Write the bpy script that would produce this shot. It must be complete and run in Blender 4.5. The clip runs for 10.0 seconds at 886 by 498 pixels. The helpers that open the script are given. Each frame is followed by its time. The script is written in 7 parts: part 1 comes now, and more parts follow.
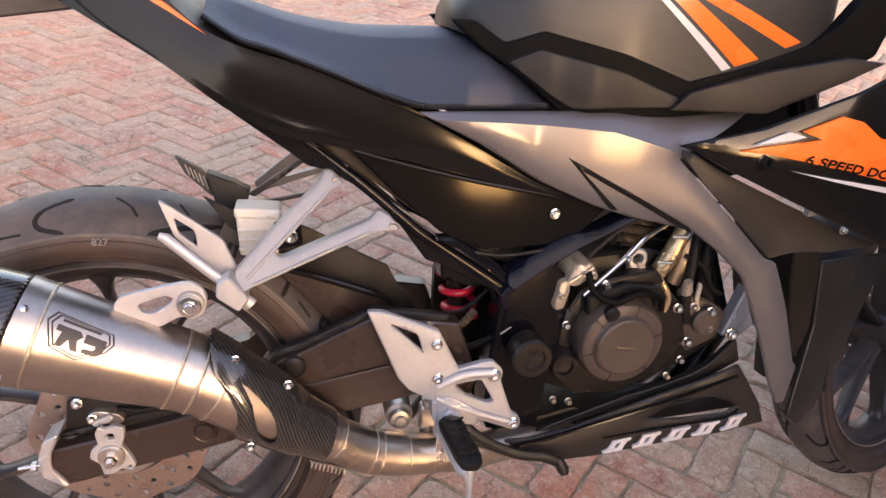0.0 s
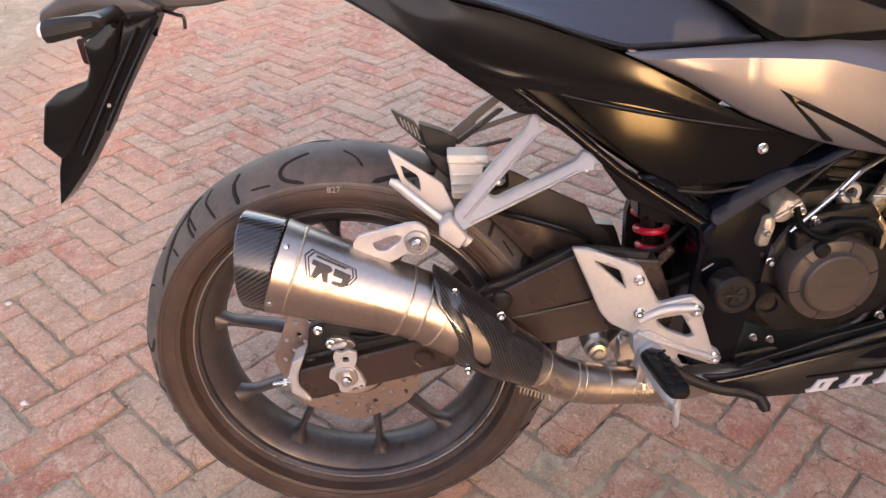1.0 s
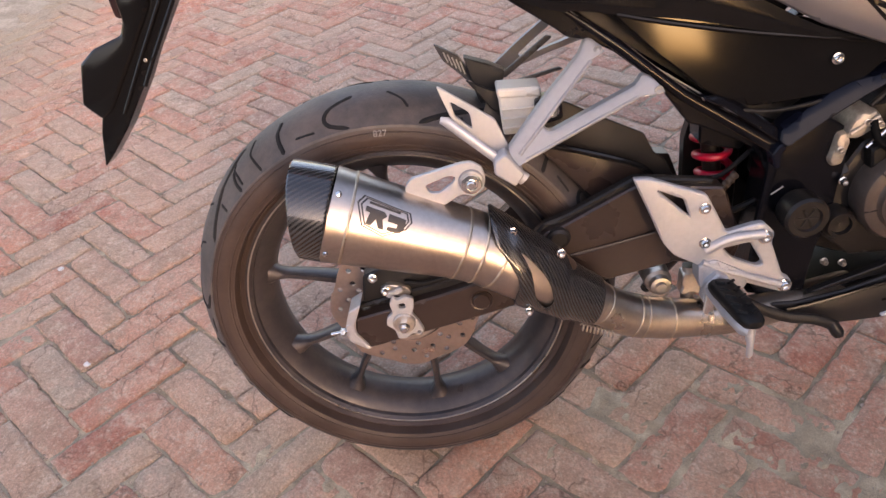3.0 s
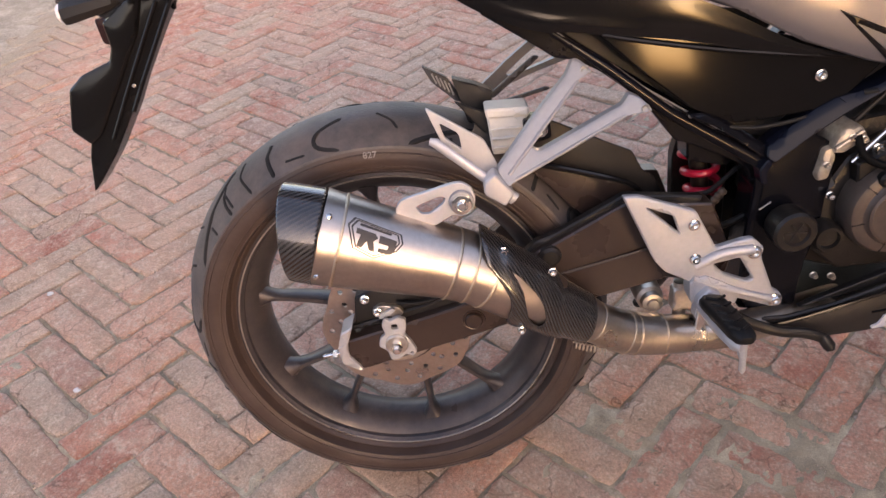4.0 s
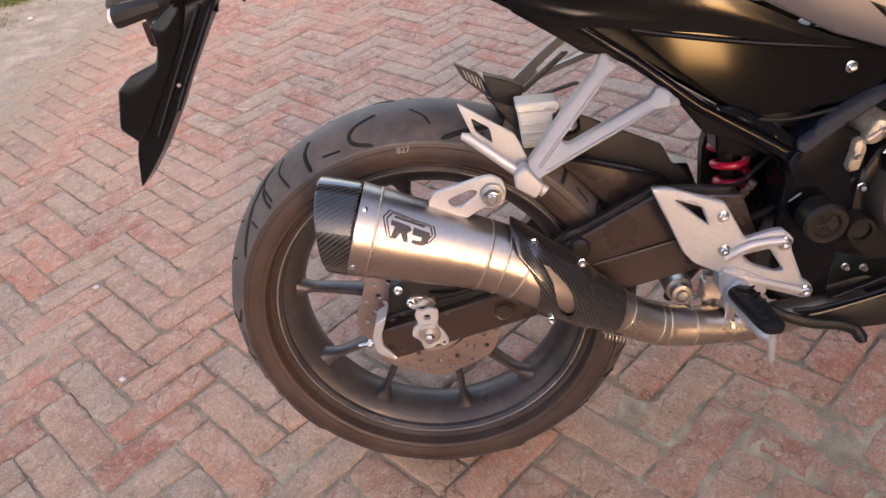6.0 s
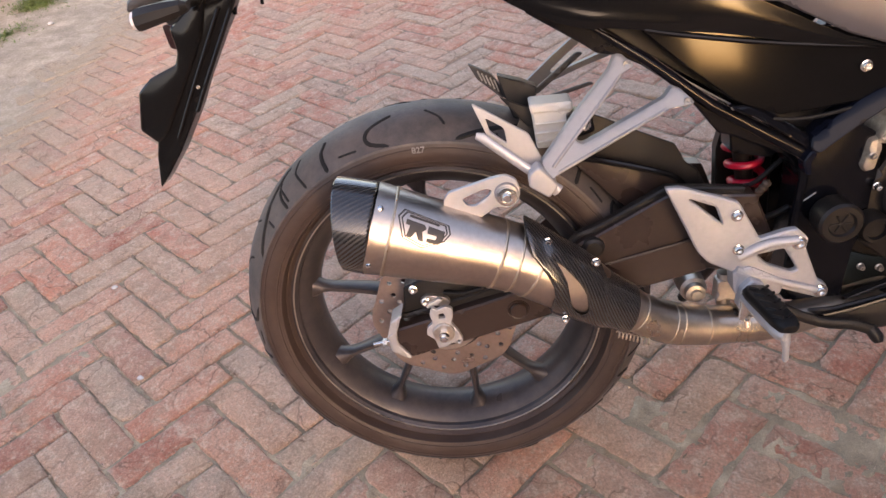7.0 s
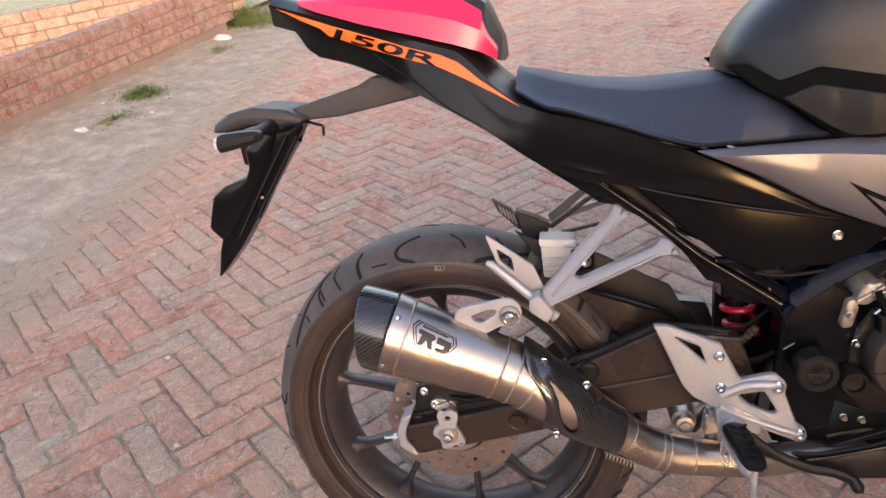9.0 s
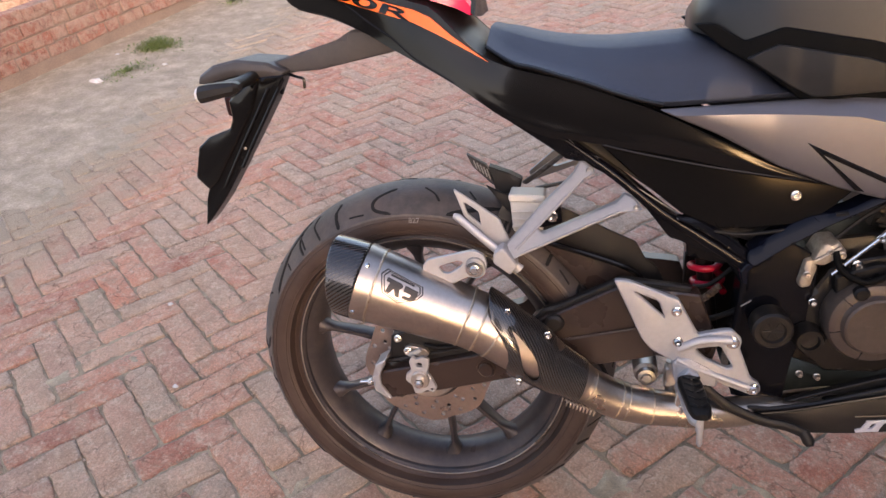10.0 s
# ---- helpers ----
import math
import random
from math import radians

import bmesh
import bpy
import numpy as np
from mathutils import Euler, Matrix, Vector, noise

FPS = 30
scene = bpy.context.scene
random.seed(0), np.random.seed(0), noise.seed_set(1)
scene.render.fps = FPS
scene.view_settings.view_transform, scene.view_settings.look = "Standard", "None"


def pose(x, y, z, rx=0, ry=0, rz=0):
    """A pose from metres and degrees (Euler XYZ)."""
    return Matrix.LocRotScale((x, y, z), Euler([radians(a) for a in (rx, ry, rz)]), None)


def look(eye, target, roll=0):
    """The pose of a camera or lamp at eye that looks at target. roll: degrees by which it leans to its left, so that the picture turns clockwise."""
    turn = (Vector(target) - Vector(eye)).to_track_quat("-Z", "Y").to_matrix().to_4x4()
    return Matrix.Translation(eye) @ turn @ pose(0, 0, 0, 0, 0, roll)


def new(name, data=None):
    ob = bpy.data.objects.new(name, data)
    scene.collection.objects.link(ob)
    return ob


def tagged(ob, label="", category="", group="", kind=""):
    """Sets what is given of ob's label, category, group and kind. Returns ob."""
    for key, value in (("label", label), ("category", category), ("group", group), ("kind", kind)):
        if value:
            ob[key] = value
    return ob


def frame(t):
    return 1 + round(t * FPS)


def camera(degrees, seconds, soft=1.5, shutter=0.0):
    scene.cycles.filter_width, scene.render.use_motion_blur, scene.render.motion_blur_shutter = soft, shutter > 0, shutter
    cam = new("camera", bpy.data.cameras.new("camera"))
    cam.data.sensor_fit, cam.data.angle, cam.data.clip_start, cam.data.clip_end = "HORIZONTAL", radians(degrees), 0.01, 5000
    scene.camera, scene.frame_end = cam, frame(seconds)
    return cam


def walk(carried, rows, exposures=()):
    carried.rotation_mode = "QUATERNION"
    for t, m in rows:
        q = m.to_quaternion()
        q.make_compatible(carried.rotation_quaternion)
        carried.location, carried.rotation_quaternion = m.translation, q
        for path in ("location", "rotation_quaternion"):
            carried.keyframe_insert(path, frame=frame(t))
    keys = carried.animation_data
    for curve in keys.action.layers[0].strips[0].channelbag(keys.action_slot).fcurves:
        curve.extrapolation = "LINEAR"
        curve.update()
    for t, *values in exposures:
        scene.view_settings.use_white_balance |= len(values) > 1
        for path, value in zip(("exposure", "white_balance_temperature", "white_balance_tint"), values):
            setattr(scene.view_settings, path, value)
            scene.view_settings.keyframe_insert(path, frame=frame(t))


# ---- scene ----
cam = camera(66.6, 10.0)
PATH = [
    (0, (0.379, -0.532, 1.04), (0.364, 1.149, -0.043), 7.4),
    (0.5, (0.331, -0.547, 1.035), (0.122, 1.063, -0.133), 0.1),
    (1, (0.317, -0.593, 1.054), (-0.108, 0.938, -0.162), -2.3),
    (1.5, (0.302, -0.598, 1.072), (-0.188, 0.845, -0.224), -6.3),
    (2, (0.297, -0.578, 1.067), (-0.219, 0.848, -0.238), -8.5),
    (2.5, (0.283, -0.585, 1.037), (-0.227, 0.806, -0.306), -8.3),
    (4, (0.284, -0.58, 1.041), (-0.195, 0.86, -0.262), -8.3),
    (4.5, (0.281, -0.585, 1.044), (-0.214, 0.856, -0.252), -8.9),
    (5, (0.283, -0.587, 1.042), (-0.209, 0.85, -0.26), -8.8),
    (5.5, (0.288, -0.595, 1.047), (-0.238, 0.826, -0.258), -9.7),
    (7, (0.29, -0.612, 1.053), (-0.313, 0.797, -0.231), -11.4),
    (7.5, (0.296, -0.616, 1.054), (-0.311, 0.786, -0.237), -11.7),
    (8, (0.303, -0.617, 1.063), (-0.343, 0.817, -0.173), -10.9),
    (8.5, (0.326, -0.638, 1.094), (-0.389, 0.859, -0.024), -9.6),
    (9, (0.38, -0.669, 1.132), (-0.401, 0.859, 0.104), -7.9),
    (9.5, (0.425, -0.683, 1.146), (-0.396, 0.794, 0.076), -9.5),
    (10, (0.459, -0.67, 1.132), (-0.359, 0.77, 0.011), -7.9),
]
EXPOSURES = [(0, 2.66, 7400, 30), (0.5, 2.64, 7450, 30), (1, 2.58, 7400, 30), (2, 2.45, 7250, 30), (5, 2.40, 7200, 29), (7.2, 2.38, 7200, 28), (7.8, 2.30, 7000, 26), (10, 2.25, 6950, 27)]
walk(cam, [(t, look(eye, target, roll)) for t, eye, target, roll in PATH], EXPOSURES)

# ---- sky and sun: late, low, hazy sun behind the camera ----
SUN_ELEVATION, SUN_TURN = 12.0, -54.0
world = bpy.data.worlds.new("world")
scene.world = world
world.use_nodes = True
wt = world.node_tree
wt.nodes.clear()
sky = wt.nodes.new("ShaderNodeTexSky")
sky.sky_type = "NISHITA"
sky.sun_disc = False
sky.sun_elevation = radians(SUN_ELEVATION)
sky.dust_density = 3.0
back = wt.nodes.new("ShaderNodeBackground")
back.inputs["Strength"].default_value = 0.15
wout = wt.nodes.new("ShaderNodeOutputWorld")
wt.links.new(sky.outputs[0], back.inputs["Color"])
wt.links.new(back.outputs[0], wout.inputs["Surface"])
sun = new("sun", bpy.data.lights.new("sun", "SUN"))
sun.data.energy = 0.16
sun.data.angle = radians(5)
sun.data.color = (1.0, 0.78, 0.62)
# the way from the place to the sun: azimuth from +x
az = radians(SUN_TURN)
to_sun = Vector((math.cos(az) * math.cos(radians(SUN_ELEVATION)), math.sin(az) * math.cos(radians(SUN_ELEVATION)), math.sin(radians(SUN_ELEVATION))))
sun.matrix_world = to_sun.to_track_quat("Z", "Y").to_matrix().to_4x4()
sky.sun_rotation = math.pi / 2 - az

# ---- materials ----
def material(name, base, rough=0.5, metal=0.0, coat=0.0, vary=0.15, scale=40.0, bump=0.0, bump_scale=200.0, rough_vary=0.1, dust=0.0, dust_colour=(0.45, 0.33, 0.26), spec=0.3):
    """A procedural surface: colour and gloss varied at a coarse and a fine scale, fine relief, and a film of dust in patches."""
    m = bpy.data.materials.new(name)
    m.use_nodes = True
    t = m.node_tree
    b = t.nodes["Principled BSDF"]
    b.inputs["Metallic"].default_value = metal
    b.inputs["Coat Weight"].default_value = coat
    b.inputs["Coat Roughness"].default_value = 0.06
    b.inputs["Specular IOR Level"].default_value = spec
    tc = t.nodes.new("ShaderNodeTexCoord")
    n1 = t.nodes.new("ShaderNodeTexNoise")
    n1.inputs["Scale"].default_value = scale * 0.25
    n1.inputs["Detail"].default_value = 5
    n2 = t.nodes.new("ShaderNodeTexNoise")
    n2.inputs["Scale"].default_value = scale * 4
    n2.inputs["Detail"].default_value = 3
    for n in (n1, n2):
        t.links.new(tc.outputs["Object"], n.inputs["Vector"])
    add = t.nodes.new("ShaderNodeMath")
    add.operation = "ADD"
    t.links.new(n1.outputs["Fac"], add.inputs[0])
    t.links.new(n2.outputs["Fac"], add.inputs[1])
    rng = t.nodes.new("ShaderNodeMapRange")
    rng.inputs["From Min"].default_value = 0.6
    rng.inputs["From Max"].default_value = 1.4
    rng.inputs["To Min"].default_value = 1 - vary
    rng.inputs["To Max"].default_value = 1 + vary
    t.links.new(add.outputs[0], rng.inputs["Value"])
    mul = t.nodes.new("ShaderNodeVectorMath")
    mul.operation = "SCALE"
    mul.inputs[0].default_value = base
    t.links.new(rng.outputs[0], mul.inputs["Scale"])
    colour = mul.outputs[0]
    rr = t.nodes.new("ShaderNodeMapRange")
    rr.inputs["From Min"].default_value = 0.3
    rr.inputs["From Max"].default_value = 0.7
    rr.inputs["To Min"].default_value = max(0.02, rough - rough_vary)
    rr.inputs["To Max"].default_value = min(1, rough + rough_vary)
    t.links.new(n1.outputs["Fac"], rr.inputs["Value"])
    gloss = rr.outputs[0]
    if dust > 0:
        n3 = t.nodes.new("ShaderNodeTexNoise")
        n3.inputs["Scale"].default_value = 14
        n3.inputs["Detail"].default_value = 8
        n3.inputs["Roughness"].default_value = 0.7
        t.links.new(tc.outputs["Object"], n3.inputs["Vector"])
        dr = t.nodes.new("ShaderNodeMapRange")
        dr.inputs["From Min"].default_value = 0.4
        dr.inputs["From Max"].default_value = 0.75
        dr.inputs["To Max"].default_value = dust
        t.links.new(n3.outputs["Fac"], dr.inputs["Value"])
        mix = t.nodes.new("ShaderNodeMix")
        mix.data_type = "RGBA"
        t.links.new(dr.outputs[0], mix.inputs["Factor"])
        t.links.new(colour, mix.inputs["A"])
        mix.inputs["B"].default_value = (*dust_colour, 1)
        colour = mix.outputs["Result"]
    t.links.new(colour, b.inputs["Base Color"])
    t.links.new(gloss, b.inputs["Roughness"])
    if bump > 0:
        nb = t.nodes.new("ShaderNodeTexNoise")
        nb.inputs["Scale"].default_value = bump_scale
        nb.inputs["Detail"].default_value = 4
        t.links.new(tc.outputs["Object"], nb.inputs["Vector"])
        bp = t.nodes.new("ShaderNodeBump")
        bp.inputs["Strength"].default_value = bump
        bp.inputs["Distance"].default_value = 0.002
        t.links.new(nb.outputs["Fac"], bp.inputs["Height"])
        t.links.new(bp.outputs[0], b.inputs["Normal"])
    return m


def stretched(m, turn, stretch, strength, distance=0.0006):
    """Adds fine brushed lines, turned by Euler degrees, to a surface."""
    t = m.node_tree
    b = t.nodes["Principled BSDF"]
    tc = t.nodes.new("ShaderNodeTexCoord")
    mp = t.nodes.new("ShaderNodeMapping")
    mp.vector_type = "POINT"
    mp.inputs["Rotation"].default_value = [radians(a) for a in turn]
    mp2 = t.nodes.new("ShaderNodeMapping")
    mp2.inputs["Scale"].default_value = stretch
    nz = t.nodes.new("ShaderNodeTexNoise")
    nz.inputs["Scale"].default_value = 1.0
    nz.inputs["Detail"].default_value = 3
    bp = t.nodes.new("ShaderNodeBump")
    bp.inputs["Strength"].default_value = strength
    bp.inputs["Distance"].default_value = distance
    t.links.new(tc.outputs["Object"], mp.inputs["Vector"])
    t.links.new(mp.outputs[0], mp2.inputs["Vector"])
    t.links.new(mp2.outputs[0], nz.inputs["Vector"])
    t.links.new(nz.outputs["Fac"], bp.inputs["Height"])
    t.links.new(bp.outputs[0], b.inputs["Normal"])
    return m


def carbon_material(cell=0.0016):
    """Twill carbon cloth under clear lacquer: bundles two over, two under, stepping by one."""
    m = bpy.data.materials.new("carbon_cloth")
    m.use_nodes = True
    t = m.node_tree
    b = t.nodes["Principled BSDF"]
    uv = t.nodes.new("ShaderNodeUVMap")
    sep = t.nodes.new("ShaderNodeSeparateXYZ")
    t.links.new(uv.outputs[0], sep.inputs[0])

    def sums(op, a, c):
        n = t.nodes.new("ShaderNodeMath")
        n.operation = op
        for k, v in ((0, a), (1, c)):
            if isinstance(v, (int, float)):
                n.inputs[k].default_value = v
            elif v is not None:
                t.links.new(v, n.inputs[k])
        return n.outputs[0]

    cu = sums("FLOOR", sums("DIVIDE", sep.outputs["X"], cell), None)
    cv = sums("FLOOR", sums("DIVIDE", sep.outputs["Y"], cell), None)
    over = sums("LESS_THAN", sums("FLOORED_MODULO", sums("ADD", cu, cv), 4.0), 1.5)
    wear = t.nodes.new("ShaderNodeTexNoise")
    wear.inputs["Scale"].default_value = 60
    t.links.new(uv.outputs[0], wear.inputs["Vector"])
    mix = t.nodes.new("ShaderNodeMix")
    mix.data_type = "RGBA"
    mix.inputs["A"].default_value = (0.006, 0.006, 0.0065, 1)
    mix.inputs["B"].default_value = (0.032, 0.029, 0.028, 1)
    t.links.new(sums("MULTIPLY", over, sums("ADD", wear.outputs["Fac"], 0.3)), mix.inputs["Factor"])
    t.links.new(mix.outputs["Result"], b.inputs["Base Color"])
    t.links.new(sums("ADD", sums("MULTIPLY", over, 0.12), 0.26), b.inputs["Roughness"])
    b.inputs["Coat Weight"].default_value = 1.0
    b.inputs["Coat Roughness"].default_value = 0.05
    return m


def brick_material(name, tones, stain, rough=0.9, spill=None):
    """Fired clay: each piece its own tone, with pale lime bloom, dark stains, pits and grit."""
    m = bpy.data.materials.new(name)
    m.use_nodes = True
    t = m.node_tree
    b = t.nodes["Principled BSDF"]
    b.inputs["Roughness"].default_value = rough
    b.inputs["Specular IOR Level"].default_value = 0.25
    tc = t.nodes.new("ShaderNodeTexCoord")
    geo = t.nodes.new("ShaderNodeNewGeometry")
    info = t.nodes.new("ShaderNodeObjectInfo")
    add = t.nodes.new("ShaderNodeMath")
    add.operation = "ADD"
    frac = t.nodes.new("ShaderNodeMath")
    frac.operation = "FRACT"
    t.links.new(geo.outputs["Random Per Island"], add.inputs[0])
    t.links.new(info.outputs["Random"], add.inputs[1])
    t.links.new(add.outputs[0], frac.inputs[0])
    ramp = t.nodes.new("ShaderNodeValToRGB")
    ramp.color_ramp.interpolation = "LINEAR"
    while len(ramp.color_ramp.elements) < len(tones):
        ramp.color_ramp.elements.new(0.5)
    for i, c in enumerate(tones):
        ramp.color_ramp.elements[i].position = i / (len(tones) - 1)
        ramp.color_ramp.elements[i].color = (*c, 1)
    t.links.new(frac.outputs[0], ramp.inputs["Fac"])

    def noise_at(scale, detail, lo, hi, top, rough_=0.6):
        n = t.nodes.new("ShaderNodeTexNoise")
        n.inputs["Scale"].default_value = scale
        n.inputs["Detail"].default_value = detail
        n.inputs["Roughness"].default_value = rough_
        t.links.new(geo.outputs["Position"], n.inputs["Vector"])
        r = t.nodes.new("ShaderNodeMapRange")
        r.inputs["From Min"].default_value = lo
        r.inputs["From Max"].default_value = hi
        r.inputs["To Max"].default_value = top
        t.links.new(n.outputs["Fac"], r.inputs["Value"])
        return n, r

    colour = ramp.outputs["Color"]
    for scale, detail, lo, hi, top, tone in (
        (2.2, 6, 0.38, 0.68, 0.70, stain[0]),
        (20.0, 10, 0.46, 0.66, 0.75, stain[0]),
        (11.0, 10, 0.50, 0.62, 0.8, stain[1]),
        (130.0, 8, 0.54, 0.66, 0.7, stain[2]),
        (75.0, 10, 0.56, 0.68, 0.5, stain[3]),
        (240.0, 6, 0.55, 0.66, 0.42, stain[3]),
        (38.0, 8, 0.52, 0.64, 0.6, stain[2]),
    ):
        _, r = noise_at(scale, detail, lo, hi, top, 0.7)
        mix = t.nodes.new("ShaderNodeMix")
        mix.data_type = "RGBA"
        t.links.new(r.outputs[0], mix.inputs["Factor"])
        t.links.new(colour, mix.inputs["A"])
        mix.inputs["B"].default_value = (*tone, 1)
        colour = mix.outputs["Result"]
    if spill:
        # soil trodden over the bricks beside the verge
        dot = t.nodes.new("ShaderNodeVectorMath")
        dot.operation = "DOT_PRODUCT"
        dot.inputs[1].default_value = (1.0, 0.26, 0.0)
        t.links.new(geo.outputs["Position"], dot.inputs[0])
        near = t.nodes.new("ShaderNodeMapRange")
        near.inputs["From Min"].default_value = -1.25
        near.inputs["From Max"].default_value = -1.90
        t.links.new(dot.outputs["Value"], near.inputs["Value"])
        drift, _ = noise_at(5.0, 8, 0, 1, 1, 0.7)
        both = t.nodes.new("ShaderNodeMath")
        both.operation = "ADD"
        t.links.new(near.outputs[0], both.inputs[0])
        t.links.new(drift.outputs["Fac"], both.inputs[1])
        cover = t.nodes.new("ShaderNodeMapRange")
        cover.inputs["From Min"].default_value = 0.75
        cover.inputs["From Max"].default_value = 1.35
        cover.inputs["To Max"].default_value = 0.95
        t.links.new(both.outputs[0], cover.inputs["Value"])
        mix = t.nodes.new("ShaderNodeMix")
        mix.data_type = "RGBA"
        t.links.new(cover.outputs[0], mix.inputs["Factor"])
        t.links.new(colour, mix.inputs["A"])
        mix.inputs["B"].default_value = (*spill, 1)
        colour = mix.outputs["Result"]
    # hairline cracks and broken places, in patches
    warp = t.nodes.new("ShaderNodeTexNoise")
    warp.inputs["Scale"].default_value = 28
    warp.inputs["Detail"].default_value = 4
    t.links.new(geo.outputs["Position"], warp.inputs["Vector"])
    shift = t.nodes.new("ShaderNodeVectorMath")
    shift.operation = "MULTIPLY_ADD"
    shift.inputs[1].default_value = (0.05, 0.05, 0.05)
    t.links.new(warp.outputs["Color"], shift.inputs[0])
    t.links.new(geo.outputs["Position"], shift.inputs[2])
    cell = t.nodes.new("ShaderNodeTexVoronoi")
    cell.feature = "DISTANCE_TO_EDGE"
    cell.inputs["Scale"].default_value = 13
    t.links.new(shift.outputs[0], cell.inputs["Vector"])
    line = t.nodes.new("ShaderNodeMapRange")
    line.inputs["From Min"].default_value = 0.0
    line.inputs["From Max"].default_value = 0.03
    line.inputs["To Min"].default_value = 1.0
    line.inputs["To Max"].default_value = 0.0
    t.links.new(cell.outputs["Distance"], line.inputs["Value"])
    _, patch = noise_at(7.0, 4, 0.46, 0.6, 0.75)
    crack = t.nodes.new("ShaderNodeMath")
    crack.operation = "MULTIPLY"
    t.links.new(line.outputs[0], crack.inputs[0])
    t.links.new(patch.outputs[0], crack.inputs[1])
    mix = t.nodes.new("ShaderNodeMix")
    mix.data_type = "RGBA"
    t.links.new(crack.outputs[0], mix.inputs["Factor"])
    t.links.new(colour, mix.inputs["A"])
    mix.inputs["B"].default_value = (*(c * 0.6 for c in stain[3]), 1)
    colour = mix.outputs["Result"]
    # arrises worn pale, in patches
    worn = t.nodes.new("ShaderNodeMapRange")
    worn.inputs["From Min"].default_value = 0.52
    worn.inputs["From Max"].default_value = 0.64
    t.links.new(geo.outputs["Pointiness"], worn.inputs["Value"])
    _, where = noise_at(17.0, 6, 0.44, 0.58, 0.75, 0.7)
    rub = t.nodes.new("ShaderNodeMath")
    rub.operation = "MULTIPLY"
    t.links.new(worn.outputs[0], rub.inputs[0])
    t.links.new(where.outputs[0], rub.inputs[1])
    mix = t.nodes.new("ShaderNodeMix")
    mix.data_type = "RGBA"
    t.links.new(rub.outputs[0], mix.inputs["Factor"])
    t.links.new(colour, mix.inputs["A"])
    mix.inputs["B"].default_value = (*stain[2], 1)
    colour = mix.outputs["Result"]
    # sharp fine grain
    ng, rg_ = noise_at(210.0, 10, 0.36, 0.64, 1.32, 0.85)
    rg_.inputs["To Min"].default_value = 0.66
    mul = t.nodes.new("ShaderNodeVectorMath")
    mul.operation = "SCALE"
    t.links.new(colour, mul.inputs[0])
    t.links.new(rg_.outputs[0], mul.inputs["Scale"])
    colour = mul.outputs[0]
    t.links.new(colour, b.inputs["Base Color"])
    nb, _ = noise_at(60.0, 8, 0, 1, 1, 0.75)
    bp = t.nodes.new("ShaderNodeBump")
    bp.inputs["Strength"].default_value = 1.0
    bp.inputs["Distance"].default_value = 0.009
    t.links.new(nb.outputs["Fac"], bp.inputs["Height"])
    nf, _ = noise_at(260.0, 6, 0, 1, 1, 0.8)
    bf = t.nodes.new("ShaderNodeBump")
    bf.inputs["Strength"].default_value = 1.0
    bf.inputs["Distance"].default_value = 0.003
    t.links.new(nf.outputs["Fac"], bf.inputs["Height"])
    t.links.new(bp.outputs[0], bf.inputs["Normal"])
    t.links.new(bf.outputs[0], b.inputs["Normal"])
    return m


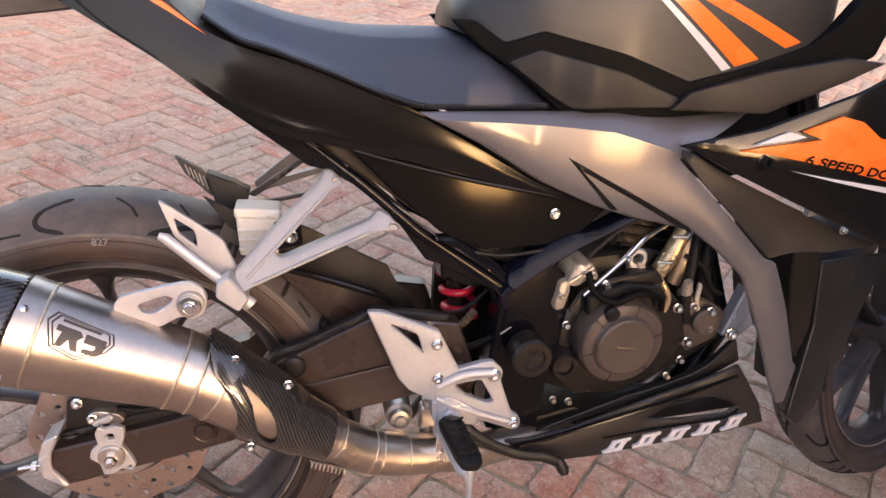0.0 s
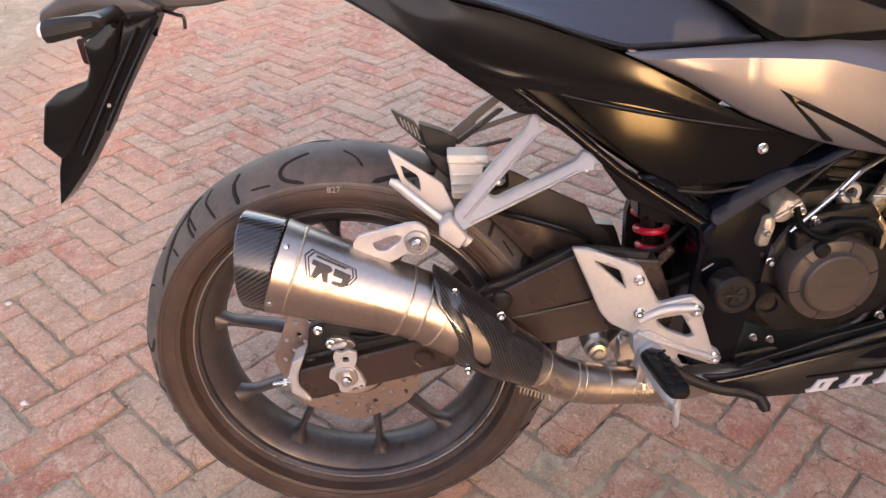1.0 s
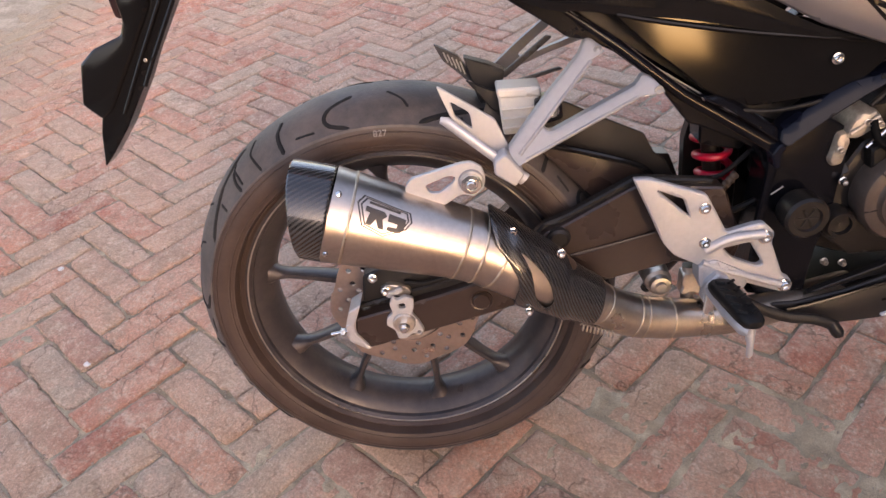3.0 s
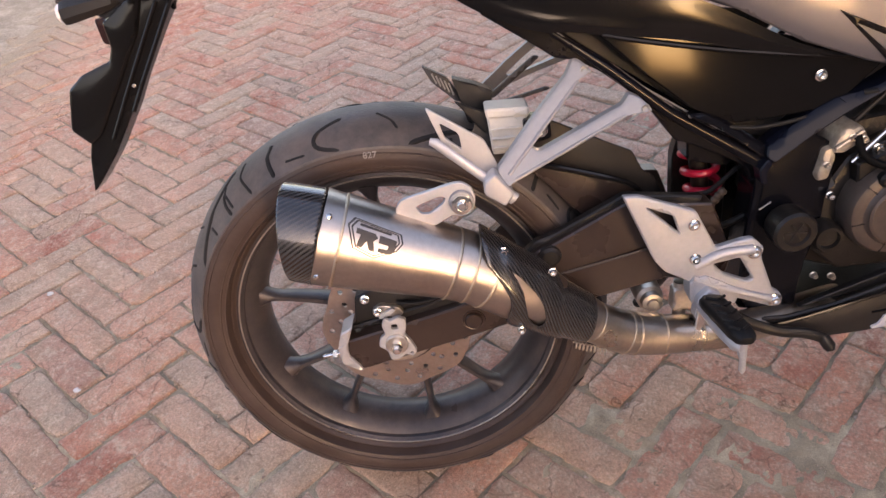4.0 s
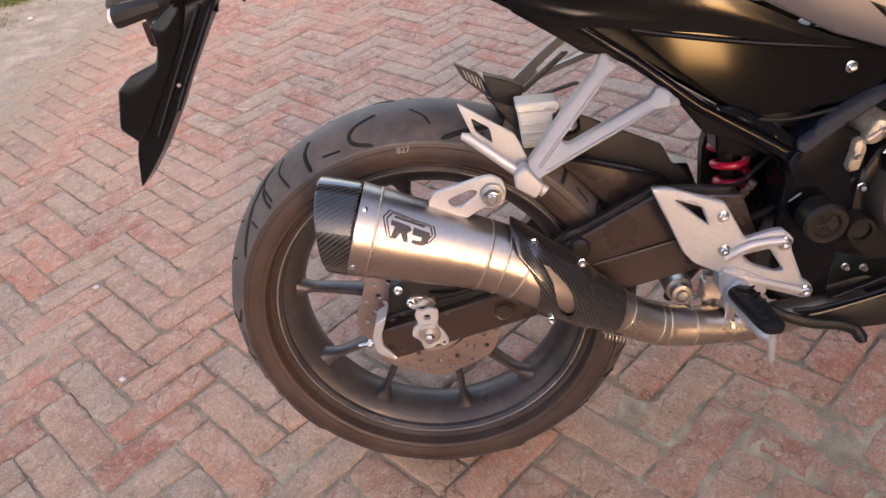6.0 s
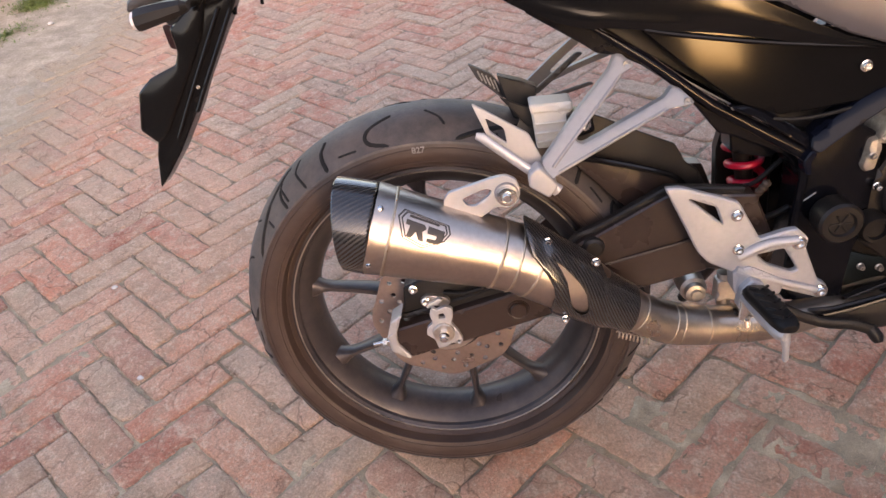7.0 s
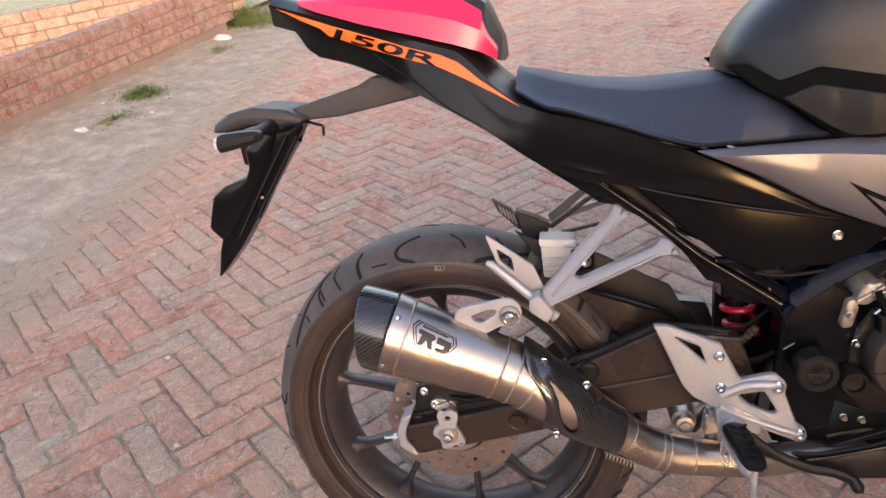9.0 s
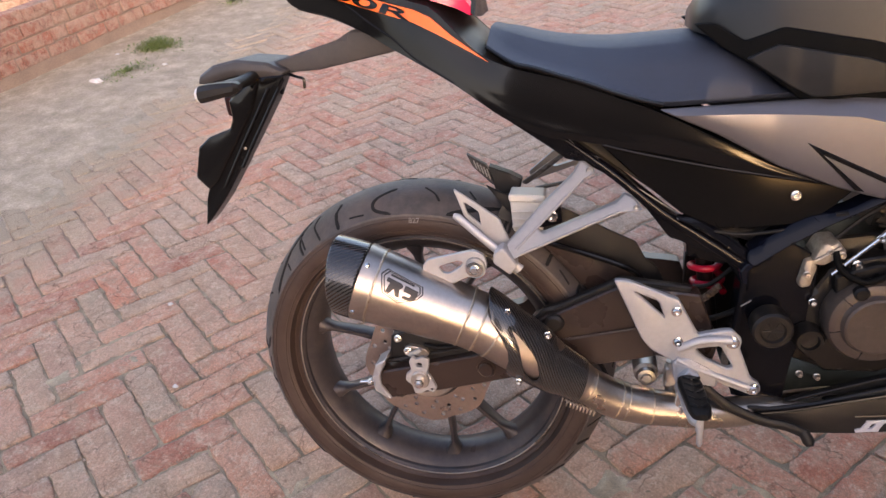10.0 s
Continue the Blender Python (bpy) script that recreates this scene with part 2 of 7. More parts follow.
M = {
    "gloss": material("gloss_black_paint", (0.005, 0.0048, 0.005), 0.15, coat=0.1, rough_vary=0.012, dust=0.003, spec=0.22),
    "satin": material("satin_black_plastic", (0.006, 0.0056, 0.0056), 0.09, rough_vary=0.010, dust=0.003, spec=0.16),
    # black enamel with thin dust; the brown base stands for warm light
    "swing": material("dusty_black_enamel", (0.027, 0.0165, 0.0130), 0.32, bump=0.08, bump_scale=600, dust=0.03, spec=0.5),
    "matte": material("grained_black_plastic", (0.010, 0.0095, 0.0095), 0.40, bump=0.2, bump_scale=1200, dust=0.015, spec=0.3),
    "dusty": material("faded_grey_plastic", (0.038, 0.036, 0.037), 0.45, bump=0.2, bump_scale=900, dust=0.05, spec=0.4),
    "frame": material("black_frame_enamel", (0.0038, 0.0040, 0.0058), 0.2, coat=0.06, rough_vary=0.02, dust=0.005, spec=0.18),
    # frame black with the reflected sky painted in as blue
    "brace": material("blue_black_enamel", (0.0040, 0.0050, 0.0100), 0.22, rough_vary=0.02, dust=0.004, spec=0.16),
    "tank": material("black_tank_lacquer", (0.014, 0.0140, 0.0142), 0.42, coat=0.05, vary=0.06, rough_vary=0.03, dust=0.01, spec=0.42),
    "belly": material("dusty_black_plastic", (0.014, 0.0125, 0.0118), 0.40, rough_vary=0.03, bump=0.1, bump_scale=900, dust=0.03, spec=0.36),
    "engine": material("dull_black_engine_paint", (0.009, 0.0078, 0.0070), 0.34, bump=0.2, bump_scale=300, rough_vary=0.03, dust=0.03, spec=0.30),
    "cover": material("graphite_engine_cover", (0.070, 0.054, 0.045), 0.38, metal=0.2, bump=0.15, bump_scale=500, dust=0.06),
    "grey": material("grey_metallic_paint", (0.150, 0.143, 0.152), 0.38, metal=0.55, coat=0.30, vary=0.05, scale=400, rough_vary=0.05),
    # black vinyl; its blue tone holds the sky's reflection
    "seat": material("black_seat_vinyl", (0.020, 0.0265, 0.045), 0.54, bump=0.4, bump_scale=1500, rough_vary=0.05, spec=0.7),
    "tyre": material("worn_tyre_rubber", (0.052, 0.046, 0.044), 0.56, bump=0.3, bump_scale=350, dust=0.2, spec=0.45),
    "sidewall": material("sidewall_rubber", (0.040, 0.0250, 0.0195), 0.48, bump=0.12, bump_scale=250, dust=0.07, spec=0.45),
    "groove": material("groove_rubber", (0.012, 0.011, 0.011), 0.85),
    "rim": material("satin_black_alloy", (0.036, 0.033, 0.035), 0.37, metal=0.25, dust=0.13),
    "alloy": material("bare_cast_alloy", (0.45, 0.445, 0.45), 0.45, metal=0.5, vary=0.08, bump=0.2, bump_scale=700),
    "silver": material("silver_grey_paint", (0.30, 0.295, 0.292), 0.40, metal=0.4, vary=0.08, bump=0.15, bump_scale=700, dust=0.05),
    "gold": material("stained_engine_alloy", (0.39, 0.34, 0.275), 0.42, metal=0.5, vary=0.4, bump=0.5, bump_scale=140, dust=0.2),
    "brass": material("heat_stained_brass", (0.52, 0.40, 0.26), 0.36, metal=0.75, vary=0.3, bump=0.3, bump_scale=220, dust=0.12),
    "steel": stretched(material("brushed_steel", (0.45, 0.395, 0.35), 0.34, metal=1.0, vary=0.10, rough_vary=0.06), (0, -22.6, 0), (900, 8, 8), 0.35),
    "pipe": stretched(material("heat_tinted_steel", (0.52, 0.45, 0.38), 0.30, metal=1.0, vary=0.12, rough_vary=0.05), (0, -12, 0), (700, 8, 8), 0.25),
    "weld": material("pale_weld_bead", (0.60, 0.50, 0.38), 0.35, metal=1.0, bump=0.4, bump_scale=900),
    "chrome": material("bright_zinc", (0.78, 0.76, 0.72), 0.16, metal=1.0, vary=0.1),
    "zinc": material("dusty_zinc", (0.55, 0.50, 0.44), 0.35, metal=0.9, vary=0.2, dust=0.25),
    "disc": material("worn_disc_steel", (0.36, 0.28, 0.24), 0.36, metal=0.8, vary=0.15, dust=0.1),
    "orange": material("orange_decal", (0.95, 0.16, 0.02), 0.3, coat=0.4, vary=0.05),
    "white": material("white_decal", (0.55, 0.53, 0.54), 0.3, coat=0.4, vary=0.05),
    "cream": material("cream_reservoir_plastic", (0.55, 0.525, 0.47), 0.4, vary=0.06, dust=0.05),
    "red": material("red_cowl_plastic", (0.78, 0.02, 0.085), 0.26, coat=0.35, vary=0.04, rough_vary=0.02, spec=0.45),
    "spring": material("red_spring_enamel", (0.42, 0.006, 0.03), 0.35, coat=0.3),
    "hose": material("black_rubber_hose", (0.008, 0.0075, 0.0075), 0.5, spec=0.2),
    "groove_black": material("deep_black_rubber", (0.004, 0.004, 0.004), 0.7, spec=0.08),
    "clear_lens": material("clear_lens_plastic", (0.62, 0.60, 0.60), 0.15, coat=0.6, vary=0.05),
    "plate_red": material("dark_red_reflector", (0.022, 0.006, 0.006), 0.2, coat=0.5),
    "badge": material("etched_badge_grey", (0.050, 0.046, 0.044), 0.5, spec=0.3),
    "carbon": carbon_material(),
    "paver": brick_material("paving_brick", [(0.41, 0.155, 0.105), (0.53, 0.210, 0.138), (0.60, 0.285, 0.190), (0.62, 0.350, 0.240), (0.52, 0.380, 0.262), (0.64, 0.270, 0.170), (0.55, 0.215, 0.145), (0.49, 0.370, 0.262), (0.43, 0.345, 0.258), (0.41, 0.180, 0.130)], [(0.70, 0.450, 0.325), (0.49, 0.330, 0.230), (0.735, 0.572, 0.430), (0.270, 0.160, 0.108)], spill=(0.45, 0.36, 0.255)),
    "wall_brick": brick_material("wall_brick", [(0.36, 0.10, 0.065), (0.44, 0.15, 0.10), (0.32, 0.12, 0.09), (0.46, 0.20, 0.14)], [(0.42, 0.28, 0.22), (0.25, 0.15, 0.12), (0.5, 0.36, 0.28), (0.18, 0.09, 0.07)]),
    # far-wall brick: sunlight put into the tones, paler than the near wall
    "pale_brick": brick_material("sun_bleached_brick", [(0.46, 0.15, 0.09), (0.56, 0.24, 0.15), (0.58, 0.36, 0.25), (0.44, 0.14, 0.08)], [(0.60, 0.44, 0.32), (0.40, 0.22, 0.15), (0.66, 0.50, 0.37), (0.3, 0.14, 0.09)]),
    "mortar": material("sandy_mortar", (0.30, 0.215, 0.165), 0.95, vary=0.3, scale=30, bump=0.8, bump_scale=120),
    "plain_wall": material("brown_grey_plaster", (0.16, 0.13, 0.118), 0.95, vary=0.25, scale=6, bump=0.6, bump_scale=60),
    "sand": material("sandy_joint_soil", (0.33, 0.235, 0.17), 0.97, vary=0.35, scale=25, bump=0.9, bump_scale=150),
    "joint_mortar": material("grey_green_joint_mortar", (0.385, 0.312, 0.215), 0.97, vary=0.6, scale=120, bump=1.0, bump_scale=130, dust=1.0, dust_colour=(0.17, 0.130, 0.088)),
    "grit": material("pale_joint_grit", (0.40, 0.31, 0.25), 0.97, vary=0.4, scale=60),
    "dirt": material("pale_trodden_dirt", (0.43, 0.345, 0.255), 0.97, vary=0.45, scale=30, bump=1.0, bump_scale=45, dust=0.85, dust_colour=(0.235, 0.20, 0.125)),
    "field": material("dry_grass_field", (0.42, 0.40, 0.24), 0.97, vary=0.4, scale=3, bump=0.8, bump_scale=30),
    "leaf": material("weed_green", (0.15, 0.19, 0.055), 0.6, vary=0.5, scale=30),
    "litter": material("pale_litter", (0.62, 0.58, 0.54), 0.7, vary=0.15),
}


# ---- building tools ----
def smooth(me):
    for p in me.polygons:
        p.use_smooth = True


def part(name, bm, mat, parent=None, label="", flat=False, angle=31.0):
    """Links a bmesh as one mesh object under a thing or a part. Edges sharper than the angle stay sharp."""
    me = bpy.data.meshes.new(name)
    bmesh.ops.recalc_face_normals(bm, faces=bm.faces)
    if not flat:
        lim = radians(angle)
        for f in bm.faces:
            f.smooth = True
        for e in bm.edges:
            if len(e.link_faces) == 2 and e.calc_face_angle(0) > lim:
                e.smooth = False
    bm.to_mesh(me)
    bm.free()
    me.materials.append(M[mat])
    ob = new(name, me)
    ob.parent = parent
    if label:
        ob["label"] = label
    return ob


def empty(name, parent=None, label=""):
    ob = new(name)
    ob.parent = parent
    ob.empty_display_size = 0.1
    if label:
        ob["label"] = label
    return ob


def mirrored(ob, name=None, parent=None):
    """A copy of a part on the other side of the middle plane."""
    me = ob.data.copy()
    me.transform(Matrix.Diagonal((1, -1, 1, 1)))
    me.flip_normals()
    o = new(name or ob.name.split(".")[0], me)
    o.parent = parent or ob.parent
    return o


def spline(pts, n):
    """n points along a smooth curve through pts (any dimension)."""
    p = np.array(pts, float)
    if len(p) == 2:
        return [tuple(p[0] + (p[1] - p[0]) * i / (n - 1)) for i in range(n)]
    d = np.r_[0, np.cumsum(np.linalg.norm(np.diff(p[:, :3], axis=0), axis=1))]
    ext = np.vstack([2 * p[0] - p[1], p, 2 * p[-1] - p[-2]])
    out = []
    for s in np.linspace(0, d[-1], n):
        k = min(max(int(np.searchsorted(d, s)) - 1, 0), len(p) - 2)
        u = (s - d[k]) / max(d[k + 1] - d[k], 1e-9)
        a, b, c, e = ext[k], ext[k + 1], ext[k + 2], ext[k + 3]
        out.append(tuple(0.5 * (2 * b + (c - a) * u + (2 * a - 5 * b + 4 * c - e) * u * u + (3 * b - a - 3 * c + e) * u ** 3)))
    return out


def rings_to_bm(rings, close=True, caps=True, bm=None):
    bm = bm or bmesh.new()
    vs = [[bm.verts.new(p) for p in r] for r in rings]
    n = len(rings[0])
    for a, b in zip(vs, vs[1:]):
        for i in range(n if close else n - 1):
            j = (i + 1) % n
            bm.faces.new((a[i], a[j], b[j], b[i]))
    if caps and close:
        bm.faces.new(vs[0])
        bm.faces.new(vs[-1][::-1])
    return bm


def tube(path, radius, n=14, caps=True, bm=None, squash=1.0):
    """A tube along a path of points; radius: one number or one for each point."""
    pts = [Vector(p[:3]) for p in path]
    rs = [radius] * len(pts) if isinstance(radius, (int, float)) else list(radius)
    rings, up = [], None
    for i, p in enumerate(pts):
        d = (pts[min(i + 1, len(pts) - 1)] - pts[max(i - 1, 0)]).normalized()
        if up is None:
            up = Vector((0, 1, 0)) if abs(d.y) < 0.9 else Vector((0, 0, 1))
        side = d.cross(up).normalized()
        up = side.cross(d).normalized()
        rings.append([p + (side * math.cos(a) + up * math.sin(a) * squash) * rs[i] for a in (2 * math.pi * k / n for k in range(n))])
    return rings_to_bm(rings, True, caps, bm)


def lathe(profile, centre=(0, 0, 0), axis="y", n=48, closed=False, bm=None, caps=True):
    """Turns a profile of (radius, along) about an axis through centre."""
    rings = []
    cx, cy, cz = centre
    for r, h in profile:
        ring = []
        for k in range(n):
            a = 2 * math.pi * k / n
            u, v = r * math.cos(a), r * math.sin(a)
            ring.append((cx + u, cy + h, cz + v) if axis == "y" else (cx + h, cy + u, cz + v) if axis == "x" else (cx + u, cy + v, cz + h))
        rings.append(ring)
    if closed:
        rings.append(rings[0])
        b = rings_to_bm(rings, True, False, bm)
        bmesh.ops.remove_doubles(b, verts=b.verts, dist=1e-6)
        return b
    return rings_to_bm(rings, True, caps, bm)


def bolt_bm(x, y, z, r, h=0.006, bm=None):
    """A flanged socket-head screw whose head looks towards -y."""
    return lathe([(r * 1.12, 0), (r * 1.12, -h * 0.2), (r * 0.86, -h * 0.3), (r * 0.84, -h * 0.8), (r * 0.7, -h), (r * 0.42, -h), (r * 0.38, -h * 0.5)], (x, y, z), "y", 18, False, bm)


def inside(p, poly):
    x, z = p
    c = False
    for (x1, z1), (x2, z2) in zip(poly, poly[1:] + poly[:1]):
        if (z1 > z) != (z2 > z) and x < (x2 - x1) * (z - z1) / (z2 - z1) + x1:
            c = not c
    return c


def edge_distance(p, loops):
    q = np.array(p)
    best = 9.0
    for poly in loops:
        a = np.array(poly)
        b = np.roll(a, -1, axis=0)
        ab = b - a
        u = np.clip(((q - a) * ab).sum(1) / np.maximum((ab * ab).sum(1), 1e-12), 0, 1)
        best = min(best, float(np.sqrt((((a + ab * u[:, None]) - q) ** 2).sum(1)).min()))
    return best


def round_loop(poly, r, k=4):
    """Rounds the corners of a closed outline."""
    out = []
    n = len(poly)
    for i in range(n):
        p, a, b = Vector(poly[i]), Vector(poly[i - 1]), Vector(poly[(i + 1) % n])
        u, v = a - p, b - p
        c = min(r, u.length * 0.45, v.length * 0.45)
        s, e = p + u.normalized() * c, p + v.normalized() * c
        for j in range(k + 1):
            w = j / k
            out.append(tuple((s.lerp(p, w)).lerp(p.lerp(e, w), w)))
    return out


def cloth(bm, place):
    """Maps a flat panel (x along, z round, -y outwards) by place() and keeps its flat coordinates for the weave."""
    layer = bm.loops.layers.uv.new("UVMap")
    for f in bm.faces:
        for l in f.loops:
            l[layer].uv = (l.vert.co.x + 1, l.vert.co.z + 1)
    for v in bm.verts:
        v.co = place(v.co.x, v.co.z, -v.co.y)
    return bm


def panel(outline, y, thick=0.004, holes=(), bulge=0.0, soft=0.03, lip=0.002, step=0.012, rounding=0.004, far=None, seams=()):
    """A moulded panel in the x-z plane, its outer face towards -y. y: a number or a function of (x, z). bulge: how far the middle
    swells over the width soft; lip: the rounded edge. thick: its depth towards +y."""
    yy = y if callable(y) else (lambda x, z: y)
    lip *= 0.55
    loops = [round_loop([tuple(p) for p in lp], rounding) if rounding else [tuple(p) for p in lp] for lp in (outline, *holes)]
    fine = []
    for lp in loops:
        o = []
        for a, b in zip(lp, lp[1:] + lp[:1]):
            m = max(1, int(math.dist(a, b) / step))
            o += [(a[0] + (b[0] - a[0]) * i / m, a[1] + (b[1] - a[1]) * i / m) for i in range(m)]
        fine.append(o)
    verts, edges = [], []
    for o in fine:
        s = len(verts)
        verts += o
        edges += [(s + i, s + (i + 1) % len(o)) for i in range(len(o))]
    lo, hi = np.min(fine[0], axis=0), np.max(fine[0], axis=0)
    inset = max(lip * 1.1, 0.0009)
    for o in fine:
        m = len(o)
        for i in range(m):
            a, b = o[i - 1], o[(i + 1) % m]
            t = Vector((b[0] - a[0], b[1] - a[1]))
            if t.length < 1e-6:
                continue
            t.normalize()
            for s in (1, -1):
                q = (o[i][0] - t.y * inset * s, o[i][1] + t.x * inset * s)
                if inside(q, fine[0]) and not any(inside(q, h) for h in fine[1:]) and edge_distance(q, fine) > inset * 0.8:
                    verts.append(q)
    ridge = []
    for line in seams:
        pts = [p for a, b in zip(line, line[1:]) for p in ((a[0] + (b[0] - a[0]) * i / 12, a[1] + (b[1] - a[1]) * i / 12) for i in range(12))] + [line[-1]]
        pts = [p for p in pts if inside(p, fine[0]) and edge_distance(p, fine) > inset * 1.2]
        edges += [(len(verts) + i, len(verts) + i + 1) for i in range(len(pts) - 1)]
        verts += pts
        ridge += pts
    x = lo[0] + step / 2
    row = 0
    while x < hi[0]:
        z = lo[1] + (step / 2 if row % 2 else step)
        while z < hi[1]:
            if inside((x, z), fine[0]) and not any(inside((x, z), h) for h in fine[1:]) and edge_distance((x, z), fine) > max(step * 0.45, inset * 1.8) and not any(abs(x - p[0]) + abs(z - p[1]) < step * 0.5 for p in ridge):
                verts.append((x, z))
            z += step
        x += step * 0.87
        row += 1
    from mathutils.geometry import delaunay_2d_cdt
    vs, _, fs, *_ = delaunay_2d_cdt([Vector(v) for v in verts], edges, [], 0, 1e-7)
    bm = bmesh.new()
    front, backs = [], []
    for v in vs:
        d = edge_distance(v, fine)
        out = bulge * (1 - math.exp(-d / soft)) - (lip * max(0.0, 1 - d / inset) if lip else 0)
        yo = yy(v[0], v[1])
        front.append(bm.verts.new((v[0], yo - out, v[1])))
        backs.append(bm.verts.new((v[0], (yo + thick) if far is None else far, v[1])))
    for f in fs:
        c = (sum(vs[i][0] for i in f) / len(f), sum(vs[i][1] for i in f) / len(f))
        if inside(c, fine[0]) and not any(inside(c, h) for h in fine[1:]):
            bm.faces.new([front[i] for i in f])
            bm.faces.new([backs[i] for i in f][::-1])
    rim = [e for e in bm.edges if len(e.link_faces) == 1]
    where = {v: i for i, v in enumerate(front)}
    for e in rim:
        a, b = e.verts
        if a in where and b in where:
            try:
                bm.faces.new((a, b, backs[where[b]], backs[where[a]]))
            except ValueError:
                pass
    loose = [v for v in bm.verts if not v.link_faces]
    bmesh.ops.delete(bm, geom=loose, context="VERTS")
    return bm


def strip_point(top, bot, s, t, bulge):
    a, b = np.array(top[s]), np.array(bot[s])
    p = a + (b - a) * t
    p[1] -= bulge(p[0], t) if callable(bulge) else bulge * math.sin(math.pi * min(max(t, 0), 1)) ** 0.8
    return tuple(p)


def strip(top, bot, n=40, rows=10, bulge=0.01, thick=0.004, t0=None, t1=None, lift=0.0, s0=0, s1=None, even=True):
    """A shell between a top and a bottom edge line of (x, y, z), swollen towards -y. t0, t1: functions of 0..1 along it for a band of it alone."""
    T, B = (spline(top, n), spline(bot, n)) if even else (top, bot)
    n = len(T)
    s1 = n if s1 is None else s1
    out, inn = [], []
    for s in range(s0, s1):
        f = (s - s0) / max(s1 - s0 - 1, 1)
        a, b = (t0(f) if t0 else 0.0), (t1(f) if t1 else 1.0)
        ring = [strip_point(T, B, s, a + (b - a) * j / rows, bulge) for j in range(rows + 1)]
        ring = [(x, y - lift, z) for x, y, z in ring]
        out.append(ring)
        inn.append([(x, y + thick, z) for x, y, z in ring])
    bm = bmesh.new()
    rings_to_bm([o + i[::-1] for o, i in zip(out, inn)], True, True, bm)
    return bm


def decal_text(text, origin, along, up, yy, name, mat, parent, label=""):
    """Printed letters of the built-in font laid on a face: origin, along and up in (x, z); yy(x, z) gives the face."""
    cu = bpy.data.curves.new(name, "FONT")
    cu.body, cu.size, cu.offset = text, 1.0, 0.018
    tmp = bpy.data.objects.new(name, cu)
    scene.collection.objects.link(tmp)
    bpy.context.view_layer.update()
    me = bpy.data.meshes.new_from_object(tmp.evaluated_get(bpy.context.evaluated_depsgraph_get()))
    bpy.data.objects.remove(tmp)
    bpy.data.curves.remove(cu)
    bm = bmesh.new()
    bm.from_mesh(me)
    bmesh.ops.subdivide_edges(bm, edges=[e for e in bm.edges if e.calc_length() > 0.25], cuts=3)
    bmesh.ops.triangulate(bm, faces=bm.faces)
    xs, ys = [v.co.x for v in bm.verts], [v.co.y for v in bm.verts]
    for v in bm.verts:
        a, b = (v.co.x - min(xs)) / (max(xs) - min(xs)), (v.co.y - min(ys)) / (max(ys) - min(ys))
        x, z = origin[0] + along[0] * a + up[0] * b, origin[1] + along[1] * a + up[1] * b
        v.co = (x, yy(x, z), z)
    bmesh.ops.solidify(bm, geom=list(bm.faces), thickness=0.0004)
    return part(name, bm, mat, parent, label, flat=True)


def lettering(text, size, depth, m, name, mat, parent, label="", shear=0.0, space=1.0):
    """Raised letters of the built-in font as a mesh."""
    cu = bpy.data.curves.new(name, "FONT")
    cu.body, cu.size, cu.extrude, cu.shear, cu.space_character = text, size, depth, shear, space
    cu.offset = size * 0.012
    tmp = bpy.data.objects.new(name, cu)
    scene.collection.objects.link(tmp)
    bpy.context.view_layer.update()
    me = bpy.data.meshes.new_from_object(tmp.evaluated_get(bpy.context.evaluated_depsgraph_get()))
    bpy.data.objects.remove(tmp)
    bpy.data.curves.remove(cu)
    me.transform(m)
    me.materials.clear()
    me.materials.append(M[mat])
    ob = new(name, me)
    ob.parent = parent
    if label:
        ob["label"] = label
    return ob

# ---- the ground: soil sheet, herringbone brick paving, dirt verge ----
GROUND_Z = -0.010


bm = bmesh.new()
# one sheet to the horizon
rs = [0, 1.9, 4, 8, 14, 30, 80, 250, 900]
rings = [[bm.verts.new((r * math.cos(a), r * math.sin(a), GROUND_Z - 0.006)) for a in (2 * math.pi * k / 32 for k in range(32))] for r in rs[1:]]
mid = bm.verts.new((0, 0, GROUND_Z - 0.016))
for k in range(32):
    bm.faces.new((mid, rings[0][k], rings[0][(k + 1) % 32]))
for a, b in zip(rings, rings[1:]):
    for k in range(32):
        bm.faces.new((a[k], b[k], b[(k + 1) % 32], a[(k + 1) % 32]))
tagged(part("ground", bm, "sand"), "sandy soil under and around the paving", "ground", kind="structure")

# paving lattice: u along the brick rows that run away to the right, v along the others
U = Vector((math.cos(radians(-25.8)), math.sin(radians(-25.8)))) * 0.0778
V = Vector((math.cos(radians(58.1)), math.sin(radians(58.1)))) * 0.0750
LAY = Vector((-0.797, 0.144))  # a corner where a row brick ends
N = 3


def verge_x(y):
    """Where the paving ends towards the dirt verge."""
    return -2.42 - 0.26 * (y - 0.9) + 0.10 * noise.noise((y * 1.3, 3.1, 0)) + 0.07 * noise.noise((y * 5, 1.1, 0)) + 0.04 * noise.noise((y * 17, 4.1, 0))


rng = random.Random(7)


